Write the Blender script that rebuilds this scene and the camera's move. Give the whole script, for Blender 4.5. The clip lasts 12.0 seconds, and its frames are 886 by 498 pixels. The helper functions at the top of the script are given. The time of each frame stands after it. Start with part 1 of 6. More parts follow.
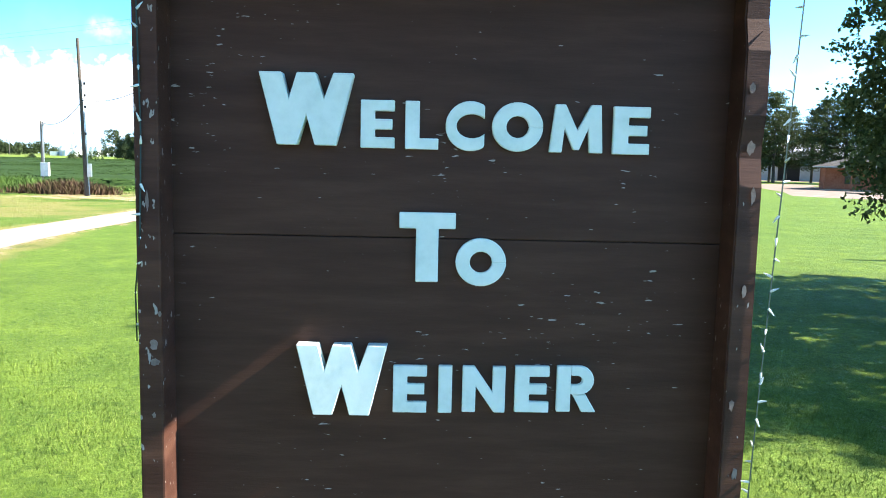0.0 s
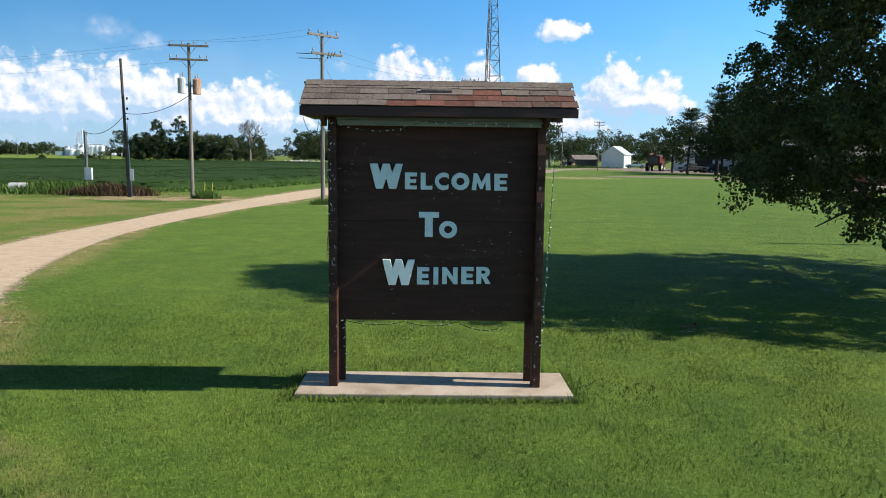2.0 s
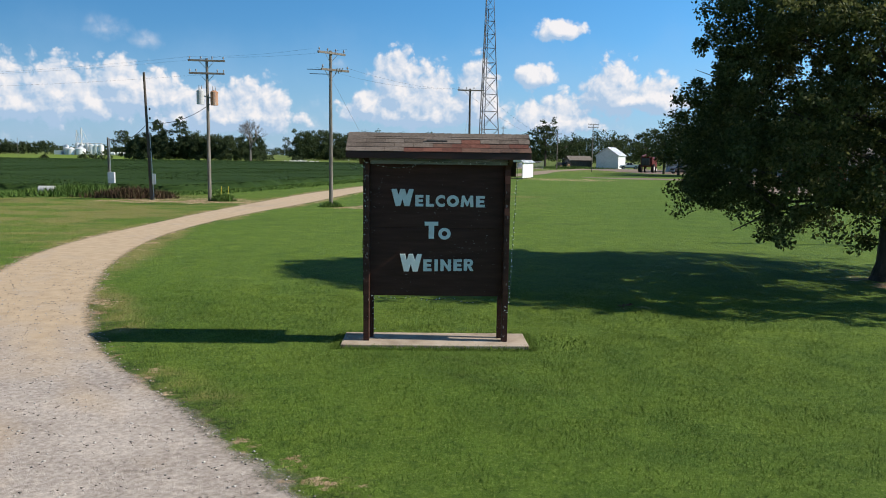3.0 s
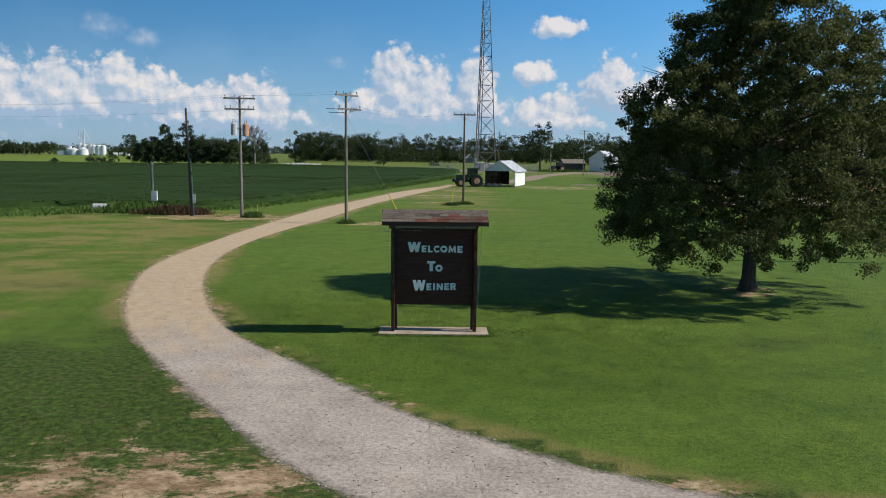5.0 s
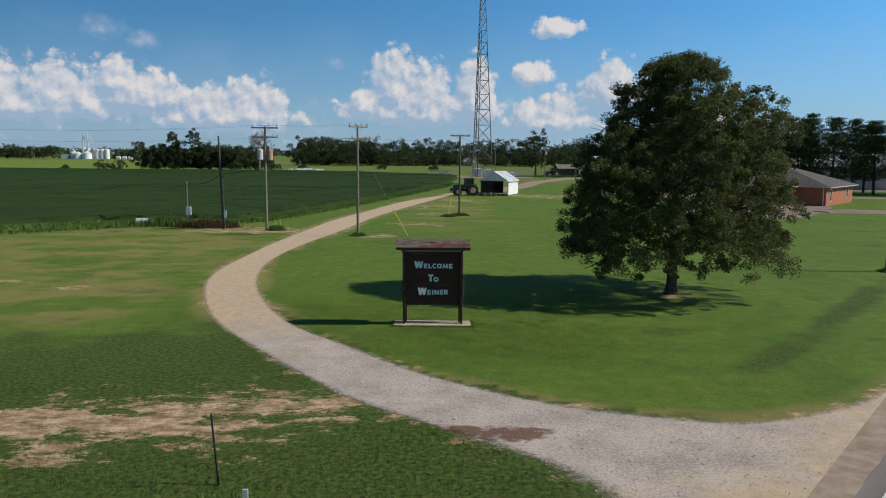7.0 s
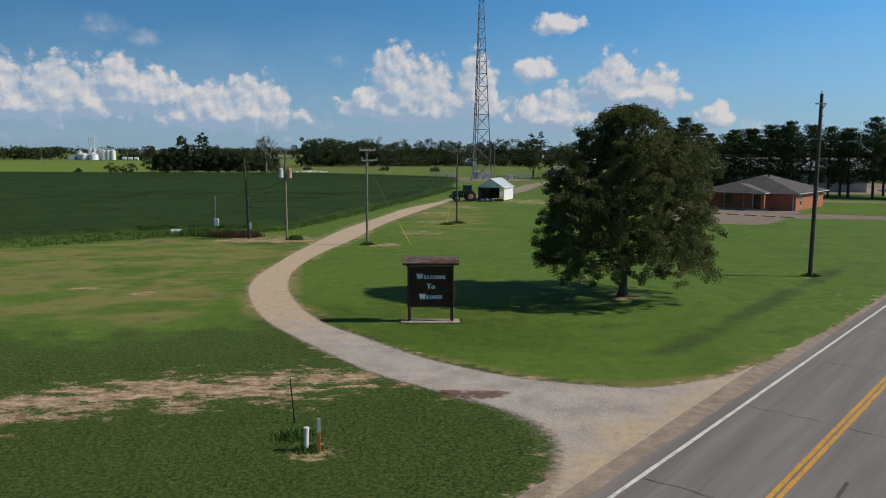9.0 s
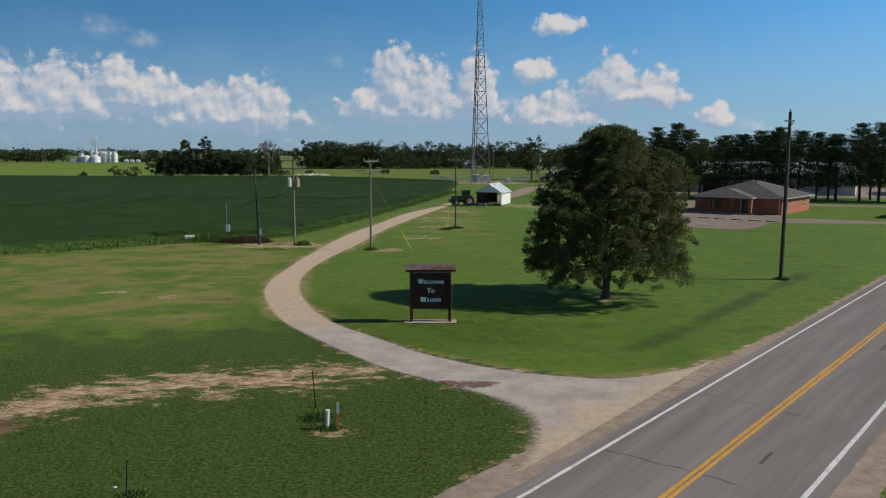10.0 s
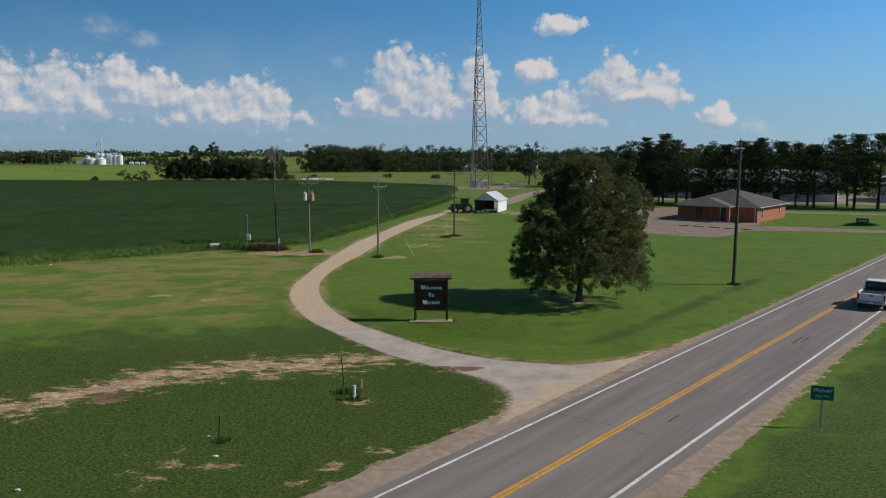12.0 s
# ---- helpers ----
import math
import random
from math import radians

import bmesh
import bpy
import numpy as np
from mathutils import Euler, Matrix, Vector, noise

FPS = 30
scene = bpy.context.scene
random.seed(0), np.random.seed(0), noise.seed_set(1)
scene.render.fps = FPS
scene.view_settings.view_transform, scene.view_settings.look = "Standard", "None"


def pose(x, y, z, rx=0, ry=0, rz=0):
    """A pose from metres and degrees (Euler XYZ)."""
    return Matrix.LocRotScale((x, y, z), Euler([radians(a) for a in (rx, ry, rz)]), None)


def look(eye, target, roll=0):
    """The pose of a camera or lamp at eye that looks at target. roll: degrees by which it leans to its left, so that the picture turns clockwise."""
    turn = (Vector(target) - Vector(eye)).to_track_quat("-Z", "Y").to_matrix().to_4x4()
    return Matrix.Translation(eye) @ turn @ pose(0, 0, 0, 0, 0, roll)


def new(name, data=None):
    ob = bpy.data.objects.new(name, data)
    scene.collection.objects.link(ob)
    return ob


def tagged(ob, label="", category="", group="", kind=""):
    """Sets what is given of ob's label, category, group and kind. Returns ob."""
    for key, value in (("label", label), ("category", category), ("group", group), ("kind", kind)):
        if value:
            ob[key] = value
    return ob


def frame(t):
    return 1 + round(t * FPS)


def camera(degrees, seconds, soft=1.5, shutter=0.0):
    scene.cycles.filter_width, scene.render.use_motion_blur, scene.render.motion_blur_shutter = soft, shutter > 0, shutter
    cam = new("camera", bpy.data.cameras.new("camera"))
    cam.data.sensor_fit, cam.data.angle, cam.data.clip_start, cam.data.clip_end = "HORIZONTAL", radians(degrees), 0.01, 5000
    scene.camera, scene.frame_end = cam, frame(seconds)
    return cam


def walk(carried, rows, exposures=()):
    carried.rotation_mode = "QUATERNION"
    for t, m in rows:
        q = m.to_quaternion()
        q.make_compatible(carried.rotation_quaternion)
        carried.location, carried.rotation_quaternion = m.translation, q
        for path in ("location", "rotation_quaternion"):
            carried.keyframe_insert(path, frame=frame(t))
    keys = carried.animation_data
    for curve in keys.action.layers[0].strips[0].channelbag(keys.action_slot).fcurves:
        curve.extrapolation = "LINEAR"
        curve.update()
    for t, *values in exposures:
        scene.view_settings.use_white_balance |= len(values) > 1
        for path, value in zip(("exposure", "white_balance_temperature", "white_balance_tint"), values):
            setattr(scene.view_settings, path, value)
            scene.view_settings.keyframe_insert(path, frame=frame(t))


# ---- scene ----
cam = camera(60.3, 12.0, soft=1.0)
PATH = [
    (0, (-0.076, -3.039, 2.221), (-0.04, -1.052, 1.994), 1.3),
    (0.5, (-0.063, -3.905, 2.243), (-0.031, -1.919, 2.012), 1.0),
    (1, (-0.057, -5.147, 2.309), (-0.026, -3.161, 2.077), 1.0),
    (1.5, (-0.066, -6.737, 2.438), (-0.033, -4.751, 2.204), 1.0),
    (2, (-0.047, -8.498, 2.627), (-0.018, -6.512, 2.388), 0.7),
    (2.5, (-0.077, -10.392, 2.821), (-0.043, -8.407, 2.583), 0.8),
    (3, (-0.116, -12.46, 3.084), (-0.08, -10.475, 2.843), 0.8),
    (5, (-0.176, -20.997, 4.977), (-0.137, -19.013, 4.73), 0.7),
    (5.5, (-0.16, -23.254, 5.313), (-0.121, -21.269, 5.07), 0.6),
    (6, (-0.217, -25.482, 5.762), (-0.177, -23.498, 5.52), 0.7),
    (6.5, (-0.215, -27.636, 6.208), (-0.176, -25.651, 5.965), 0.7),
    (7, (-0.208, -29.985, 6.746), (-0.168, -28.001, 6.501), 0.5),
    (9, (-0.031, -39.131, 8.824), (0.003, -37.147, 8.571), 0.2),
    (9.5, (-0.08, -41.345, 9.335), (-0.045, -39.361, 9.083), 0.1),
    (10, (-0.027, -43.639, 9.817), (0.007, -41.655, 9.566), 0.1),
    (10.5, (-0.031, -45.969, 10.325), (0.002, -43.985, 10.073), 0.1),
    (11, (-0.041, -48.273, 10.829), (-0.008, -46.29, 10.577), 0.1),
    (11.5, (0.036, -50.748, 11.326), (0.067, -48.764, 11.076), 0.1),
    (12, (0.012, -52.938, 11.803), (0.043, -50.954, 11.553), 0.1),
]
EXPOSURES = [(0.0, 2.1), (0.5, 1.68), (1.0, 1.15), (1.5, 0.75), (2.0, 0.52), (2.5, 0.36), (3.0, 0.21), (5.0, -0.05), (7.0, -0.2), (9.0, -0.32), (12.0, -0.35)]
walk(cam, [(t, look(eye, target, roll)) for t, eye, target, roll in PATH], EXPOSURES)

# ---- light: late-summer afternoon, sun low from the right, fair-weather cumulus ----
SUN_EL, SUN_TURN = 37.5, 4.0          # height of the sun; its turn from +x towards -y
sun_from = Vector((math.cos(radians(SUN_EL)) * math.cos(radians(-SUN_TURN)),
                   math.cos(radians(SUN_EL)) * math.sin(radians(-SUN_TURN)), math.sin(radians(SUN_EL))))
sun = new("sun", bpy.data.lights.new("sun", "SUN"))
sun.data.energy, sun.data.angle, sun.data.color = 5.2, radians(0.53), (1.0, 0.93, 0.82)
sun.matrix_world = look(sun_from * 60, (0, 0, 0))

# cumulus heaps: azimuth from +y towards +x, height of the base, half width, height (degrees)
HEAPS = [(-29.2, 3.3, 1.6, 3.0), (-25.8, 3.2, 2.3, 2.9), (-23.6, 3.1, 2.3, 2.0), (-21.9, 4.7, 2.1, 1.7), (-19.8, 4.3, 1.8, 1.5), (-12.8, 2.7, 2.5, 2.8), (-15.6, 2.6, 2.4, 2.2),
         (-2.5, 4.4, 1.9, 3.3), (-0.2, 3.8, 1.8, 3.2), (-1.6, 3.3, 3.0, 2.5), (-4.7, 3.5, 1.2, 1.5), (3.4, 3.8, 1.5, 3.4), (7.6, 5.7, 1.3, 1.25), (9.5, 2.6, 1.7, 2.2), (7.4, 2.9, 1.0, 1.4),
         (13.2, 4.4, 1.8, 2.9), (16.3, 4.1, 1.7, 1.8), (20.4, 2.4, 1.0, 1.1), (9.3, 9.0, 1.5, 1.0), (-22.5, 8.1, 1.1, 0.9), (-19.7, 7.6, 1.0, 0.6),
         (-6.8, 6.5, 0.7, 0.4), (13.3, 2.1, 1.2, 1.5), (18.2, 1.8, 0.7, 1.2), (23.0, 1.8, 1.0, 0.8), (-19.7, 1.8, 4.5, 2.3), (-8.4, 0.9, 6.0, 2.6), (2.4, 0.9, 9.0, 3.2), (-27.0, 1.2, 6.0, 1.8), (16.0, 0.9, 8.0, 1.6)]
THIN = set(range(19, 30))
HEAPS += [(-26.5, 2.9, 6.0, 1.5), (-20.5, 3.6, 4.0, 1.3), (-15.0, 2.4, 5.0, 1.5), (-1.2, 3.0, 5.0, 1.7), (3.0, 3.4, 2.4, 1.6), (9.0, 2.4, 3.4, 1.0), (14.6, 4.1, 3.4, 0.9)]


def build_world():
    w = bpy.data.worlds.new("sky")
    scene.world = w
    w.use_nodes = True
    nt = w.node_tree
    nt.nodes.clear()
    N, L = nt.nodes.new, nt.links.new

    def m(op, a, b=None, c=None, clamp=False):
        n = N("ShaderNodeMath")
        n.operation, n.use_clamp = op, clamp
        for i, v in enumerate((a, b, c)):
            if v is None:
                continue
            if isinstance(v, (int, float)):
                n.inputs[i].default_value = v
            else:
                L(v, n.inputs[i])
        return n.outputs[0]

    sky = N("ShaderNodeTexSky")
    sky.sky_type, sky.sun_disc = "NISHITA", False
    sky.sun_elevation, sky.sun_rotation = radians(SUN_EL), radians(90 + SUN_TURN)
    sky.air_density, sky.dust_density, sky.ozone_density = 1.0, 0.1, 3.0
    co = N("ShaderNodeTexCoord").outputs["Generated"]
    sep = N("ShaderNodeSeparateXYZ")
    L(co, sep.inputs[0])
    az = m("MULTIPLY", m("ARCTAN2", sep.outputs[0], sep.outputs[1]), 57.2958)
    el = m("MULTIPLY", m("ARCSINE", sep.outputs[2]), 57.2958)
    comb = N("ShaderNodeCombineXYZ")
    L(az, comb.inputs[0])
    L(el, comb.inputs[1])
    P = comb.outputs[0]

    def fbm(vec, scale, detail, rough=0.6):
        n = N("ShaderNodeTexNoise")
        n.inputs["Scale"].default_value, n.inputs["Detail"].default_value, n.inputs["Roughness"].default_value = scale, detail, rough
        L(vec, n.inputs["Vector"])
        return n.outputs["Fac"]

    def shifted(dx, dy):
        n = N("ShaderNodeVectorMath")
        n.operation = "ADD"
        L(P, n.inputs[0])
        n.inputs[1].default_value = (dx, dy, 0)
        return n.outputs[0]

    def heap_field(items, right=0.0, rise=0.0):
        total = None
        for a0, e0, wide, high in items:
            a0, e0 = a0 - right, e0 - rise
            dx = m("DIVIDE", m("SUBTRACT", az, a0), wide * 1.35)
            up = m("SUBTRACT", el, e0)
            dy = m("MAXIMUM", m("DIVIDE", up, high * 1.12), m("DIVIDE", up, -0.55 * high - 0.25))
            v = m("SUBTRACT", 1.0, m("SQRT", m("ADD", m("MULTIPLY", dx, dx), m("MULTIPLY", dy, dy))))
            total = v if total is None else m("SMOOTH_MAX", total, v, 0.12)
        return total

    def billow(vec):
        """Rounded cauliflower lumps at three sizes."""
        total = None
        for scale, part_of in ((0.75, 0.55), (1.7, 0.3), (3.9, 0.15)):
            n = N("ShaderNodeTexVoronoi")
            n.feature, n.voronoi_dimensions = "SMOOTH_F1", "2D"
            n.inputs["Scale"].default_value, n.inputs["Smoothness"].default_value = scale, 0.25
            L(vec, n.inputs["Vector"])
            k = m("MULTIPLY", n.outputs["Distance"], -part_of)
            total = k if total is None else m("ADD", total, k)
        return m("ADD", total, 0.92)

    def puffs(dx, dy):
        bent = N("ShaderNodeVectorMath")
        bent.operation = "MULTIPLY_ADD"
        wob = N("ShaderNodeTexNoise")
        wob.inputs["Scale"].default_value, wob.inputs["Detail"].default_value = 0.9, 6
        at = shifted(dx, dy)
        L(at, wob.inputs["Vector"])
        L(wob.outputs["Color"], bent.inputs[0])
        bent.inputs[1].default_value = (0.9, 0.9, 0)
        L(at, bent.inputs[2])
        return m("ADD", m("MULTIPLY", billow(bent.outputs[0]), 0.6), m("MULTIPLY", fbm(at, 0.5, 8, 0.52), 0.4))

    n1, n2 = puffs(0, 0), puffs(0.3, 0.42)
    wide_noise = fbm(P, 0.16, 5, 0.55)
    thick = heap_field([h for i, h in enumerate(HEAPS) if i not in THIN])
    thin = heap_field([h for i, h in enumerate(HEAPS) if i in THIN])
    body = m("ADD", thick, m("MULTIPLY", m("SUBTRACT", n1, 0.51), 1.35))
    lee = heap_field([h for i, h in enumerate(HEAPS) if i not in THIN], 0.4, 0.7)
    # beyond the view the same broken cumulus goes on
    away = m("SUBTRACT", m("ABSOLUTE", az), 33.0)
    rest = m("ADD", m("MULTIPLY", m("SUBTRACT", wide_noise, 0.63), 7.0), m("MULTIPLY", m("SUBTRACT", n1, 0.5), 2.0))
    rest = m("ADD", rest, m("MINIMUM", m("MULTIPLY", away, 0.3), 0.0))
    rest = m("SUBTRACT", rest, m("MULTIPLY", m("MAXIMUM", m("SUBTRACT", el, 25.0), 0.0), 0.06))
    body = m("MAXIMUM", body, rest)
    cover = N("ShaderNodeMapRange")
    cover.interpolation_type = "SMOOTHSTEP"
    L(body, cover.inputs[0])
    cover.inputs[1].default_value, cover.inputs[2].default_value, cover.inputs[4].default_value = 0.0, 0.34, 0.95
    veil = N("ShaderNodeMapRange")
    veil.interpolation_type = "SMOOTHSTEP"
    L(m("ADD", thin, m("MULTIPLY", m("SUBTRACT", n1, 0.56), 1.5)), veil.inputs[0])
    veil.inputs[1].default_value, veil.inputs[2].default_value, veil.inputs[4].default_value = -0.3, 1.4, 0.5
    alpha = m("MAXIMUM", cover.outputs[0], veil.outputs[0])
    alpha = m("MULTIPLY", alpha, m("MULTIPLY", m("ADD", el, 0.3), 0.9, clamp=True))
    relief = m("ADD", 0.24, m("ADD", m("MULTIPLY", m("SUBTRACT", n1, n2), 2.3), m("MULTIPLY", m("SUBTRACT", thick, lee), 1.6)), clamp=True)
    tone = N("ShaderNodeMix")
    tone.data_type = "RGBA"
    L(relief, tone.inputs[0])
    tone.inputs[6].default_value, tone.inputs[7].default_value = (0.36, 0.49, 0.66, 1), (0.82, 0.79, 0.79, 1)
    dim = N("ShaderNodeVectorMath")
    dim.operation = "MULTIPLY"
    L(sky.outputs[0], dim.inputs[0])
    height = N("ShaderNodeMapRange")
    L(el, height.inputs[0])
    height.inputs[1].default_value, height.inputs[2].default_value = 0.0, 15.0
    tint = N("ShaderNodeMix")
    tint.data_type = "RGBA"
    L(height.outputs[0], tint.inputs[0])
    tint.inputs[6].default_value = (SKY * 0.62, SKY * 0.90, SKY * 1.24, 1)
    tint.inputs[7].default_value = (SKY * 0.44, SKY * 1.06, SKY * 1.43, 1)
    upper = N("ShaderNodeMapRange")
    L(el, upper.inputs[0])
    upper.inputs[1].default_value, upper.inputs[2].default_value = 16.0, 55.0
    deep = N("ShaderNodeMix")
    deep.data_type = "RGBA"
    L(upper.outputs[0], deep.inputs[0])
    L(tint.outputs[2], deep.inputs[6])
    deep.inputs[7].default_value = (SKY * 0.60, SKY * 0.57, SKY * 0.43, 1)
    # the sky brightens towards the sun's side
    side = N("ShaderNodeVectorMath")
    side.operation = "SCALE"
    L(deep.outputs[2], side.inputs[0])
    L(m("MULTIPLY_ADD", sep.outputs[0], 0.6, 1.0), side.inputs["Scale"])
    L(side.outputs[0], dim.inputs[1])
    # pale haze low over the horizon
    low = N("ShaderNodeMapRange")
    low.interpolation_type = "SMOOTHSTEP"
    L(m("ADD", el, m("MULTIPLY", m("SUBTRACT", wide_noise, 0.5), 7.0)), low.inputs[0])
    low.inputs[1].default_value, low.inputs[2].default_value = 1.5, 10.0
    low.inputs[3].default_value, low.inputs[4].default_value = 0.52, 0.0
    hazy = N("ShaderNodeMix")
    hazy.data_type = "RGBA"
    L(low.outputs[0], hazy.inputs[0])
    L(dim.outputs[0], hazy.inputs[6])
    hazy.inputs[7].default_value = (0.31, 0.48, 0.70, 1)
    mix = N("ShaderNodeMix")
    mix.data_type = "RGBA"
    L(alpha, mix.inputs[0])
    L(hazy.outputs[2], mix.inputs[6])
    L(tone.outputs[2], mix.inputs[7])
    bg = N("ShaderNodeBackground")
    L(mix.outputs[2], bg.inputs[0])
    out = N("ShaderNodeOutputWorld")
    L(bg.outputs[0], out.inputs[0])


SKY = 0.085
build_world()


# ---- materials ----
def material(name, colours, scale=4.0, rough=0.8, bump=0.3, bump_scale=None, metallic=0.0, detail=6, wide=0.25, stretch=(1, 1, 1),
             per_piece=0.0, per_island=0.0, spec=0.3, translucent=0.0, bump_distance=0.01, turn=0.0):
    """A surface of two or three colours: fine grain and a wide stain, with relief, in metres."""
    mt = bpy.data.materials.new(name)
    mt.use_nodes = True
    nt = mt.node_tree
    N, L = nt.nodes.new, nt.links.new
    bs = nt.nodes["Principled BSDF"]
    bs.inputs["Roughness"].default_value, bs.inputs["Metallic"].default_value = rough, metallic
    bs.inputs["Specular IOR Level"].default_value = spec
    geo = N("ShaderNodeNewGeometry")
    sc = N("ShaderNodeVectorMath")
    sc.operation = "MULTIPLY"
    if turn:
        ro = N("ShaderNodeVectorRotate")
        ro.rotation_type = "Z_AXIS"
        ro.inputs["Angle"].default_value = radians(-turn)
        L(geo.outputs["Position"], ro.inputs["Vector"])
        L(ro.outputs[0], sc.inputs[0])
    else:
        L(geo.outputs["Position"], sc.inputs[0])
    sc.inputs[1].default_value = stretch

    def noise_of(s, d=detail):
        n = N("ShaderNodeTexNoise")
        n.inputs["Scale"].default_value, n.inputs["Detail"].default_value = s, d
        n.inputs["Roughness"].default_value = 0.65
        L(sc.outputs[0], n.inputs["Vector"])
        return n.outputs["Fac"]

    fine, broad = noise_of(scale), noise_of(scale * wide)
    add = N("ShaderNodeMath")
    add.operation = "MULTIPLY_ADD"
    L(broad, add.inputs[0])
    add.inputs[1].default_value = 0.7
    half = N("ShaderNodeMath")
    half.operation = "MULTIPLY_ADD"
    L(fine, half.inputs[0])
    half.inputs[1].default_value, half.inputs[2].default_value = 1.1, -0.4
    L(half.outputs[0], add.inputs[2])
    fac = add.outputs[0]
    source = None
    if per_piece:
        source = N("ShaderNodeObjectInfo").outputs["Random"]
    elif per_island:
        source = geo.outputs["Random Per Island"]
    if source:
        mad = N("ShaderNodeMath")
        mad.operation = "MULTIPLY_ADD"
        L(source, mad.inputs[0])
        k = per_piece or per_island
        mad.inputs[1].default_value = k
        sh = N("ShaderNodeMath")
        sh.operation = "SUBTRACT"
        L(fac, sh.inputs[0])
        sh.inputs[1].default_value = k / 2
        L(sh.outputs[0], mad.inputs[2])
        fac = mad.outputs[0]
    ramp = N("ShaderNodeValToRGB")
    el = ramp.color_ramp.elements
    el[0].position, el[1].position = 0.2, 0.8
    el[0].color, el[1].color = (*colours[0], 1), (*colours[-1], 1)
    for i, c in enumerate(colours[1:-1]):
        e = el.new(0.2 + 0.6 * (i + 1) / (len(colours) - 1))
        e.color = (*c, 1)
    L(fac, ramp.inputs[0])
    L(ramp.outputs[0], bs.inputs["Base Color"])
    if bump:
        b = N("ShaderNodeBump")
        b.inputs["Strength"].default_value, b.inputs["Distance"].default_value = bump, bump_distance
        L(noise_of(bump_scale or scale * 2), b.inputs["Height"])
        L(b.outputs[0], bs.inputs["Normal"])
    if translucent:
        tr = N("ShaderNodeBsdfTranslucent")
        L(ramp.outputs[0], tr.inputs[0])
        mx = N("ShaderNodeMixShader")
        mx.inputs[0].default_value = translucent
        L(bs.outputs[0], mx.inputs[1])
        L(tr.outputs[0], mx.inputs[2])
        L(mx.outputs[0], nt.nodes["Material Output"].inputs[0])
    return mt


def lawn_material(name, blades=False):
    """Mown grass: three greens at three scales, dry straw where the sheet's 'dry' value is high, bare soil where 'bare' is."""
    mt = bpy.data.materials.new(name)
    mt.use_nodes = True
    nt = mt.node_tree
    N, L = nt.nodes.new, nt.links.new
    bs = nt.nodes["Principled BSDF"]
    bs.inputs["Roughness"].default_value, bs.inputs["Specular IOR Level"].default_value = 0.85, 0.15
    geo = N("ShaderNodeNewGeometry")

    def noise_of(s, d=5, stretch=None, rough=0.6):
        n = N("ShaderNodeTexNoise")
        n.inputs["Scale"].default_value, n.inputs["Detail"].default_value, n.inputs["Roughness"].default_value = s, d, rough
        v = geo.outputs["Position"]
        if stretch:
            q = N("ShaderNodeVectorMath")
            q.operation = "MULTIPLY"
            L(v, q.inputs[0])
            q.inputs[1].default_value = stretch
            v = q.outputs[0]
        L(v, n.inputs["Vector"])
        return n.outputs["Fac"]

    def mix(fac, a, b):
        n = N("ShaderNodeMix")
        n.data_type = "RGBA"
        for sock, v in ((n.inputs[0], fac), (n.inputs[6], a), (n.inputs[7], b)):
            if isinstance(v, tuple):
                sock.default_value = (*v, 1)
            else:
                L(v, sock)
        return n.outputs[2]

    def rng(v, lo, hi, top=1.0):
        n = N("ShaderNodeMapRange")
        n.interpolation_type = "SMOOTHSTEP"
        L(v, n.inputs[0])
        n.inputs[1].default_value, n.inputs[2].default_value, n.inputs[4].default_value = lo, hi, top
        return n.outputs[0]

    def math2(op, a, b):
        n = N("ShaderNodeMath")
        n.operation = op
        for i, v in enumerate((a, b)):
            if isinstance(v, (int, float)):
                n.inputs[i].default_value = v
            else:
                L(v, n.inputs[i])
        return n.outputs[0]

    def attr(key):
        n = N("ShaderNodeAttribute")
        n.attribute_name = key
        return n.outputs["Fac"]

    fine, mid, broad = noise_of(42, 5, rough=0.85), noise_of(1.6, 8, rough=0.75), noise_of(0.11, 6)
    tuft = noise_of(7.0, 4, rough=0.7)
    col = mix(rng(fine, 0.36, 0.64), GRASS[0], GRASS[1])
    col = mix(rng(mid, 0.42, 0.62, 0.8), col, GRASS[2])
    col = mix(rng(broad, 0.42, 0.66, 0.7), col, GRASS[3])
    col = mix(rng(tuft, 0.47, 0.68, 0.72), col, GRASS[0])
    col = mix(rng(noise_of(17.0, 3, rough=0.7), 0.5, 0.7, 0.5), col, GRASS[4])
    col = mix(rng(noise_of(3.2, 6, rough=0.8), 0.48, 0.6, 0.62), col, (0.054, 0.105, 0.014))
    col = mix(rng(noise_of(0.45, 8, (1.0, 1.2, 1.0), 0.75), 0.47, 0.68, 0.6), col, (0.056, 0.108, 0.016))
    if blades:
        col = mix(rng(geo.outputs["Random Per Island"], 0.55, 1.0, 0.5), col, GRASS[4])
    shift = N("ShaderNodeVectorMath")
    shift.operation = "SUBTRACT"
    L(geo.outputs["Position"], shift.inputs[0])
    shift.inputs[1].default_value = (9.0, 6.0, 0.0)
    mow = N("ShaderNodeTexWave")
    mow.wave_type, mow.rings_direction = "RINGS", "Z"
    mow.inputs["Scale"].default_value, mow.inputs["Distortion"].default_value, mow.inputs["Detail"].default_value = 0.13, 2.5, 3.0
    mow.inputs["Detail Scale"].default_value = 0.6
    L(shift.outputs[0], mow.inputs["Vector"])
    col = mix(rng(mow.outputs["Fac"], 0.5, 1.0, 0.10), col, GRASS[2])
    patch = noise_of(0.16, 9, (1, 1.5, 1), 0.62)
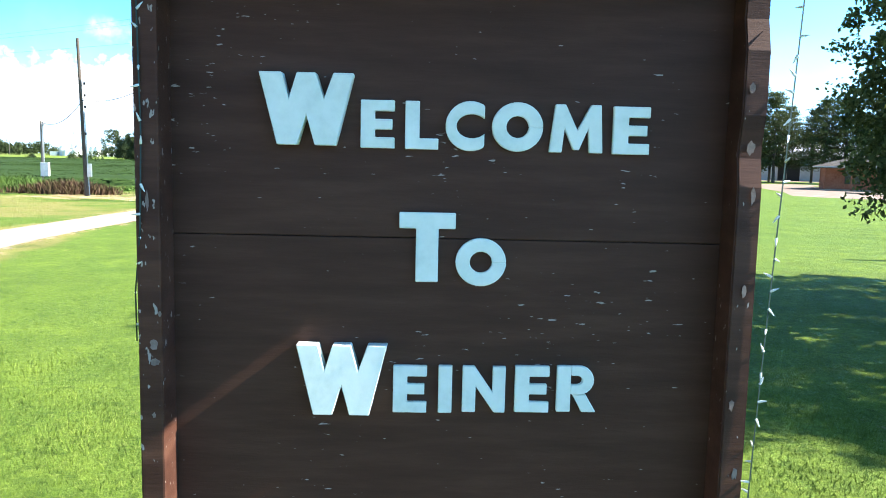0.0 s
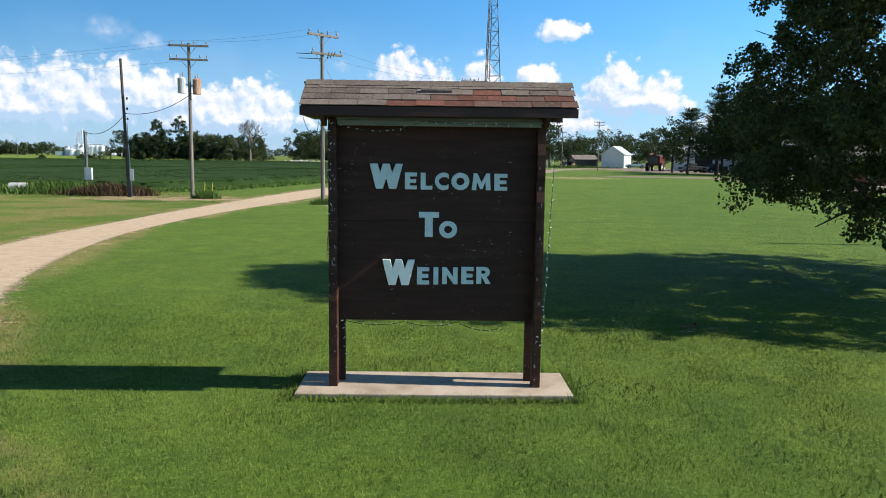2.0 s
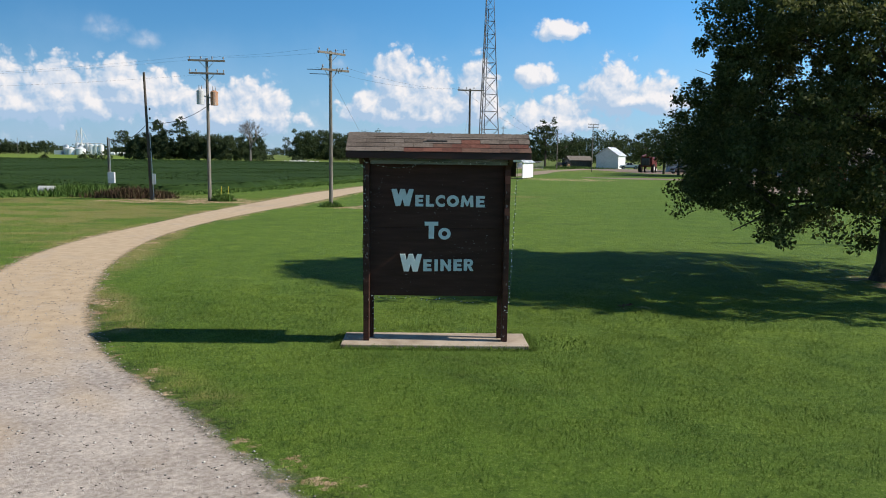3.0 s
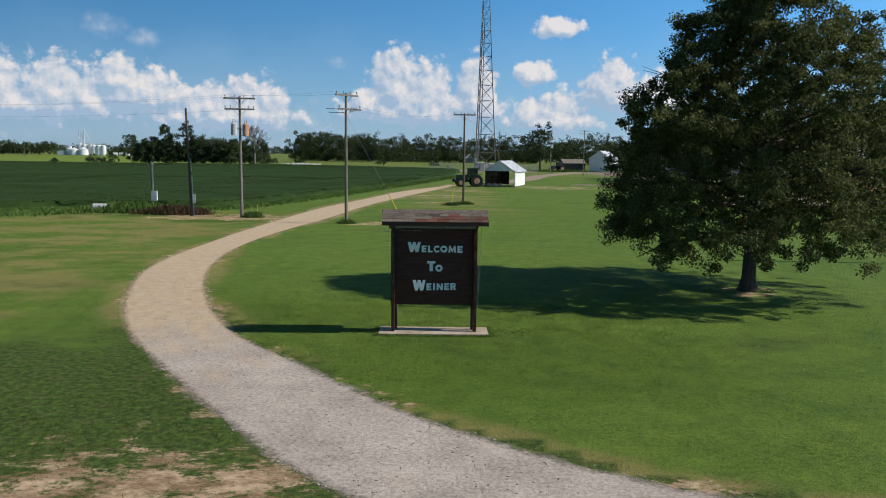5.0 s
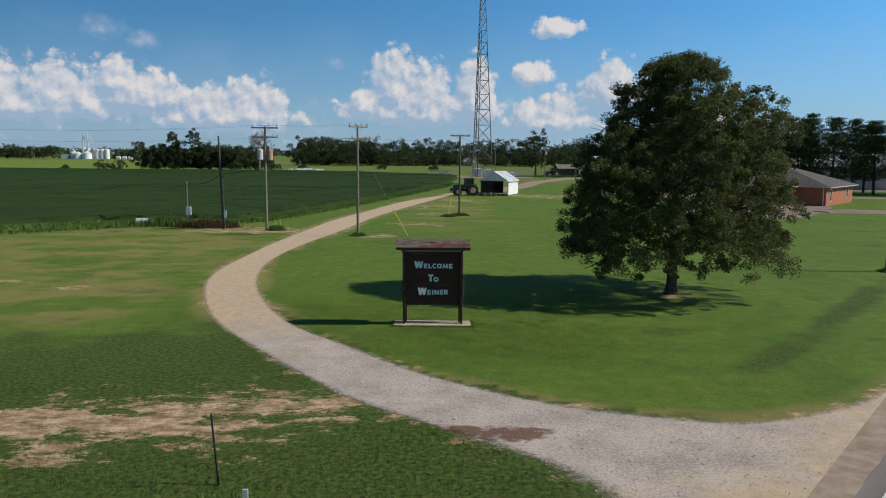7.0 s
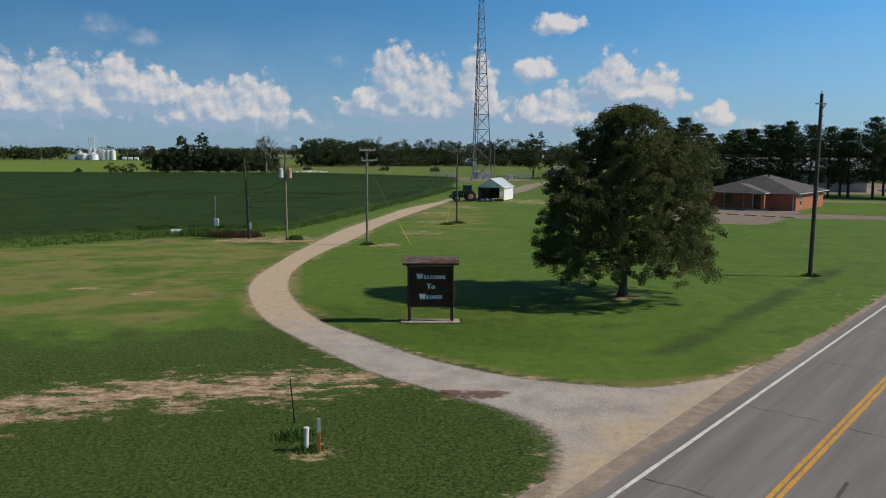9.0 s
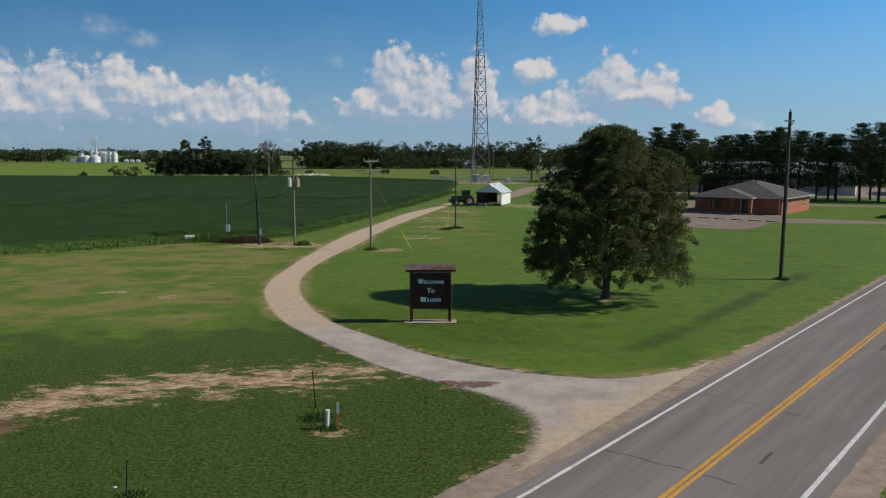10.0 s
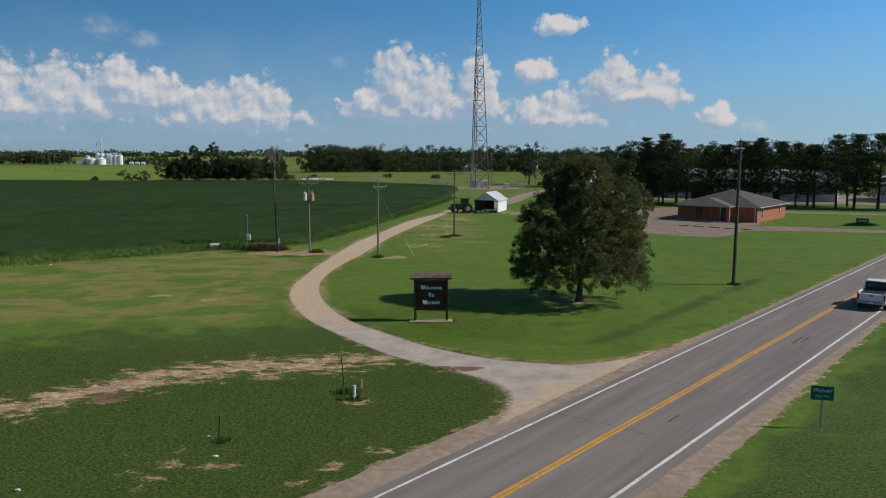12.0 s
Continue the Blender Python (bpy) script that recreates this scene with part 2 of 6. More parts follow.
    dry = rng(math2("MULTIPLY", attr("dry"), math2("ADD", 1.0, math2("MULTIPLY", math2("SUBTRACT", patch, 0.5), 6.5))), 0.3, 1.0, 0.85)
    col = mix(dry, col, mix(rng(fine, 0.3, 0.7), (0.165, 0.155, 0.042), (0.29, 0.25, 0.095)))
    rank = rng(math2("ADD", attr("rank"), math2("MULTIPLY", math2("SUBTRACT", patch, 0.5), 2.2)), 0.1, 0.6, 0.92)
    # rank grass: the darkest green has the shade between tufts painted in
    col = mix(rank, col, mix(rng(math2("ADD", math2("MULTIPLY", tuft, 0.6), math2("MULTIPLY", fine, 0.5)), 0.46, 0.66), (0.014, 0.034, 0.006), (0.098, 0.154, 0.028)))
    ragged = math2("ADD", math2("MULTIPLY", noise_of(0.85, 10, (0.75, 1.25, 1), 0.7), 0.7), math2("MULTIPLY", noise_of(7.0, 6, (0.9, 1.1, 1), 0.8), 0.3))
    thin = rng(noise_of(2.6, 8, (0.8, 1.6, 1), 0.8), 0.5, 0.66, 0.6)
    col = mix(math2("MULTIPLY", thin, rank), col, mix(fine, (0.07, 0.052, 0.022), (0.20, 0.15, 0.07)))
    bare = rng(math2("ADD", attr("bare"), math2("MULTIPLY", math2("SUBTRACT", ragged, 0.5), 3.8)), 0.46, 0.72)
    earth = mix(rng(noise_of(1.8, 9, (0.8, 1.3, 1), 0.75), 0.38, 0.64), (0.24, 0.145, 0.082), (0.64, 0.47, 0.31))
    earth = mix(rng(attr("damp"), 0.25, 0.8, 0.85), earth, (0.17, 0.085, 0.055))
    earth = mix(rng(noise_of(1.7, 9, (0.7, 1.6, 1), 0.8), 0.52, 0.68, 0.6), earth, (0.17, 0.105, 0.058))
    col = mix(bare, col, earth)
    far = attr("crop")
    col = mix(rng(far, 0.4, 0.6), col, mix(rng(mid, 0.3, 0.7), (0.115, 0.18, 0.022), (0.175, 0.235, 0.036)))
    L(col, bs.inputs["Base Color"])
    b = N("ShaderNodeBump")
    b.inputs["Strength"].default_value, b.inputs["Distance"].default_value = 0.7, 0.05
    L(math2("ADD", math2("MULTIPLY", fine, 0.8), math2("MULTIPLY", mid, 0.5)), b.inputs["Height"])
    if not blades:
        L(b.outputs[0], bs.inputs["Normal"])
    else:
        # blades take the light as the sward does
        up = N("ShaderNodeVectorMath")
        up.operation = "MULTIPLY_ADD"
        L(geo.outputs["Normal"], up.inputs[0])
        up.inputs[1].default_value, up.inputs[2].default_value = (0.6, 0.6, 0.6), (0, 0, 1.0)
        unit = N("ShaderNodeVectorMath")
        unit.operation = "NORMALIZE"
        L(up.outputs[0], unit.inputs[0])
        L(unit.outputs[0], bs.inputs["Normal"])
    return mt


GRASS = [(0.042, 0.083, 0.010), (0.141, 0.226, 0.031), (0.173, 0.252, 0.031), (0.079, 0.148, 0.016), (0.25, 0.32, 0.076)]
LAWN, BLADES = lawn_material("mown_lawn"), lawn_material("grass_blades", True)


def road_material():
    """Driveway: grey crushed stone near the highway, tan packed earth further on, wheel tracks worn smooth."""
    mt = material("gravel_and_earth", [(0.20, 0.165, 0.14), (0.40, 0.345, 0.305), (0.61, 0.535, 0.475)], scale=14, rough=0.95, bump=0.7, bump_scale=40, bump_distance=0.02, wide=0.05, detail=9)
    nt = mt.node_tree
    N, L = nt.nodes.new, nt.links.new
    bs = nt.nodes["Principled BSDF"]
    stone = bs.inputs["Base Color"].links[0].from_socket
    at = N("ShaderNodeAttribute")
    at.attribute_name = "earth"
    geo = N("ShaderNodeNewGeometry")
    n = N("ShaderNodeTexNoise")
    n.inputs["Scale"].default_value, n.inputs["Detail"].default_value = 0.55, 8
    L(geo.outputs["Position"], n.inputs["Vector"])
    s = N("ShaderNodeMath")
    s.operation = "MULTIPLY_ADD"
    L(n.outputs["Fac"], s.inputs[0])
    s.inputs[1].default_value = 1.4
    L(at.outputs["Fac"], s.inputs[2])
    r = N("ShaderNodeMapRange")
    L(s.outputs[0], r.inputs[0])
    r.inputs[1].default_value, r.inputs[2].default_value = 0.85, 1.35
    n2 = N("ShaderNodeTexNoise")
    n2.inputs["Scale"].default_value, n2.inputs["Detail"].default_value = 3.0, 8
    L(geo.outputs["Position"], n2.inputs["Vector"])
    earth = N("ShaderNodeMix")
    earth.data_type = "RGBA"
    L(n2.outputs["Fac"], earth.inputs[0])
    earth.inputs[6].default_value, earth.inputs[7].default_value = (0.35, 0.255, 0.16, 1), (0.62, 0.485, 0.345, 1)
    mx = N("ShaderNodeMix")
    mx.data_type = "RGBA"
    L(r.outputs[0], mx.inputs[0])
    L(stone, mx.inputs[6])
    L(earth.outputs[2], mx.inputs[7])
    wet = N("ShaderNodeAttribute")
    wet.attribute_name = "mud"
    w = N("ShaderNodeMath")
    w.operation = "MULTIPLY_ADD"
    L(n2.outputs["Fac"], w.inputs[0])
    w.inputs[1].default_value = 1.5
    L(wet.outputs["Fac"], w.inputs[2])
    wr = N("ShaderNodeMapRange")
    L(w.outputs[0], wr.inputs[0])
    wr.inputs[1].default_value, wr.inputs[2].default_value, wr.inputs[4].default_value = 1.1, 1.4, 0.9
    mud = N("ShaderNodeMix")
    mud.data_type = "RGBA"
    L(wr.outputs[0], mud.inputs[0])
    L(mx.outputs[2], mud.inputs[6])
    mud.inputs[7].default_value = (0.125, 0.062, 0.037, 1)
    L(mud.outputs[2], bs.inputs["Base Color"])
    # the stone thins out towards the grass
    rim = N("ShaderNodeAttribute")
    rim.attribute_name = "rim"
    n3 = N("ShaderNodeTexNoise")
    n3.inputs["Scale"].default_value, n3.inputs["Detail"].default_value, n3.inputs["Roughness"].default_value = 4.5, 12, 0.85
    L(geo.outputs["Position"], n3.inputs["Vector"])
    k = N("ShaderNodeMath")
    k.operation = "MULTIPLY_ADD"
    L(n3.outputs["Fac"], k.inputs[0])
    k.inputs[1].default_value = 1.6
    L(rim.outputs["Fac"], k.inputs[2])
    kr = N("ShaderNodeMapRange")
    L(k.outputs[0], kr.inputs[0])
    kr.inputs[1].default_value, kr.inputs[2].default_value = 0.9, 1.4
    clear, blend = N("ShaderNodeBsdfTransparent"), N("ShaderNodeMixShader")
    L(kr.outputs[0], blend.inputs[0])
    L(clear.outputs[0], blend.inputs[1])
    L(bs.outputs[0], blend.inputs[2])
    L(blend.outputs[0], nt.nodes["Material Output"].inputs[0])
    return mt


M = dict(
    brown=material("brown_painted_wood", [(0.032, 0.013, 0.008), (0.048, 0.020, 0.0125), (0.068, 0.031, 0.02)], 5, 0.65, 0.35, 60, stretch=(0.25, 1, 2.2), spec=0.4, bump_distance=0.004),
    post=material("brown_weathered_post", [(0.018, 0.010, 0.008), (0.035, 0.018, 0.013), (0.07, 0.038, 0.028)], 7, 0.7, 0.6, 30, stretch=(2, 2, 0.35), bump_distance=0.006),
    chip=material("bare_chipped_wood", [(0.10, 0.072, 0.064), (0.24, 0.19, 0.17)], 20, 0.8, 0.3),
    letter=material("pale_aqua_paint", [(0.55, 0.64, 0.60), (0.66, 0.74, 0.70), (0.73, 0.80, 0.765)], 9, 0.6, 0.15, 40, bump_distance=0.003),
    trim=material("pale_green_painted_board", [(0.10, 0.12, 0.095), (0.20, 0.22, 0.18), (0.27, 0.29, 0.25)], 6, 0.7, 0.3, stretch=(0.3, 1, 2)),
    shingle=material("brown_asphalt_shingle", [(0.085, 0.066, 0.054), (0.14, 0.112, 0.093), (0.195, 0.16, 0.136)], 30, 0.95, 0.5, 120, per_piece=0.4, bump_distance=0.004),
    red_shingle=material("worn_red_shingle", [(0.085, 0.036, 0.027), (0.135, 0.052, 0.037), (0.18, 0.075, 0.055)], 24, 0.95, 0.5, 120, per_piece=0.4, bump_distance=0.004),
    worn=material("worn_bare_shingle", [(0.055, 0.036, 0.030), (0.105, 0.062, 0.048), (0.15, 0.082, 0.06)], 24, 0.95, 0.5, 120, per_piece=0.3, bump_distance=0.004),
    felt=material("black_roofing_felt", [(0.022, 0.02, 0.02), (0.06, 0.055, 0.05)], 18, 0.95, 0.5, 80, bump_distance=0.004),
    concrete=material("stained_concrete", [(0.24, 0.185, 0.135), (0.39, 0.315, 0.24), (0.48, 0.40, 0.32)], 2, 0.9, 0.4, 50, bump_distance=0.006),
    wire=material("green_cable", [(0.012, 0.03, 0.025), (0.02, 0.045, 0.04)], 30, 0.5, 0),
    bulb=material("clear_mini_bulb", [(0.55, 0.62, 0.62), (0.75, 0.8, 0.8)], 30, 0.2, 0, spec=0.6),
    asphalt=material("worn_grey_asphalt", [(0.138, 0.120, 0.110), (0.190, 0.168, 0.155), (0.242, 0.217, 0.20)], 1.6, 0.9, 0.5, 60, stretch=(0.06, 1, 1), wide=0.35, bump_distance=0.004, turn=49.0),
    white_line=material("worn_white_road_paint", [(0.36, 0.35, 0.34), (0.62, 0.61, 0.59), (0.72, 0.71, 0.70)], 5, 0.8, 0.2),
    yellow_line=material("worn_yellow_road_paint", [(0.32, 0.18, 0.06), (0.58, 0.29, 0.05), (0.66, 0.34, 0.055)], 5, 0.8, 0.2),
    shoulder=material("dusty_gravel_shoulder", [(0.21, 0.158, 0.115), (0.29, 0.222, 0.168), (0.37, 0.295, 0.23)], 2.2, 0.95, 0.5, 40, bump_distance=0.012),
    lot=material("old_pinkish_paving", [(0.155, 0.11, 0.085), (0.225, 0.168, 0.135), (0.29, 0.225, 0.19)], 0.8, 0.95, 0.3, 30),
    pole=material("weathered_grey_pole", [(0.10, 0.085, 0.07), (0.19, 0.165, 0.14), (0.28, 0.25, 0.22)], 5, 0.9, 0.4, 20, stretch=(3, 3, 0.25)),
    dark_pole=material("dark_creosote_pole", [(0.045, 0.034, 0.027), (0.09, 0.072, 0.058), (0.13, 0.105, 0.085)], 5, 0.9, 0.4, 20, stretch=(3, 3, 0.25)),
    steel=material("galvanised_steel", [(0.25, 0.26, 0.27), (0.42, 0.43, 0.44)], 6, 0.45, 0.1, metallic=0.7),
    tower=material("dull_lattice_steel", [(0.10, 0.095, 0.095), (0.19, 0.18, 0.178)], 2, 0.6, 0.1, metallic=0.3),
    cable=material("black_cable", [(0.012, 0.012, 0.012), (0.03, 0.03, 0.03)], 10, 0.7, 0),
    porcelain=material("brown_white_insulator", [(0.10, 0.06, 0.05), (0.45, 0.43, 0.41)], 8, 0.3, 0),
    can=material("grey_transformer_paint", [(0.42, 0.42, 0.42), (0.58, 0.58, 0.57)], 6, 0.5, 0.1),
    rust=material("rust_streaked_paint", [(0.30, 0.13, 0.06), (0.42, 0.22, 0.13), (0.5, 0.42, 0.36)], 6, 0.8, 0.2, stretch=(1, 1, 0.3)),
    box=material("light_grey_enclosure", [(0.5, 0.5, 0.5), (0.68, 0.68, 0.67)], 5, 0.5, 0.05),
    yellow=material("yellow_plastic", [(0.55, 0.42, 0.04), (0.7, 0.55, 0.06)], 6, 0.5, 0),
    white=material("white_painted_metal", [(0.62, 0.62, 0.6), (0.75, 0.75, 0.73), (0.82, 0.82, 0.81)], 2, 0.5, 0.15, 18),
    tin=material("bright_sheet_metal", [(0.55, 0.56, 0.57), (0.74, 0.75, 0.76)], 1.5, 0.4, 0.2, 10, metallic=0.1),
    pale_wall=material("pale_metal_siding", [(0.45, 0.46, 0.47), (0.6, 0.61, 0.62)], 1.0, 0.6, 0.15, 12),
    interior=material("dark_shed_timber", [(0.03, 0.025, 0.02), (0.07, 0.06, 0.05)], 3, 0.9, 0.2),
    brick=material("orange_red_brick", [(0.26, 0.085, 0.045), (0.36, 0.13, 0.07), (0.42, 0.18, 0.11)], 5, 0.9, 0.4, 12),
    mortar=material("pale_mortar", [(0.35, 0.3, 0.26), (0.45, 0.4, 0.35)], 8, 0.95, 0.3),
    roofing=material("grey_brown_roof_shingles", [(0.065, 0.058, 0.055), (0.105, 0.095, 0.09), (0.14, 0.128, 0.12)], 2.5, 0.95, 0.5, 18, per_piece=0.5),
    glass=material("dark_window_glass", [(0.015, 0.018, 0.02), (0.03, 0.035, 0.04)], 2, 0.08, 0, spec=0.6),
    tyre=material("black_rubber", [(0.012, 0.012, 0.012), (0.035, 0.033, 0.03)], 12, 0.85, 0.2),
    tractor_green=material("dusty_green_paint", [(0.02, 0.055, 0.02), (0.045, 0.10, 0.035)], 4, 0.45, 0.05),
    red_paint=material("faded_red_paint", [(0.075, 0.016, 0.012), (0.16, 0.032, 0.023)], 3, 0.5, 0.05),
    truck_white=material("white_car_paint", [(0.66, 0.67, 0.68), (0.76, 0.77, 0.78)], 2, 0.25, 0, spec=0.5),
    dark_trim=material("black_trim", [(0.014, 0.014, 0.015), (0.03, 0.03, 0.03)], 8, 0.5, 0),
    lamp_red=material("red_tail_lamp", [(0.35, 0.015, 0.012), (0.5, 0.03, 0.02)], 8, 0.2, 0),
    sign_green=material("green_road_sign_sheet", [(0.006, 0.10, 0.075), (0.012, 0.14, 0.105)], 5, 0.5, 0),
    sign_white=material("white_sign_lettering", [(0.6, 0.62, 0.62), (0.75, 0.77, 0.77)], 5, 0.5, 0),
    pvc=material("white_pvc_pipe", [(0.55, 0.53, 0.48), (0.74, 0.72, 0.67)], 7, 0.5, 0.1),
    orange=material("orange_marker_band", [(0.55, 0.17, 0.03), (0.7, 0.25, 0.06)], 7, 0.5, 0),
    bark=material("grey_brown_bark", [(0.035, 0.028, 0.022), (0.075, 0.06, 0.048), (0.12, 0.10, 0.08)], 9, 0.95, 0.9, 14, stretch=(1, 1, 0.3), bump_distance=0.04),
    leaf=material("oak_leaves", [(0.056, 0.070, 0.022), (0.098, 0.112, 0.037), (0.160, 0.172, 0.066)], 0.9, 0.7, 0, per_island=0.7, translucent=0.38, spec=0.15),
    pine=material("pine_needles", [(0.034, 0.049, 0.020), (0.055, 0.076, 0.029), (0.082, 0.104, 0.042)], 0.5, 0.8, 0, per_island=0.5, translucent=0.22, spec=0.1),
    woods=material("mixed_woodland_leaves", [(0.042, 0.060, 0.028), (0.060, 0.082, 0.036), (0.084, 0.108, 0.047)], 0.2, 0.9, 0, per_island=0.3, translucent=0.3, spec=0.1),
    # canopy sheet: leaf colour darkened to stand for shade between the leaves
    soy_shaded=material("shade_darkened_soybean_canopy", [(0.019, 0.039, 0.011), (0.028, 0.054, 0.015), (0.042, 0.075, 0.021)], 0.7, 0.9, 0.3, 3, wide=0.12, bump_distance=0.25, spec=0.05),
    soy=material("soybean_leaves", [(0.022, 0.043, 0.012), (0.033, 0.064, 0.017), (0.056, 0.098, 0.028)], 0.9, 0.85, 0.6, 3, per_island=0.35, wide=0.12, bump_distance=0.2, spec=0.08),
    weed=material("rank_weeds", [(0.04, 0.085, 0.012), (0.07, 0.13, 0.02), (0.11, 0.175, 0.032)], 0.6, 0.8, 0, per_island=0.5),
    dead_weed=material("brown_dock_seedheads", [(0.04, 0.02, 0.012), (0.075, 0.042, 0.024), (0.09, 0.08, 0.03)], 3, 0.9, 0, per_island=0.5),
    stone=material("crushed_stone", [(0.17, 0.148, 0.13), (0.33, 0.30, 0.27), (0.50, 0.465, 0.43)], 6, 0.95, 0.2, per_island=0.8),
    soil=material("bare_red_soil", [(0.09, 0.045, 0.025), (0.17, 0.095, 0.055), (0.27, 0.17, 0.11)], 3, 0.95, 0.7, 12, bump_distance=0.03),
)
M["drive"] = road_material()


# ---- mesh helpers ----
def mesh_of(name, bm, mat):
    me = bpy.data.meshes.new(name)
    bm.normal_update()
    bm.to_mesh(me)
    bm.free()
    me.materials.append(mat)
    return me


def part(name, bm, mat, parent=None, label=""):
    ob = new(name, mesh_of(name, bm, mat))
    ob.parent = parent
    return tagged(ob, label) if label else ob


def piece(name, me, parent, m):
    ob = new(name, me)
    ob.parent = parent
    ob.matrix_basis = m
    return ob


def thing(name, m, label, category, group="", kind=""):
    ob = new(name)
    ob.matrix_world = m
    return tagged(ob, label, category, group, kind)


def arrays(name, verts, faces, mat, smooth=False):
    """A mesh object from numpy vertices (n, 3) and faces (m, 3 or 4)."""
    me = bpy.data.meshes.new(name)
    verts, faces = np.asarray(verts, dtype=np.float32), np.asarray(faces, dtype=np.int32)
    k = faces.shape[1]
    me.vertices.add(len(verts))
    me.vertices.foreach_set("co", verts.ravel())
    me.loops.add(faces.size)
    me.loops.foreach_set("vertex_index", faces.ravel())
    me.polygons.add(len(faces))
    me.polygons.foreach_set("loop_start", np.arange(0, faces.size, k, dtype=np.int32))
    me.update(calc_edges=True)
    if smooth:
        me.polygons.foreach_set("use_smooth", np.ones(len(faces), dtype=bool))
    me.materials.append(mat)
    return me


def box(bm, x0, y0, z0, x1, y1, z1, bevel=0.0):
    r = bmesh.ops.create_cube(bm, size=1, matrix=Matrix.Translation(((x0 + x1) / 2, (y0 + y1) / 2, (z0 + z1) / 2)) @ Matrix.Diagonal((x1 - x0, y1 - y0, z1 - z0, 1)))
    if bevel:
        es = {e for v in r["verts"] for e in v.link_edges}
        bmesh.ops.bevel(bm, geom=list(es), offset=bevel, segments=2, affect="EDGES", profile=0.6)
    return bm


def rod(bm, a, b, r0, r1=None, n=8):
    a, b = Vector(a), Vector(b)
    d = b - a
    q = d.to_track_quat("Z", "Y").to_matrix().to_4x4()
    bmesh.ops.create_cone(bm, cap_ends=True, segments=n, radius1=r0, radius2=r0 if r1 is None else r1, depth=d.length, matrix=Matrix.Translation((a + b) / 2) @ q)
    return bm


def B(*a, **k):
    return box(bmesh.new(), *a, **k)


def R(*a, **k):
    return rod(bmesh.new(), *a, **k)


def poly(bm, pts, depth, axis="y"):
    """A flat outline in (x, z) given thickness towards -y."""
    front = [bm.verts.new((x, -depth, z)) for x, z in pts]
    back = [bm.verts.new((x, 0, z)) for x, z in pts]
    bm.faces.new(front)
    bm.faces.new(back[::-1])
    n = len(pts)
    for i in range(n):
        bm.faces.new((front[i], back[i], back[(i + 1) % n], front[(i + 1) % n]))
    bmesh.ops.recalc_face_normals(bm, faces=bm.faces[:])
    return bm


def wire(name, pts, radius, mat, parent=None, sag=0.0, steps=10):
    """A hanging cable through points, as a tube."""
    line = []
    for a, b in zip(pts, pts[1:]):
        a, b = Vector(a), Vector(b)
        for i in range(steps):
            t = i / steps
            p = a.lerp(b, t)
            p.z -= 4 * sag * t * (1 - t)
            line.append(p)
    line.append(Vector(pts[-1]))
    bm = bmesh.new()
    rings = []
    for i, p in enumerate(line):
        d = (line[min(i + 1, len(line) - 1)] - line[max(i - 1, 0)]).normalized()
        side = d.orthogonal().normalized()
        up = d.cross(side)
        rings.append([bm.verts.new(p + radius * (math.cos(k) * side + math.sin(k) * up)) for k in (0, 2.094, 4.189)])
    for r, s in zip(rings, rings[1:]):
        for k in range(3):
            bm.faces.new((r[k], r[(k + 1) % 3], s[(k + 1) % 3], s[k]))
    return part(name, bm, mat, parent)


def lump(x):
    return noise.noise(Vector(x))


def flaked(name, colours, stretch, amount):
    """Painted board with small pale flakes where the paint has lifted."""
    mt = material(name, colours, 5, 0.62, 0.35, 60, stretch=(0.25, 1, 2.2), spec=0.22, bump_distance=0.003)
    nt = mt.node_tree
    N, L = nt.nodes.new, nt.links.new
    bs = nt.nodes["Principled BSDF"]
    paint = bs.inputs["Base Color"].links[0].from_socket
    geo = N("ShaderNodeNewGeometry")
    sc = N("ShaderNodeVectorMath")
    sc.operation = "MULTIPLY"
    L(geo.outputs["Position"], sc.inputs[0])
    sc.inputs[1].default_value = stretch
    n, w = N("ShaderNodeTexNoise"), N("ShaderNodeTexNoise")
    n.inputs["Scale"].default_value, n.inputs["Detail"].default_value = 34, 2
    w.inputs["Scale"].default_value, w.inputs["Detail"].default_value = 1.6, 3
    L(sc.outputs[0], n.inputs["Vector"])
    L(geo.outputs["Position"], w.inputs["Vector"])
    a = N("ShaderNodeMath")
    a.operation = "MULTIPLY_ADD"
    L(w.outputs["Fac"], a.inputs[0])
    a.inputs[1].default_value = 0.35
    L(n.outputs["Fac"], a.inputs[2])
    r = N("ShaderNodeMapRange")
    L(a.outputs[0], r.inputs[0])
    r.inputs[1].default_value, r.inputs[2].default_value = amount, amount + 0.03
    mx = N("ShaderNodeMix")
    mx.data_type = "RGBA"
    L(r.outputs[0], mx.inputs[0])
    L(paint, mx.inputs[6])
    mx.inputs[7].default_value = (0.30, 0.27, 0.25, 1)
    L(mx.outputs[2], bs.inputs["Base Color"])
    return mt


M["panel"] = flaked("flaking_brown_board", [(0.036, 0.0145, 0.0085), (0.052, 0.0215, 0.0135), (0.072, 0.033, 0.021)], (0.45, 1, 2.0), 0.885)
M["post"] = flaked("flaking_brown_post", [(0.034, 0.013, 0.008), (0.055, 0.022, 0.014), (0.085, 0.038, 0.024)], (1.4, 1.4, 0.6), 0.875)
M["cap"] = material("grey_brown_ridge_shingle", [(0.10, 0.08, 0.066), (0.15, 0.122, 0.102), (0.19, 0.158, 0.135)], 30, 0.95, 0.5, 120, per_piece=0.25, bump_distance=0.004)
M["tar"] = material("dark_rubber_mark", [(0.06, 0.055, 0.05), (0.10, 0.092, 0.085)], 3, 0.9, 0.2)


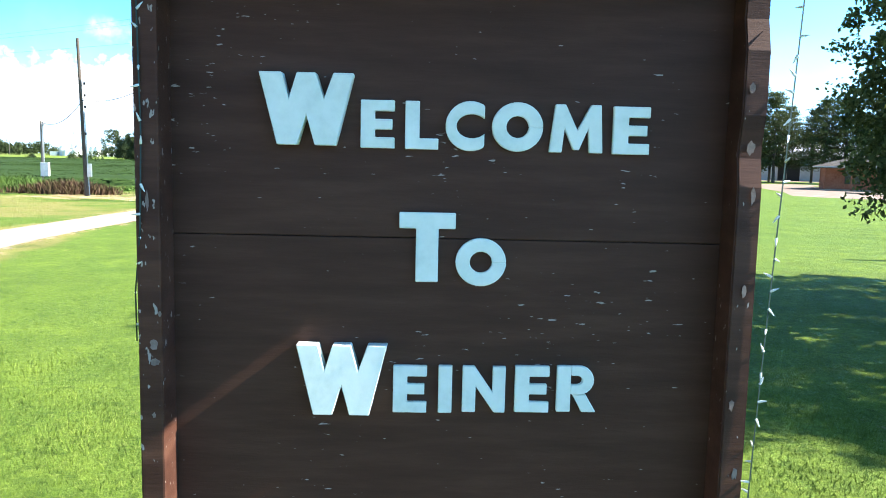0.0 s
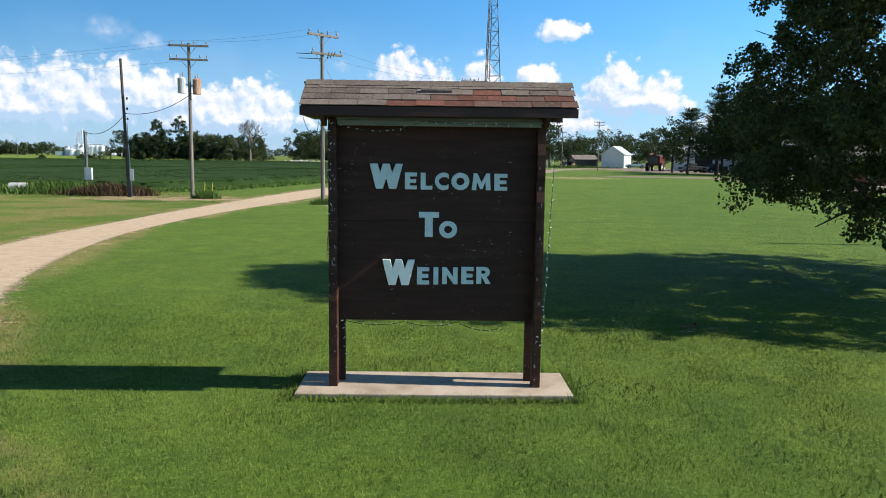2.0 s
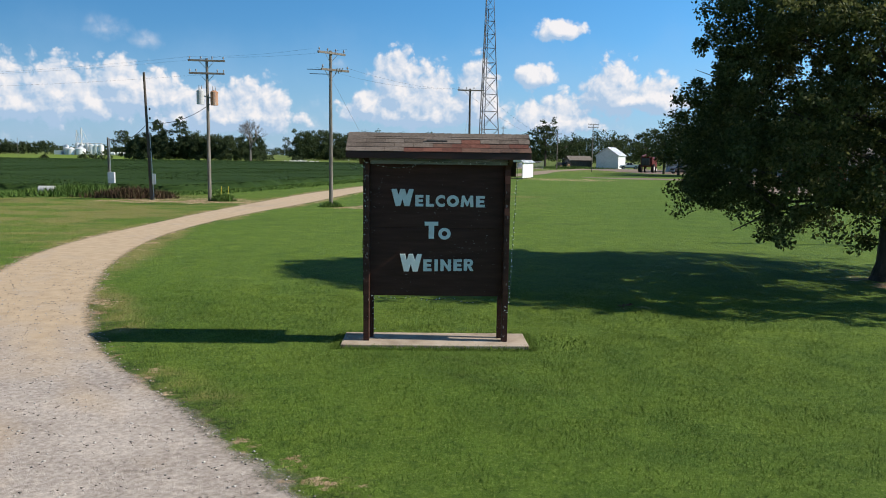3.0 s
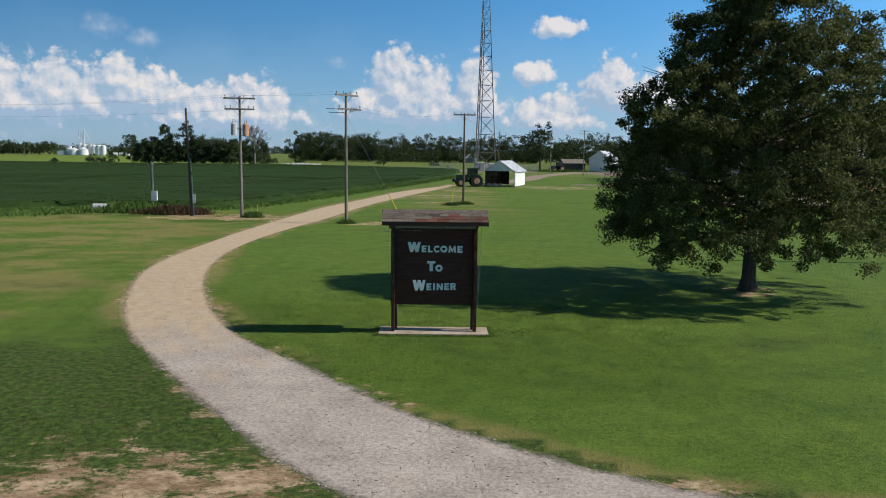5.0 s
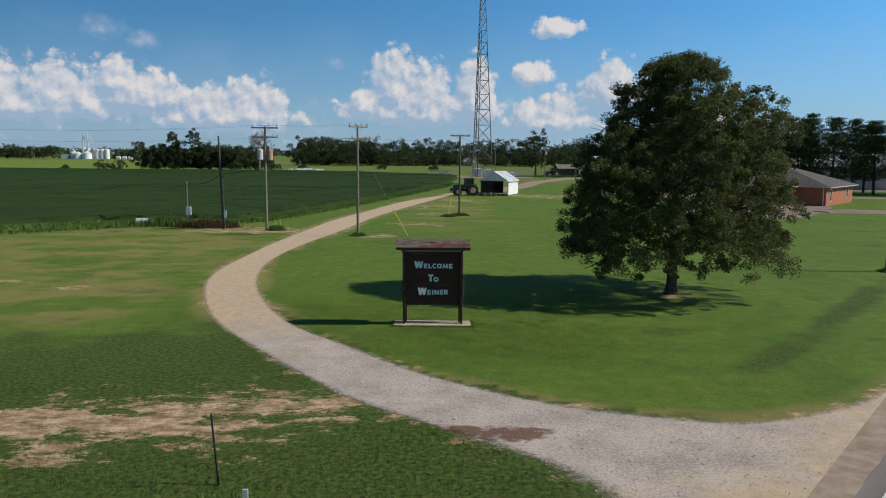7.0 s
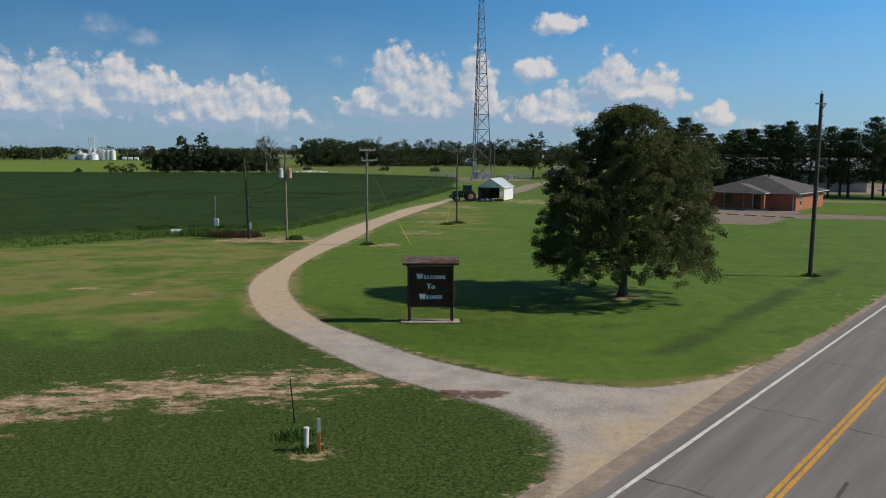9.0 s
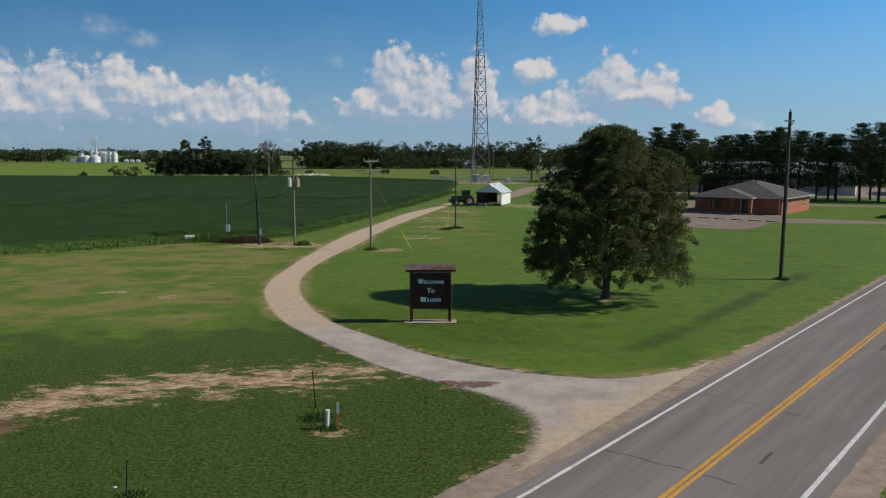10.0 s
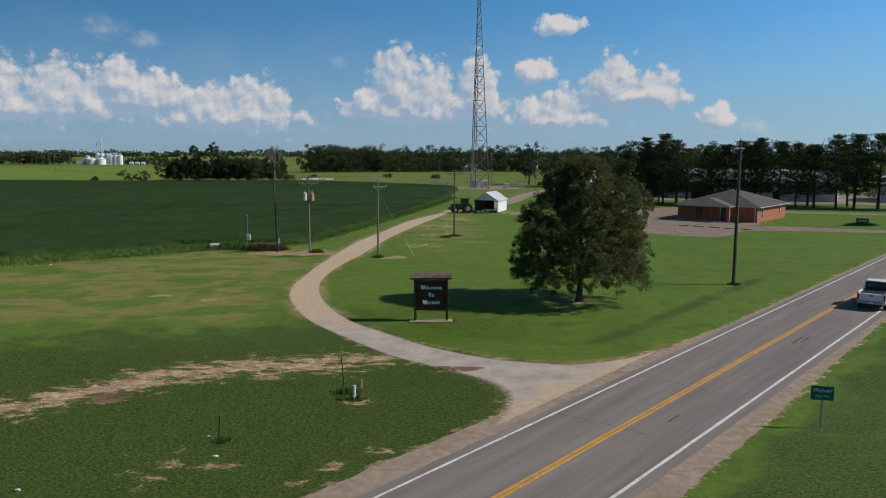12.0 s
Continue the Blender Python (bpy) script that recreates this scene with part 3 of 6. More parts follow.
# ---- ground, driveway, highway ----
HWY_U, HWY_N = np.array((0.645, 0.764)), np.array((0.764, -0.645))     # along the highway, and across it
VERGE_NEAR, VERGE_FAR = ((-20, -8, 4, 14), (15.2, 15.3, 15.9, 16.3)), ((-16, -7, 3, 20), (25.05, 24.9, 24.6, 24.25))   # where the grass begins
ROAD = 0.026      # the road runs a little off that line
INNER = [(14.8, -6.9), (12.65, -8.93), (8.87, -10.99), (6.32, -10.86), (3.2, -9.63), (-0.1, -6.99), (-2.71, -3.71), (-5.28, -0.32), (-7.49, 4.61),
         (-9.15, 10.51), (-10.0, 17.73), (-9.35, 26.76), (-7.5, 37.85), (-4.9, 56.89), (2.2, 91.0), (4.8, 104.0)]
OUTER = [(1.8, -22.2), (2.6, -20.3), (3.07, -18.81), (3.39, -16.74), (2.83, -14.89), (1.14, -12.85), (-0.73, -11.17), (-2.76, -9.1), (-5.97, -4.48),
         (-8.99, 0.61), (-11.26, 6.84), (-12.44, 13.22), (-12.3, 22.0), (-11.91, 29.7), (-10.3, 47.0), (-7.6, 61.6), (-4.1, 80.0), (1.2, 96.0), (3.0, 104.5)]
SOIL_STRIP = [(-36, -24), (-26, -21), (-20, -18.4), (-17, -16.0), (-14.2, -13.2), (-11.2, -12.0), (-8.8, -11.5), (-6, -10.9), (-3.4, -10.2)]
SOY_EDGE = [(-150, -50), (-80, 2), (-56, 26), (-49.5, 32), (-41, 38.5), (-32, 45), (-26, 46), (-19.3, 46.5), (-16.1, 54.5), (-10.8, 76), (-1.7, 117), (4.7, 150), (9, 205),
            (7, 216), (-25, 246), (-55, 262), (-110, 254), (-176, 262), (-320, 265), (-320, 60)]


def smooth_line(pts, n):
    """n points on a Catmull-Rom curve through pts, evenly by length."""
    p = np.array(pts, float)
    q = np.vstack([2 * p[0] - p[1], p, 2 * p[-1] - p[-2]])
    out = []
    for i in range(1, len(q) - 2):
        for t in np.linspace(0, 1, 24, endpoint=False):
            a, b, c, d = q[i - 1], q[i], q[i + 1], q[i + 2]
            out.append(0.5 * (2 * b + (c - a) * t + (2 * a - 5 * b + 4 * c - d) * t * t + (3 * b - a - 3 * c + d) * t ** 3))
    out = np.array(out + [p[-1]])
    s = np.concatenate([[0], np.cumsum(np.linalg.norm(np.diff(out, axis=0), axis=1))])
    k = np.linspace(0, s[-1], n)
    return np.stack([np.interp(k, s, out[:, 0]), np.interp(k, s, out[:, 1])], 1)


def line_distance(P, line):
    d = np.full(len(P), 1e9)
    for a, b in zip(line, line[1:]):
        ab = b - a
        t = np.clip(((P - a) @ ab) / max(ab @ ab, 1e-9), 0, 1)
        d = np.minimum(d, np.linalg.norm(P - a - t[:, None] * ab, axis=1))
    return d


def inside(P, ring):
    x, y = P[:, 0], P[:, 1]
    res = np.zeros(len(P), bool)
    for (x0, y0), (x1, y1) in zip(ring, np.roll(ring, -1, 0)):
        cut = ((y0 > y) != (y1 > y)) & (x < (x1 - x0) * (y - y0) / ((y1 - y0) if y1 != y0 else 1e-9) + x0)
        res ^= cut
    return res


inner_line, outer_line = smooth_line(INNER, 160), smooth_line(OUTER, 160)
drive_ring = np.vstack([inner_line[::3], outer_line[::-3]])
soil_line = smooth_line(SOIL_STRIP, 40)
soy_ring = np.array(SOY_EDGE, float)


def axis_steps(lo, hi, step, reach):
    mid = list(np.arange(lo, hi + 0.01, step))
    left, right, s = [], [], step
    a, b = lo, hi
    while a > -reach or b < reach:
        s *= 1.35
        a, b = max(a - s, -reach), min(b + s, reach)
        left.append(a)
        right.append(b)
    return np.unique(np.array(left + mid + right))


lawn_ring = np.vstack([inner_line[:90], [(20, 60), (60, 60), (20, -4)]])


def rank_at(P):
    """How rough and dark the uncut grass stands outside the driveway's bend, 0 to 1."""
    edge = 3.5 + 0.42 * np.clip(P[:, 0] + 9, -22, 0) + np.array([4.5 * lump((x * 0.11, y * 0.11, 8.0)) + 2.2 * lump((x * 0.5, y * 0.5, 3.0)) for x, y in P])
    val = np.clip((edge - P[:, 1]) / 7, 0, 1) * (P @ HWY_N < 15.3) * (P[:, 0] < 6)
    val = np.where(inside(P, lawn_ring), 0.0, val)
    beyond = P @ HWY_N
    return np.maximum(val, 0.6 * np.clip((beyond - 25.0) / 1.5, 0, 1) * (P[:, 1] < 40) * (beyond < 90))


def build_ground():
    xs, ys = axis_steps(-46, 50, 0.5, 4500), axis_steps(-34, 90, 0.5, 4500)
    X, Y = np.meshgrid(xs, ys)
    P = np.stack([X.ravel(), Y.ravel()], 1)
    n, w = len(xs), len(ys)
    i = (np.arange(w - 1)[:, None] * n + np.arange(n - 1)[None]).ravel()
    me = arrays("ground", np.column_stack([P, np.zeros(len(P))]), np.stack([i, i + 1, i + n + 1, i + n], 1), LAWN)
    bare = np.clip(1.0 - line_distance(P, soil_line) / np.where(P[:, 0] < -15, 3.9, 4.4), 0, 1) * np.clip(0.82 + 0.06 * np.minimum(-6 - P[:, 0], 0), 0.7, 1)
    edge = np.minimum(line_distance(P, inner_line[::2]), line_distance(P, outer_line[::2]))
    bare = np.maximum(bare, np.clip(0.5 - edge / 1.4, 0, 1))
    s = P @ HWY_N
    u = P @ HWY_U
    across = s - ROAD * u
    bare = np.maximum(bare, np.clip(0.6 - np.minimum(abs(across - np.interp(u, *VERGE_NEAR)), abs(across - np.interp(u, *VERGE_FAR))) / 1.1, 0, 1))
    for x, y, r, k in ((-3.4, -17.5, 0.9, 0.6), (-14.2, 37.2, 3.0, 0.7), (-18.5, 37.2, 3.0, 0.65), (-4, 33, 1.8, 0.6), (12.06, 7.2, 1.5, 0.55), (27.4, 14.7, 0.9, 0.6), (4.0, 3.2, 0.5, 0.8), (-11.1, -23.6, 1.3, 0.34), (-10.1, -24.5, 1.4, 0.34), (-10.5, -26.2, 1.6, 0.34), (-3.8, -25.3, 0.6, 0.6), (-1.9, -23.8, 0.7, 0.55), (-8.2, -25.2, 0.9, 0.5), (-4.9, -26.6, 0.5, 0.5), (-17.8, 8.0, 0.8, 0.6), (-22, 9.5, 1.2, 0.5),
                       (2.4, -20.2, 1.2, 0.4), (0.5, 57, 3, 0.5), (1.0, 70, 4, 0.5), (5, 84, 4, 0.52), (20, 97, 7, 0.55), (11, 103, 6, 0.6), (-1.5, 44, 3, 0.5), (25.5, 8, 0.8, 0.45)):
        bare = np.maximum(bare, k * np.clip(1.6 - np.linalg.norm(P - (x, y), axis=1) / r, 0, 1))
    dry = 0.68 * np.clip((-9.5 - P[:, 0]) / 5, 0, 1) * np.clip((P[:, 1] + 6) / 8, 0, 1) * np.clip((48 - P[:, 1]) / 8, 0, 1)
    dry = np.maximum(dry, np.clip(0.9 - edge / 1.3, 0, 1))
    dry = np.maximum(dry, 0.28 * np.clip((P[:, 1] + 12) / -6, 0, 1) * (s < 15.5))
    dry = np.maximum(dry, 0.56 * np.clip(1.5 - np.linalg.norm((P - (3, 70)) / (9, 42), axis=1), 0, 1))
    dry = np.maximum(dry, 0.52 * np.clip((P[:, 1] - 115) / 50, 0, 1))
    dry = np.maximum(dry, 0.16)
    crop = ((P[:, 1] > 292) & (P[:, 1] < 640) & (P[:, 0] < -104)).astype(float)
    rank = rank_at(P)
    dry = np.where(rank > 0.5, np.minimum(dry, 0.3), dry)
    rank = np.maximum(rank, 0.55 * np.clip(1.3 - abs(s - 12.1) / 0.9, 0, 1) * np.clip((u + 2) / 6, 0, 1) * np.clip((40 - u) / 8, 0, 1))
    damp = np.clip(1.4 - np.hypot((P[:, 0] + 15.6) / 1.5, (P[:, 1] + 16.9) / 0.9), 0, 1)
    bare = np.maximum(bare, 0.9 * damp)
    for key, val in (("bare", bare), ("damp", damp), ("dry", dry), ("crop", crop), ("rank", rank)):
        me.attributes.new(key, "FLOAT", "POINT").data.foreach_set("value", val.astype(np.float32))
    tagged(new("ground", me), "mown green lawn with dry patches and bare soil", "lawn", kind="structure")


build_ground()


def ribbon(name, left, right, z, mat, label, category, cells=8, ragged=0.0, earth=False):
    """A flat strip between two lines, with uneven edges."""
    n = len(left)
    t = np.linspace(0, 1, cells + 1)
    V = left[:, None] * (1 - t)[None, :, None] + right[:, None] * t[None, :, None]
    if ragged:
        for j, e in ((0, -1), (cells, 1)):
            for i in range(n):
                d = right[i] - left[i]
                d = d / np.linalg.norm(d)
                V[i, j] += e * d * ragged * (lump((V[i, j, 0] * 0.9, V[i, j, 1] * 0.9, 3.0)) + 0.6 * lump((V[i, j, 0] * 3, V[i, j, 1] * 3, 9.0)) + 0.5 * lump((V[i, j, 0] * 9, V[i, j, 1] * 9, 2.0)))
    V = np.concatenate([V.reshape(-1, 2), np.full((n * (cells + 1), 1), z)], 1)
    k = cells + 1
    i = (np.arange(n - 1)[:, None] * k + np.arange(cells)[None]).ravel()
    me = arrays(name, V, np.stack([i, i + k, i + k + 1, i + 1], 1), mat)
    if me.polygons[0].normal.z < 0:
        me.flip_normals()
    if earth:
        track = np.tile(np.exp(-((t - 0.3) / 0.1) ** 2) + np.exp(-((t - 0.7) / 0.1) ** 2), n)
        near_road = np.clip((V[:, 0] * HWY_N[0] + V[:, 1] * HWY_N[1] - 12.2) / 3.0, 0, 1)
        brink = np.tile(np.clip(1 - np.minimum(t, 1 - t) * 5.5, 0, 1), n)
        val = 0.2 * track + 0.5 * near_road + 0.28 * brink + np.clip((V[:, 1] + 5.5) / 9.0, 0, 1) * 0.78 - 0.12
        me.attributes.new("earth", "FLOAT", "POINT").data.foreach_set("value", val.astype(np.float32))
        rim = np.tile(np.clip(np.minimum(t, 1 - t) * 6, 0, 1), n)
        me.attributes.new("rim", "FLOAT", "POINT").data.foreach_set("value", rim.astype(np.float32))
        mud = np.zeros(len(V))
        for x, y, rx, ry in ((1.9, -12.1, 1.2, 0.6), (0.8, -11.9, 1.0, 0.45)):
            mud = np.maximum(mud, np.clip(1.25 - np.hypot((V[:, 0] - x) / rx, (V[:, 1] - y) / ry), 0, 0.8))
        me.attributes.new("mud", "FLOAT", "POINT").data.foreach_set("value", mud.astype(np.float32))
    return tagged(new(name, me), label, category, kind="structure")


ribbon("driveway", smooth_line(INNER, 900), smooth_line(OUTER, 900), 0.008, M["drive"], "curving driveway of grey gravel turning to tan packed earth", "driveway", 16, 0.34, True)




def along(s0, k, u0=-160, u1=420, n=1100):
    u = np.linspace(u0, u1, n)
    s = (np.interp(u, *s0) if isinstance(s0, tuple) else s0) + k * u
    return u[:, None] * HWY_U + s[:, None] * HWY_N


ribbon("shoulder_near", along(VERGE_NEAR, ROAD), along(16.7, ROAD), 0.004, M["shoulder"], "dusty gravel shoulder beside the highway", "road shoulder", 4, 0.13)
ribbon("shoulder_far", along(23.5, ROAD), along(VERGE_FAR, ROAD), 0.004, M["shoulder"], "dusty gravel shoulder beside the highway", "road shoulder", 4, 0.13)
highway = ribbon("highway", along(16.62, ROAD), along(23.85, ROAD), 0.012, M["asphalt"], "two-lane worn grey asphalt highway", "road", 10, 0.06)
for label, mat, s0, k, wide in (("worn white edge line", "white_line", 17.12, ROAD, 0.13), ("worn yellow centre line", "yellow_line", 20.20, ROAD, 0.14),
                                ("worn yellow centre line", "yellow_line", 20.40, ROAD, 0.14), ("worn white edge line", "white_line", 23.30, ROAD, 0.15)):
    st = ribbon("road_marking", along(s0 - wide / 2, k, n=900), along(s0 + wide / 2, k, n=900), 0.020, M[mat], label, "road marking", 1, 0.018)
# tar-filled cracks across the asphalt
rng = np.random.default_rng(5)
for u0 in (-11, -3, 5, 13, 24, 38):
    a = np.linspace(16.9, 23.6, 24)[:int(rng.integers(9, 20))]
    uu = u0 + np.cumsum(rng.normal(0, 0.06, len(a)))
    mid = uu[:, None] * HWY_U + a[:, None] * HWY_N
    ribbon("tar_crack", mid - 0.013 * HWY_U, mid + 0.013 * HWY_U, 0.016, M["felt"], "thin dark crack across the asphalt", "crack", 1, 0.02)

for u0, s0, n0 in ((9.5, 21.6, 2.2), (10.2, 21.95, 1.8), (-9.0, 21.3, 1.2)):
    uu = np.linspace(u0, u0 + n0, 10)
    mid = uu[:, None] * HWY_U + s0 * HWY_N
    ribbon("skid_mark", mid - 0.05 * HWY_N, mid + 0.05 * HWY_N, 0.016, M["tar"], "short dark skid mark on the asphalt", "skid mark", 1, 0.02)

# paving round the brick house, and lanes beyond
def flat(name, pts, z, mat, label, category):
    bm = bmesh.new()
    ring = smooth_line(pts + [pts[0]], 70)[:-1]
    bm.faces.new([bm.verts.new((x + 0.3 * lump((x, y, 1)), y + 0.3 * lump((x, y, 5)), z)) for x, y in ring])
    bmesh.ops.recalc_face_normals(bm, faces=bm.faces[:])
    if bm.faces[:][0].normal.z < 0:
        bmesh.ops.reverse_faces(bm, faces=bm.faces[:])
    ob = part(name, bm, mat)
    return tagged(ob, label, category, kind="structure")


flat("parking_lot", [(31, 62), (33, 58.5), (40, 54), (46, 60), (50, 66.5), (56, 75.5), (52, 84), (52, 100), (58, 108), (54, 114), (45, 109.5), (34, 112), (24, 112), (30, 104), (40, 98), (36, 76)], 0.012, M["lot"], "old pinkish-grey parking lot", "parking lot")
flat("drive_to_house", [(47, 63.5), (68, 59.3), (90, 50), (92, 53), (70, 63.5), (55, 70)], 0.016, M["lot"], "pale concrete drive to the highway", "drive")
flat("lane_beside_house", [(64, 99), (78, 95.5), (110, 84), (111, 88), (80, 100), (66, 105)], 0.016, M["lot"], "pale concrete lane across the lawn", "lane")
flat("yard_behind_pines", [(46, 150), (60, 141), (100, 123), (140, 105), (150, 120), (120, 200), (50, 215)], 0.010, M["lot"], "pale gravel yard round the metal buildings", "yard")
flat("track_to_tower", [(14, 112), (22, 135), (30, 165), (45, 200), (52, 225), (48, 226), (40, 203), (26, 168), (18, 138), (9, 116)], 0.013, M["shoulder"], "gravel track running to the tower", "track")


# ---- soybeans and weeds ----
def build_soy():
    xs = np.concatenate([np.arange(-320, -70, 4.0), np.arange(-70, 12, 1.0)])
    ys = np.concatenate([np.arange(-50, 20, 3.0), np.arange(20, 100, 1.0), np.arange(100, 268, 3.0)])
    X, Y = np.meshgrid(xs, ys)
    P = np.stack([X.ravel(), Y.ravel()], 1)
    ok = inside(P, soy_ring)
    h = np.array([0.62 + 0.05 * lump((x * 0.9, y * 0.9, 0)) + 0.06 * lump((x * 0.12, y * 0.12, 4)) for x, y in P])
    z = np.where(ok, h, -0.05)
    n = len(xs)
    i = (np.arange(len(ys) - 1)[:, None] * n + np.arange(n - 1)[None]).ravel()
    f = np.stack([i, i + 1, i + n + 1, i + n], 1)
    f = f[ok[f].sum(1) >= 1]
    me = arrays("soybean_field", np.column_stack([P, z]), f, M["soy_shaded"], True)
    tagged(new("soybean_field", me), "wide field of dense dark green soybeans", "crop field", kind="stuff")


def scatter(name, P, size, mat, label, category, lean=0.6, tall=1.0, z=0.0, seed=1, width=0.35):
    """Blades or leaves as single triangles at points P (n, 2), of heights size (n,)."""
    r = np.random.default_rng(seed)
    n = len(P)
    a = r.uniform(0, 2 * np.pi, n)
    tip = r.normal(0, lean, (n, 2)) * size[:, None]
    side = np.stack([np.cos(a), np.sin(a)], 1) * (size * width)[:, None] * 0.5
    base = np.column_stack([P, np.full(n, z)]) if np.isscalar(z) else np.column_stack([P, z])
    V = np.stack([base + np.column_stack([side, np.zeros(n)]), base - np.column_stack([side, np.zeros(n)]),
                  base + np.column_stack([tip, size * tall])], 1).reshape(-1, 3)
    me = arrays(name, V, np.arange(3 * n).reshape(-1, 3), mat)
    return tagged(new(name, me), label, category, kind="stuff"), me


build_soy()
rng = np.random.default_rng(11)
P = np.stack([rng.uniform(-75, 8, 90000), rng.uniform(22, 120, 90000)], 1)
P = np.vstack([P, np.stack([rng.uniform(-190, 10, 130000), rng.uniform(10, 262, 130000)], 1)])
P = P[inside(P, soy_ring)]
away = np.clip((P[:, 1] - 80) / 160, 0, 1)
scatter("soybean_foliage", P, rng.uniform(0.14, 0.3, len(P)) * (1 + 0.6 * away), M["soy"], "leafy tops of the soybean plants", "foliage", 0.9, 0.35, 0.56, 2, 1.0)
edge_line = smooth_line(SOY_EDGE[:12], 300)
pick = rng.integers(0, 300, 150000)
P = edge_line[pick]
wide = np.clip((-20 - P[:, 0]) / 14, 0, 1)
P = P + rng.normal(0, 0.7, P.shape) + np.array((0.75, -0.85)) * (-0.5 + rng.uniform(0, 1, len(P)) * (2.0 + 5.6 * wide))[:, None]
scatter("weedy_margin", P, rng.uniform(0.05, 0.26, len(P)), M["weed"], "rank light green weeds along the field edge", "weeds", 0.8, 1.0, 0.0, 3, 0.6)


# ---- grass blades and loose stone ----
def lawn_points(x0, x1, y0, y1, density, seed):
    r = np.random.default_rng(seed)
    n = int((x1 - x0) * (y1 - y0) * density)
    P = np.stack([r.uniform(x0, x1, n), r.uniform(y0, y1, n)], 1)
    s = P @ HWY_N
    keep = ~inside(P, drive_ring) & ((s < 14.7) | (s > 24.6)) & ~inside(P, soy_ring)
    keep &= ~((abs(P[:, 0]) < 1.5) & (P[:, 1] > -0.42) & (P[:, 1] < 0.48))
    d = line_distance(P, soil_line)
    keep &= r.uniform(0, 1, n) < np.clip((d - 0.6) / 2.2, 0.06, 1)
    ex, ey = 0.22 * (x1 - x0), 0.22 * (y1 - y0)
    edge = np.minimum(np.minimum(P[:, 0] - x0, x1 - P[:, 0]) / ex, np.minimum(P[:, 1] - y0, y1 - P[:, 1]) / ey)
    keep &= r.uniform(0, 1, n) < edge
    return P[keep]


def grass(name, zones, label):
    allp, alls = [], []
    for i, (x0, x1, y0, y1, density, lo, hi) in enumerate(zones):
        P = lawn_points(x0, x1, y0, y1, density, 40 + i)
        clump = np.array([lump((x * 1.3, y * 1.3, 2.0)) for x, y in P])
        allp.append(P)
        low = np.where(inside(P, lawn_ring), min(1.0, 0.045 / hi), 1.0)
        alls.append(np.random.default_rng(70 + i).uniform(lo, hi, len(P)) * (1 + 0.5 * clump) * low)
    P, S = np.vstack(allp), np.concatenate(alls)
    ob, me = scatter(name, P, S, BLADES, label, "grass", 0.55, 1.0, 0.0, 9, 0.22)
    val = np.repeat(np.where((P[:, 0] < -10) & (P[:, 1] > -2), 0.5, 0.15), 3)
    me.attributes.new("dry", "FLOAT", "POINT").data.foreach_set("value", val.astype(np.float32))
    me.attributes.new("rank", "FLOAT", "POINT").data.foreach_set("value", np.repeat(rank_at(P) * 0.7, 3).astype(np.float32))


grass("grass", [(-8, 8, -7, 6, 1100, 0.018, 0.04), (-16, 18, -14, 12, 150, 0.02, 0.045), (-28, 10, -38, -5, 260, 0.03, 0.085), (-20, 50, 0, 60, 44, 0.025, 0.06), (-55, -4, -16, 50, 44, 0.03, 0.075),
                 (8, 46, -36, 10, 60, 0.02, 0.055)], "short blades of mown lawn grass")
ring = [(x, -0.5) for x in np.linspace(-1.6, 1.6, 200)] + [(1.58, y) for y in np.linspace(-0.5, 0.55, 70)] + [(-1.6, y) for y in np.linspace(-0.5, 0.55, 70)] + [(x, 0.55) for x in np.linspace(-1.6, 1.6, 120)]
P = np.repeat(np.array(ring), 9, 0) + rng.normal(0, 0.05, (len(ring) * 9, 2))
scatter("uncut_grass", P, rng.uniform(0.03, 0.085, len(P)), BLADES, "longer uncut grass round the concrete slab", "grass", 0.45, 1.0, 0.0, 4, 0.14)


def stones():
    r = np.random.default_rng(8)
    n = 70000
    P = np.stack([r.uniform(-13, 15, n), r.uniform(-24, 9, n)], 1)
    P = P[inside(P, drive_ring)]
    n = len(P)
    s = 0.006 + 0.02 * r.uniform(0, 1, n) ** 3.5
    V = np.zeros((n, 6, 3))
    base = np.array([(1, 0, 0), (0, 1, 0), (-1, 0, 0), (0, -1, 0), (0, 0, 0.45), (0, 0, -0.3)])
    a = r.uniform(0, 6.28, n)
    c, k = np.cos(a), np.sin(a)
    for j in range(6):
        v = base[j] * r.uniform(0.7, 1.3, (n, 1))
        V[:, j] = np.stack([v[:, 0] * c - v[:, 1] * k, v[:, 0] * k + v[:, 1] * c, v[:, 2]], 1) * s[:, None]
    V[:, :, :2] += P[:, None]
    V[:, :, 2] += 0.011
    f = np.array([(0, 1, 4), (1, 2, 4), (2, 3, 4), (3, 0, 4), (1, 0, 5), (2, 1, 5), (3, 2, 5), (0, 3, 5)])
    F = (np.arange(n)[:, None, None] * 6 + f[None]).reshape(-1, 3)
    tagged(new("loose_gravel", arrays("loose_gravel", V.reshape(-1, 3), F, M["stone"])), "loose crushed stone on the driveway", "gravel", kind="stuff")


stones()


# ---- welcome sign ----
def arc(cx, cz, rx, rz, a0, a1, n):
    return [(cx + rx * math.cos(radians(a0 + (a1 - a0) * i / n)), cz + rz * math.sin(radians(a0 + (a1 - a0) * i / n))) for i in range(n + 1)]


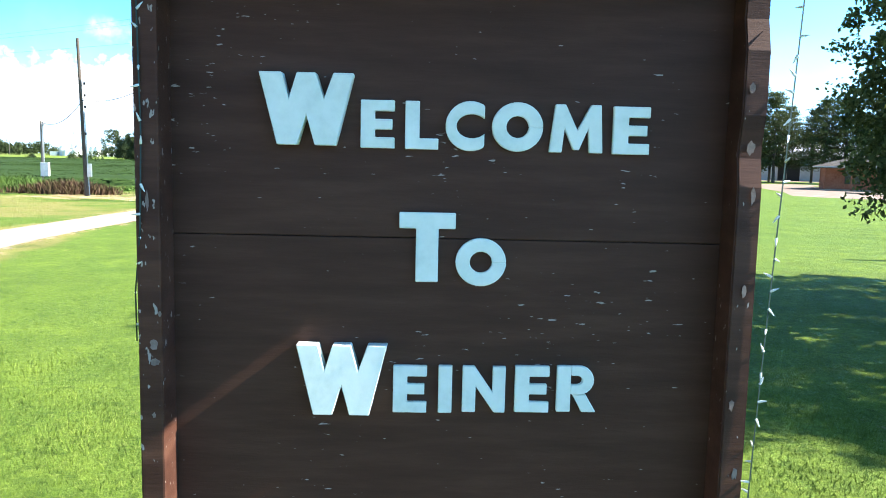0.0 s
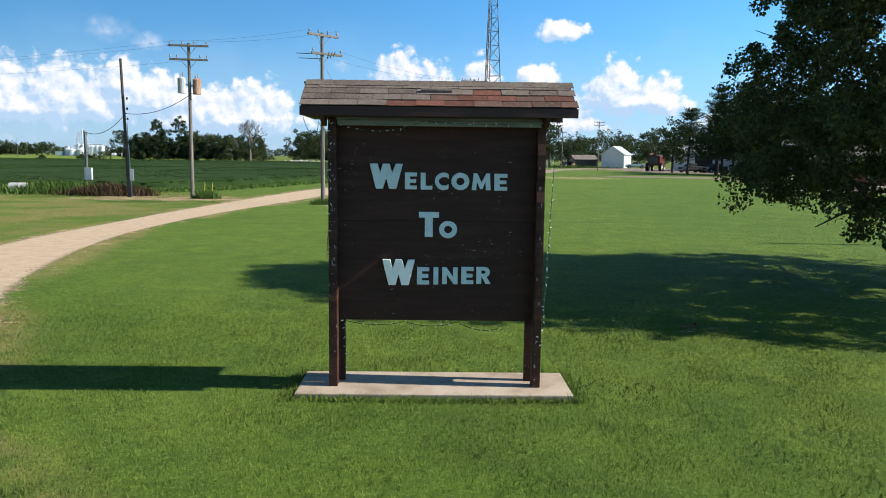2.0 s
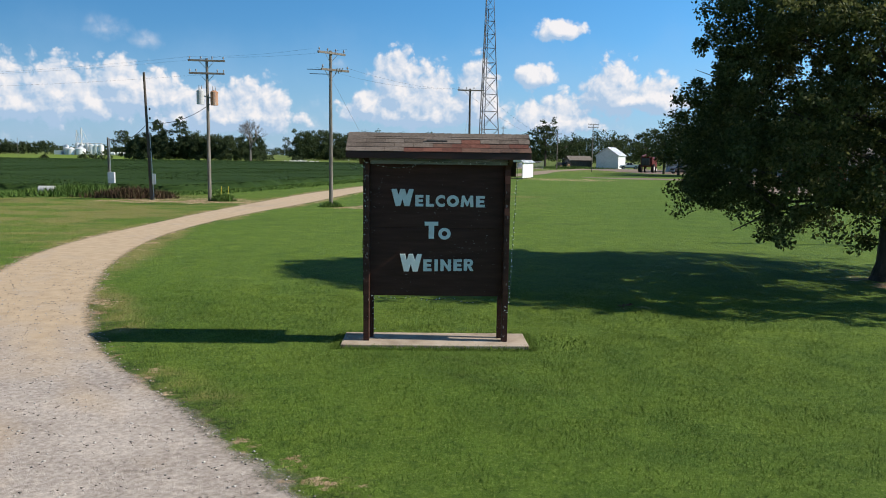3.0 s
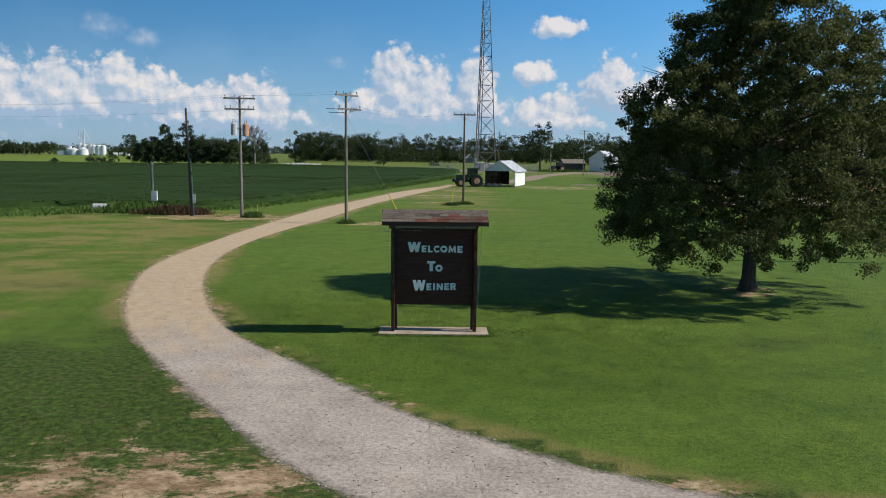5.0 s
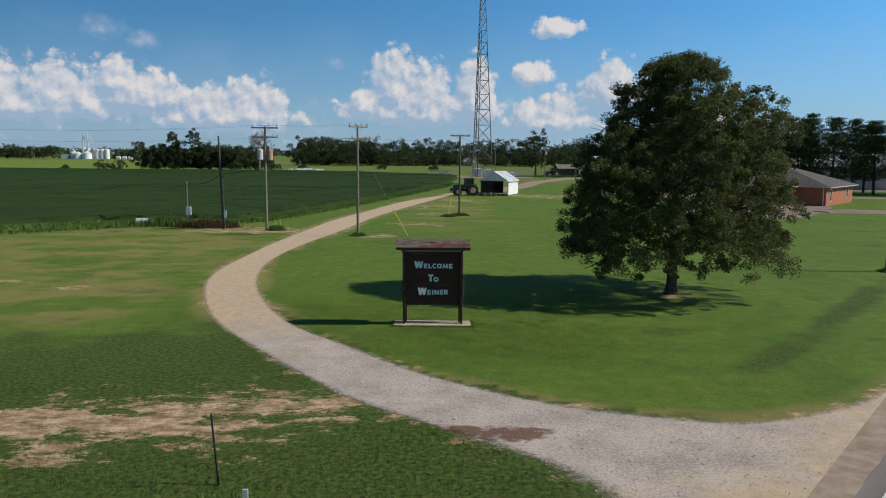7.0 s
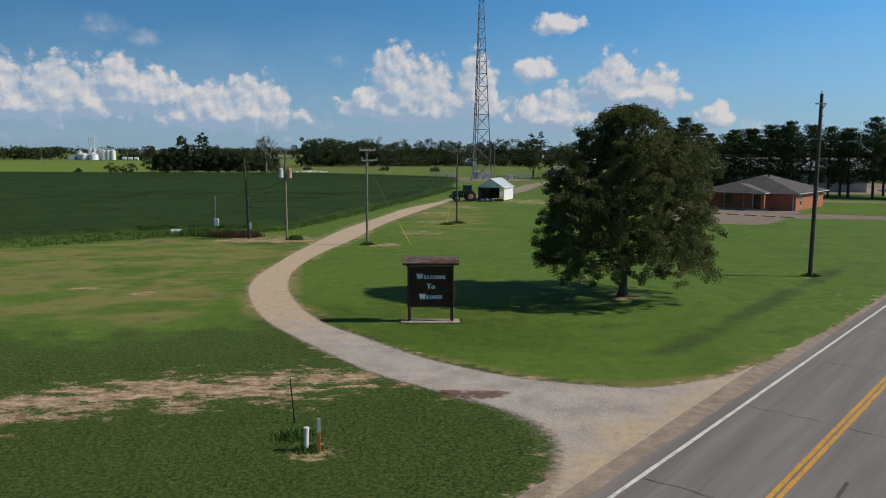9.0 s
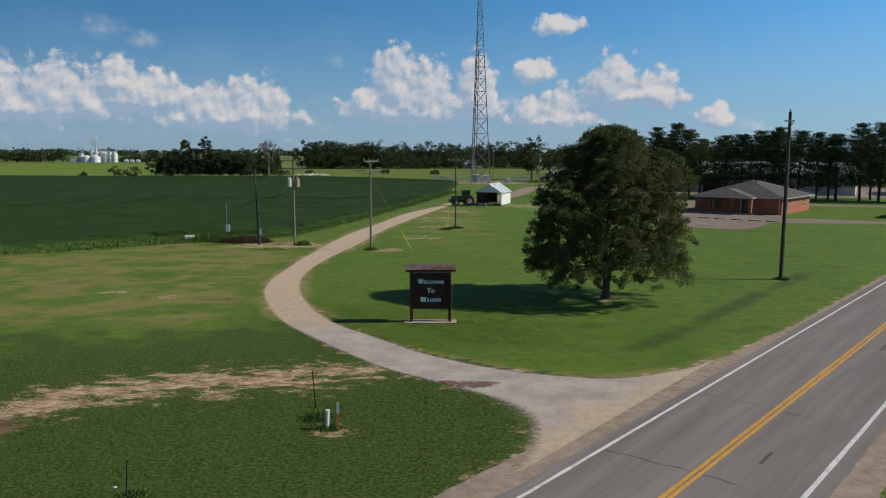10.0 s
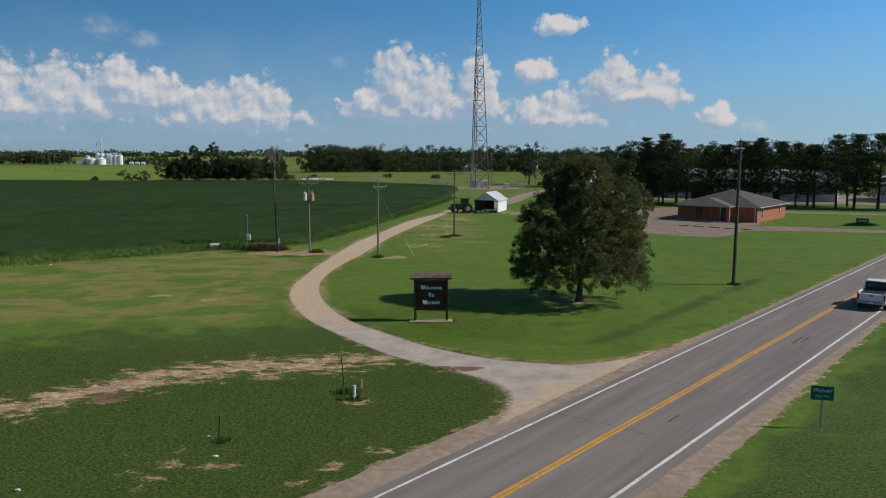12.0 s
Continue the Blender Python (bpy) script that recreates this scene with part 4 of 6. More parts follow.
def ring_piece(bm, outer, inner, depth):
    """A band between two lines of equal count."""
    n = len(outer)
    f = [[bm.verts.new((x, -depth, z)) for x, z in line] for line in (outer, inner)]
    b = [[bm.verts.new((x, 0, z)) for x, z in line] for line in (outer, inner)]
    for i in range(n - 1):
        bm.faces.new((f[0][i], f[0][i + 1], f[1][i + 1], f[1][i]))
        bm.faces.new((b[0][i], b[1][i], b[1][i + 1], b[0][i + 1]))
        bm.faces.new((f[0][i], b[0][i], b[0][i + 1], f[0][i + 1]))
        bm.faces.new((f[1][i], f[1][i + 1], b[1][i + 1], b[1][i]))
    for i in (0, n - 1):
        bm.faces.new((f[0][i], f[1][i], b[1][i], b[0][i]))
    bmesh.ops.recalc_face_normals(bm, faces=bm.faces[:])


GLYPHS = {
    "W": [(0, 1), (0.24, 1), (0.315, 0.64), (0.40, 1), (0.60, 1), (0.685, 0.64), (0.785, 1), (1, 1), (0.81, 0), (0.59, 0), (0.5, 0.42), (0.40, 0), (0.19, 0)],
    "E": [(0, 0), (0, 1), (1, 1), (1, 0.77), (0.42, 0.77), (0.42, 0.61), (0.93, 0.61), (0.93, 0.39), (0.42, 0.39), (0.42, 0.23), (1, 0.23), (1, 0)],
    "L": [(0, 0), (0, 1), (0.43, 1), (0.43, 0.23), (1, 0.23), (1, 0)],
    "M": [(0, 0), (0.10, 1), (0.29, 1), (0.52, 0.47), (0.76, 1), (0.95, 1), (1, 0), (0.75, 0), (0.72, 0.5), (0.56, 0.06), (0.45, 0.06), (0.28, 0.5), (0.24, 0)],
    "T": [(0.3, 0), (0.3, 0.77), (0, 0.77), (0, 1), (1, 1), (1, 0.77), (0.7, 0.77), (0.7, 0)],
    "I": [(0, 0), (0, 1), (1, 1), (1, 0)],
    "N": [(0, 0), (0, 1), (0.27, 1), (0.70, 0.44), (0.70, 1), (1, 1), (1, 0), (0.74, 0), (0.31, 0.56), (0.31, 0)],
}
LETTERS = [("W", -0.742, 2.274, -0.378, 2.55), ("E", -0.354, 2.269, -0.221, 2.455), ("L", -0.180, 2.268, -0.049, 2.455), ("C", -0.022, 2.265, 0.131, 2.459),
           ("O", 0.160, 2.267, 0.361, 2.459), ("M", 0.386, 2.268, 0.598, 2.455), ("E", 0.637, 2.266, 0.782, 2.452), ("T", -0.197, 1.742, 0.027, 2.02), ("O", 0.030, 1.729, 0.232, 1.922),
           ("W", -0.599, 1.199, -0.236, 1.486), ("E", -0.212, 1.202, -0.075, 1.398), ("I", -0.028, 1.203, 0.028, 1.40), ("N", 0.070, 1.208, 0.245, 1.40),
           ("E", 0.284, 1.211, 0.424, 1.405), ("R", 0.455, 1.216, 0.618, 1.408)]


def glyph(ch, w, h, depth):
    bm = bmesh.new()
    if ch in GLYPHS:
        poly(bm, [(x * w, z * h) for x, z in GLYPHS[ch]], depth)
    elif ch == "O":
        ring_piece(bm, arc(w / 2, h / 2, w / 2, h / 2, 0, 360, 40), arc(w / 2, h / 2, w * 0.22, h * 0.22, 0, 360, 40), depth)
    elif ch == "C":
        outer = [(min(x, w), z) for x, z in arc(w * 0.64, h / 2, w * 0.64, h / 2, 44, 316, 36)]
        inner = [(min(x, w), z) for x, z in arc(w * 0.68, h / 2, w * 0.40, h * 0.24, 36, 324, 36)]
        ring_piece(bm, outer, inner, depth)
    elif ch == "R":
        poly(bm, [(0, 0), (0, h), (w * 0.35, h), (w * 0.35, 0)], depth)
        outer = [(w * 0.352, h)] + arc(w * 0.56, h * 0.69, w * 0.37, h * 0.31, 90, -90, 18) + [(w * 0.352, h * 0.38)]
        inn = [(w * 0.352, h * 0.79)] + arc(w * 0.50, h * 0.69, w * 0.14, h * 0.10, 90, -90, 18) + [(w * 0.352, h * 0.59)]
        ring_piece(bm, outer, inn, depth)
        poly(bm, [(w * 0.40, h * 0.377), (w * 0.74, h * 0.377), (w, 0), (w * 0.64, 0)], depth)
    ee = [e for e in bm.edges if e.is_manifold and e.calc_face_angle(0) > 0.5]
    bmesh.ops.bevel(bm, geom=ee, offset=0.003, segments=1, affect="EDGES")
    return bm


def welcome_sign():
    sign = thing("welcome_sign", Matrix(), "dark brown wooden welcome sign with aqua letters under a shingled roof", "sign")
    part("post", B(-1.185, -0.155, 0.055, -1.092, -0.004, 3.06, bevel=0.008), M["post"], sign)
    # two made-up notches in the other front post let sun streaks reach the board
    bm = poly(bmesh.new(), [(-0.004, 0.055), (-0.004, 3.06), (-0.150, 3.06), (-0.150, 3.0), (-0.118, 2.88), (-0.118, 2.78), (-0.150, 2.66), (-0.150, 2.42), (-0.128, 2.31), (-0.128, 2.26), (-0.150, 2.15), (-0.153, 0.055)], 0.093)
    bmesh.ops.bevel(bm, geom=[e for e in bm.edges if e.calc_face_angle(0) > 1.2], offset=0.006, segments=2, affect="EDGES")
    part("post", bm, M["post"], sign).matrix_basis = pose(1.092, 0, 0, 0, 0, 90)
    for x0, x1 in ((-1.125, -1.035), (1.035, 1.125)):
        part("post", B(x0, 0.104, 0.055, x1, 0.194, 3.06, bevel=0.008), M["post"], sign)
    part("upper_board", B(-1.205, 0, 1.918, 1.195, 0.022, 2.99, bevel=0.003), M["panel"], sign, "upper brown painted board with flaking paint")
    part("lower_board", B(-1.205, 0, 0.788, 1.195, 0.022, 1.914, bevel=0.003), M["panel"], sign, "lower brown painted board with flaking paint")
    part("back_board", B(-1.2, 0.08, 0.79, 1.19, 0.10, 2.99, bevel=0.003), M["brown"], sign)
    part("inner_frame", B(-1.19, 0.024, 0.80, 1.18, 0.078, 2.985), M["brown"], sign)
    for ch, x0, z0, x1, z1 in LETTERS:
        # W made thicker than the rest so the grazing sun lights it
        ob = part("letter", glyph(ch, x1 - x0, z1 - z0, 0.06 if ch == "W" else 0.022), M["letter"], sign, "pale aqua cut-out letter " + ch)
        ob.location = (x0, -0.001, z0)
    # spots where the paint has come off the posts
    for x, z, w, h, k in ((-1.125, 1.50, 0.03, 0.045, 1), (-1.12, 1.43, 0.035, 0.03, 2), (-1.10, 1.62, 0.012, 0.02, 3), (-1.14, 2.05, 0.014, 0.07, 4), (1.13, 2.30, 0.03, 0.05, 5),
                          (1.15, 2.12, 0.02, 0.06, 6), (1.12, 2.52, 0.022, 0.045, 7), (1.14, 1.75, 0.018, 0.05, 8), (1.12, 1.30, 0.02, 0.04, 9), (-1.13, 1.22, 0.014, 0.02, 10), (1.15, 1.02, 0.02, 0.05, 11)):
        bm = bmesh.new()
        pts = [(x + w * 0.5 * (1 + 0.8 * lump((math.cos(a) * 2, math.sin(a) * 2, k))) * math.cos(a), z + h * 0.5 * (1 + 0.8 * lump((math.cos(a) * 2, math.sin(a) * 2, k + 50))) * math.sin(a)) for a in np.linspace(0, 6.0, 12)]
        poly(bm, pts, 0.002)
        part("bare_spot", bm, M["chip"], sign, "bare grey wood where paint has peeled").location.y = -0.1555
    # roof: deck, fascia boards, eave trim, shingles
    roof = part("roof", bmesh.new(), M["brown"], sign, "low gabled roof with worn brown and red shingles")
    bm = bmesh.new()
    prof = [(-0.45, 3.145), (0.02, 3.415), (0.49, 3.145), (0.49, 3.12), (0.02, 3.385), (-0.45, 3.12)]
    a = [bm.verts.new((-1.425, y, z)) for y, z in prof]
    b = [bm.verts.new((1.455, y, z)) for y, z in prof]
    bm.faces.new(a)
    bm.faces.new(b[::-1])
    for i in range(6):
        bm.faces.new((a[i], b[i], b[(i + 1) % 6], a[(i + 1) % 6]))
    bmesh.ops.recalc_face_normals(bm, faces=bm.faces[:])
    bm.to_mesh(roof.data)
    bm.free()
    for y0, y1 in ((-0.470, -0.452), (0.492, 0.510)):
        part("fascia", B(-1.435, y0, 3.045, 1.465, y1, 3.140, bevel=0.004), M["brown"], sign, "dark brown fascia board")
    for x0, x1 in ((-1.425, -1.40), (1.43, 1.455)):
        bm = bmesh.new()
        low = 3.05 if x0 < 0 else 3.115      # +x board raised only to let sun in under the roof
        poly(bm, [(-0.44, low), (0.48, low), (0.48, 3.12), (0.02, 3.38), (-0.44, 3.12)], x1 - x0)
        ob = part("gable_board", bm, M["brown"], sign)
        ob.matrix_basis = pose(x0, 0, 0, 0, 0, 90)
    # made short at +x so the sun streak is not blocked
    part("soffit", B(-1.42, -0.445, 3.044, 1.06, 0.485, 3.058), M["brown"], sign)
    part("header_board", B(-1.075, -0.215, 2.955, 1.12, -0.19, 3.012, bevel=0.004), M["trim"], sign, "pale green weathered trim board")
    part("header_ledge", B(-1.09, -0.188, 3.014, 1.13, -0.158, 3.042, bevel=0.003), M["trim"], sign, "pale green weathered trim board")
    for x in (-1.24, 1.14):
        bm = bmesh.new()
        poly(bm, [(-0.42, 3.043), (-0.16, 3.043), (-0.16, 2.945), (-0.22, 2.945)], 0.05)
        part("bracket", bm, M["brown"], sign).matrix_basis = pose(x, 0, 0, 0, 0, 90)
    r = random.Random(4)
    slope = math.atan2(0.27, 0.47)
    tabs = {}

    def tab(w, length, mat):
        key = (round(w, 3), round(length, 3), mat)
        if key not in tabs:
            bm = bmesh.new()
            box(bm, -w / 2 + 0.003, 0, 0, w / 2 - 0.003, length, 0.006)
            for v in bm.verts:
                if v.co.y < 0.01:
                    v.co.z += 0.006
            tabs[key] = mesh_of("shingle", bm, M[mat])
        return tabs[key]

    for side in (-1, 1):
        for course in range(4):
            y = 0.012 + course * 0.132
            off = 0.15 if course % 2 else 0.0
            spans = ([(-1.44, off)] if off else []) + [(-1.44 + off + i * 0.3025, 0.3025) for i in range(10)]
            for x0, w in spans:
                w = min(w, 1.472 - x0)
                if w < 0.05:
                    continue
                xc = x0 + w / 2
                mat = "shingle"
                if side < 0:
                    if course == 0 and -0.58 < xc < 0.36:
                        mat = "red_shingle"
                    elif course == 0 and xc > 0.36:
                        mat = "worn"
                    elif course == 1 and xc > 0.36 and not 0.95 < xc < 1.2:
                        mat = "red_shingle"
                    elif course == 1 and (-0.2 < xc < 0.36 or 0.95 < xc < 1.2):
                        mat = "worn"
                    elif course == 2 and 0.3 < xc < 0.8:
                        mat = "red_shingle"
                lift = 0.002 * course + r.uniform(0, 0.004) + (0.004 if mat == "shingle" else 0.0)
                base = pose(0, 0.02, 3.1455 - 0.0125, 0, 0, 0 if side < 0 else 180) @ pose(0, -0.485, 0, math.degrees(slope))
                xx = xc if side < 0 else -xc + 0.03
                piece("shingle", tab(w, 0.16, mat), roof, base @ pose(xx, y - 0.012 + r.uniform(-0.004, 0.004), 0.012 + lift, r.uniform(-0.6, 0.6), 0, r.uniform(-0.5, 0.5)))
    # a ridge cap: a bent tab, its free end lying on the next
    bm = bmesh.new()
    section = [(-0.115, -0.064), (-0.012, 0.0), (0.012, 0.0), (0.115, -0.064), (0.112, -0.071), (0.010, -0.007), (-0.010, -0.007), (-0.112, -0.071)]
    ends = [[bm.verts.new((x, y, z + lift)) for y, z in section] for x, lift in ((0, 0.0), (0.148, 0.004))]
    for i in range(8):
        bm.faces.new((ends[0][i], ends[0][(i + 1) % 8], ends[1][(i + 1) % 8], ends[1][i]))
    for k in (0, 1):
        for i in (0, 1, 2):
            bm.faces.new([ends[k][j] for j in (i, i + 1, 6 - i, 7 - i)])
    bmesh.ops.recalc_face_normals(bm, faces=bm.faces[:])
    cap = mesh_of("ridge_cap", bm, M["cap"])
    for i in range(21):
        piece("ridge_cap", cap, roof, pose(-1.435 + i * 0.138, 0.02, 3.452 + r.uniform(0, 0.001), r.uniform(-0.5, 0.5), 0, r.uniform(-0.5, 0.5)))
    roll = R((-0.18, -0.205, 3.335), (0.15, -0.20, 3.33), 0.026, n=12)
    part("curled_shingle", roll, M["cap"], roof, "curled loose shingle")
    slab = bmesh.new()
    box(slab, -1.53, -0.43, -0.12, 1.52, 0.47, 0.055, bevel=0.015)
    bmesh.ops.subdivide_edges(slab, edges=slab.edges[:], cuts=3, use_grid_fill=True)
    tagged(part("concrete_slab", slab, M["concrete"]), "stained concrete slab under the sign posts", "slab")
    return sign


def light_string(name, pts, label, sag=0.0, pitch=0.075, seed=0):
    """A cable with little clear bulbs."""
    r = random.Random(seed)
    ob = thing(name, Matrix(), label, "string lights", "string lights on the sign")
    wire("cable", pts, 0.0034, M["wire"], ob, sag, 14)
    bm = bmesh.new()
    rod(bm, (0, 0, 0), (0, 0, 0.014), 0.005, 0.005, 6)
    rod(bm, (0, 0, 0.014), (0, 0, 0.034), 0.0046, 0.0014, 6)
    me = mesh_of("bulb", bm, M["bulb"])
    for a, b in zip(pts, pts[1:]):
        a, b = Vector(a), Vector(b)
        n = max(1, int((b - a).length / pitch))
        for i in range(n):
            t = (i + r.random() * 0.6) / n
            p = a.lerp(b, t)
            p.z -= 4 * sag * t * (1 - t)
            piece("bulb", me, ob, Matrix.Translation(p) @ Euler((r.uniform(0, 3.1), r.uniform(-1.5, 1.5), r.uniform(0, 6))).to_matrix().to_4x4())


welcome_sign()
light_string("string_lights", [(-1.40, -0.46, 3.03), (-1.29, -0.36, 2.90), (-1.26, -0.32, 2.99), (-1.12, -0.30, 2.98), (-0.2, -0.28, 2.985)], "green-wired clear mini lights drooping under the eave", 0.085, seed=1)
light_string("string_lights", [(-0.2, -0.23, 3.01), (0.5, -0.225, 2.985), (1.18, -0.2, 3.0)], "green-wired clear mini lights along the trim board", 0.01, 0.11, seed=2)
light_string("string_lights", [(1.29, -0.17, 3.0), (1.275, -0.165, 2.6), (1.25, -0.16, 2.0), (1.225, -0.16, 1.4), (1.20, -0.165, 0.75), (1.10, -0.17, 0.62), (1.195, -0.16, 0.58), (1.10, -0.17, 0.5)], "green-wired clear mini lights hanging down the post", 0.01, 0.07, seed=3)
light_string("string_lights", [(-1.165, -0.162, 3.0), (-1.155, -0.162, 2.3), (-1.165, -0.162, 1.95), (-1.2, -0.13, 1.7), (-1.21, -0.1, 1.5)], "green-wired clear mini lights stapled down the post", 0.004, 0.10, seed=4)
light_string("string_lights", [(-1.08, -0.02, 0.80), (-0.35, -0.012, 0.775), (0.25, -0.012, 0.775), (0.7, -0.012, 0.70)], "green-wired clear mini lights sagging under the board", 0.05, 0.1, seed=5)
light_string("string_lights", [(-1.03, 0.0, 0.79), (-1.03, 0.09, 0.5), (-1.03, 0.09, 0.15)], "green-wired clear mini lights hanging down the post", 0.0, 0.1, seed=6)


# ---- trees ----
def leaf_cloud(C, rad, per, size, seed, droop=0.0, aspect=0.55, flat_by=0.75):
    """Quad leaves in clumps round the centres C (n, 3) of radius rad (n,). Returns vertices and faces."""
    r = np.random.default_rng(seed)
    n = len(C) * per
    c, k = np.repeat(C, per, 0), np.repeat(rad, per)
    d = r.normal(0, 1, (n, 3))
    d /= np.linalg.norm(d, axis=1)[:, None]
    p = c + d * (k * r.uniform(0.15, 1, n) ** 0.6)[:, None] * (1, 1, flat_by)
    u = r.normal(0, 1, (n, 3)) + (0, 0, -droop)
    u /= np.linalg.norm(u, axis=1)[:, None]
    v = np.cross(u, r.normal(0, 1, (n, 3)))
    v /= np.linalg.norm(v, axis=1)[:, None]
    s = (size * r.uniform(0.6, 1.35, n))[:, None]
    V = np.stack([p, p + u * s * 0.5 + v * s * aspect * 0.5, p + u * s, p + u * s * 0.5 - v * s * aspect * 0.5], 1)
    return V.reshape(-1, 3), np.arange(4 * n).reshape(-1, 4)


def limb(bm, pts, radii, n=7):
    for (a, b), (r0, r1) in zip(zip(pts, pts[1:]), zip(radii, radii[1:])):
        rod(bm, a, b, r0, r1, n)


def oak():
    """The big spreading tree behind the sign."""
    tree = thing("oak_tree", pose(11.9, 7.2, 0), "large dark green oak with a broad drooping crown", "tree")
    r = np.random.default_rng(21)
    # the crown's reach by height, towards -x and towards +x
    zz = np.array([1.3, 1.9, 2.8, 4.0, 5.3, 6.8, 8.0, 9.0, 9.9, 10.6, 11.2, 11.6])
    west = np.array([4.6, 5.5, 6.0, 5.9, 5.5, 5.0, 4.1, 3.3, 2.8, 2.2, 1.5, 0.4])
    east = np.array([5.0, 5.5, 5.6, 5.4, 5.3, 5.2, 5.1, 4.6, 3.7, 2.7, 1.7, 0.5])
    rr = (west + east) / 2
    C = []
    while len(C) < 2400:
        z = r.uniform(1.35, 11.5)
        a = r.uniform(0, 2 * math.pi)
        side = 0.5 + 0.5 * math.cos(a)
        R0 = np.interp(z, zz, west) * (1 - side) + np.interp(z, zz, east) * side
        # one long limb holds a lobe out to +x, high up
        if math.cos(a) > 0.5:
            R0 += 1.0 * math.exp(-((z - 9.0) / 0.9) ** 2) * (math.cos(a) - 0.5) / 0.5
        if r.uniform() > (R0 / 6.0) + 0.15:
            continue
        R0 *= 0.96 + 0.26 * lump((2.4 * math.cos(a), 2.4 * math.sin(a), z * 0.55 + 7)) + 0.14 * lump((6 * math.cos(a), 6 * math.sin(a), z * 1.4))
        q = r.uniform() ** 0.42
        x, y = R0 * q * math.cos(a), R0 * q * math.sin(a)
        if z < 2.5 - 1.2 * q and q < 0.8 or z < 1.8 and lump((3 * math.cos(a), 3 * math.sin(a), 1.0)) < -0.1:
            continue
        if lump((x * 0.7 + 3, y * 0.7, z * 0.75)) < -0.16:
            continue
        C.append((x, y, z + 0.25 * lump((x, y, z))))
    C = np.array(C)
    rad = r.uniform(0.17, 0.46, len(C))
    V, F = leaf_cloud(C, rad, 135, 0.096, 5, 0.3, 0.62)
    crown = new("crown", arrays("crown", V, F, M["leaf"]))
    crown.parent = tree
    bm = bmesh.new()
    limb(bm, [(0, 0, -0.1), (0, 0, 0.12), (0.02, 0, 0.5), (0.03, 0.02, 1.6), (-0.03, 0.0, 3.4), (0.06, 0.05, 6.0), (0.0, 0.0, 9.5)], [0.46, 0.34, 0.26, 0.225, 0.20, 0.14, 0.03], 12)
    rnd = random.Random(3)
    for i in range(44):
        z0 = rnd.uniform(1.5, 7.5)
        a = i * 2.4 + rnd.uniform(-0.3, 0.3)
        reach = np.interp(z0 + 0.8, zz, rr) * rnd.uniform(0.6, 0.92)
        p = [(0, 0, z0)]
        for t in (0.35, 0.7, 1.0):
            p.append((reach * t * math.cos(a + 0.2 * t), reach * t * math.sin(a + 0.2 * t), z0 + 1.6 * t - (1.9 * t * t if z0 < 3.2 else 0.4 * t * t)))
        k = 0.10 * (1 - z0 / 12)
        limb(bm, p, [k, k * 0.7, k * 0.45, k * 0.15], 6)
        for t in (1, 2):
            b = a + rnd.choice((-0.7, 0.7))
            q = Vector(p[t])
            limb(bm, [q, q + Vector((math.cos(b), math.sin(b), 0.35)) * reach * 0.4], [k * 0.45, k * 0.1], 5)
    part("trunk", bm, M["bark"], tree, "grey-brown furrowed trunk and limbs")


def pine_meshes(seed, high):
    """Crown and trunk of a tall pine."""
    r = np.random.default_rng(seed)
    C, rad = [], []
    base = high * r.uniform(0.10, 0.22)
    bm = bmesh.new()
    lean = r.uniform(-0.3, 0.3, 2)
    limb(bm, [(0, 0, -0.1), (lean[0] * 0.3, lean[1] * 0.3, high * 0.4), (lean[0], lean[1], high * 0.96)], [0.24, 0.18, 0.03], 8)
    # whorls of level boughs, longest low down, each with flat sprays of needles
    tiers = 17
    for i in range(tiers):
        t = (i + r.uniform(0, 0.6)) / tiers
        z = base + (high - base) * t
        reach = (4.0 * (1 - t) ** 0.7 + 0.5) * min(1, 0.75 + 1.6 * t)
        a0 = r.uniform(0, 6.28)
        for k in range(6):
            a = a0 + k * 1.047 + r.uniform(-0.35, 0.35)
            long = reach * r.uniform(0.45, 1.25)
            tip = 0.12 * long + 0.5 * t
            at = Vector((lean[0] * t, lean[1] * t, z))
            end = at + Vector((long * math.cos(a), long * math.sin(a), tip))
            if k % 2 == 0:
                limb(bm, [at - Vector((0, 0, 0.15)), end], [0.05, 0.015], 4)
            for q in (1.0, 0.72, 0.42):
                if q < 0.5 and t < 0.12:
                    continue
                p = at.lerp(end, q)
                C.append((p.x, p.y, p.z + 0.12))
                rad.append(r.uniform(0.55, 1.0) * (1.2 - 0.4 * t))
    V, F = leaf_cloud(np.array(C), np.array(rad), 36, 0.34, seed + 1, -0.3, 0.3, 0.5)
    return arrays("crown", V, F, M["pine"]), mesh_of("trunk", bm, M["bark"])


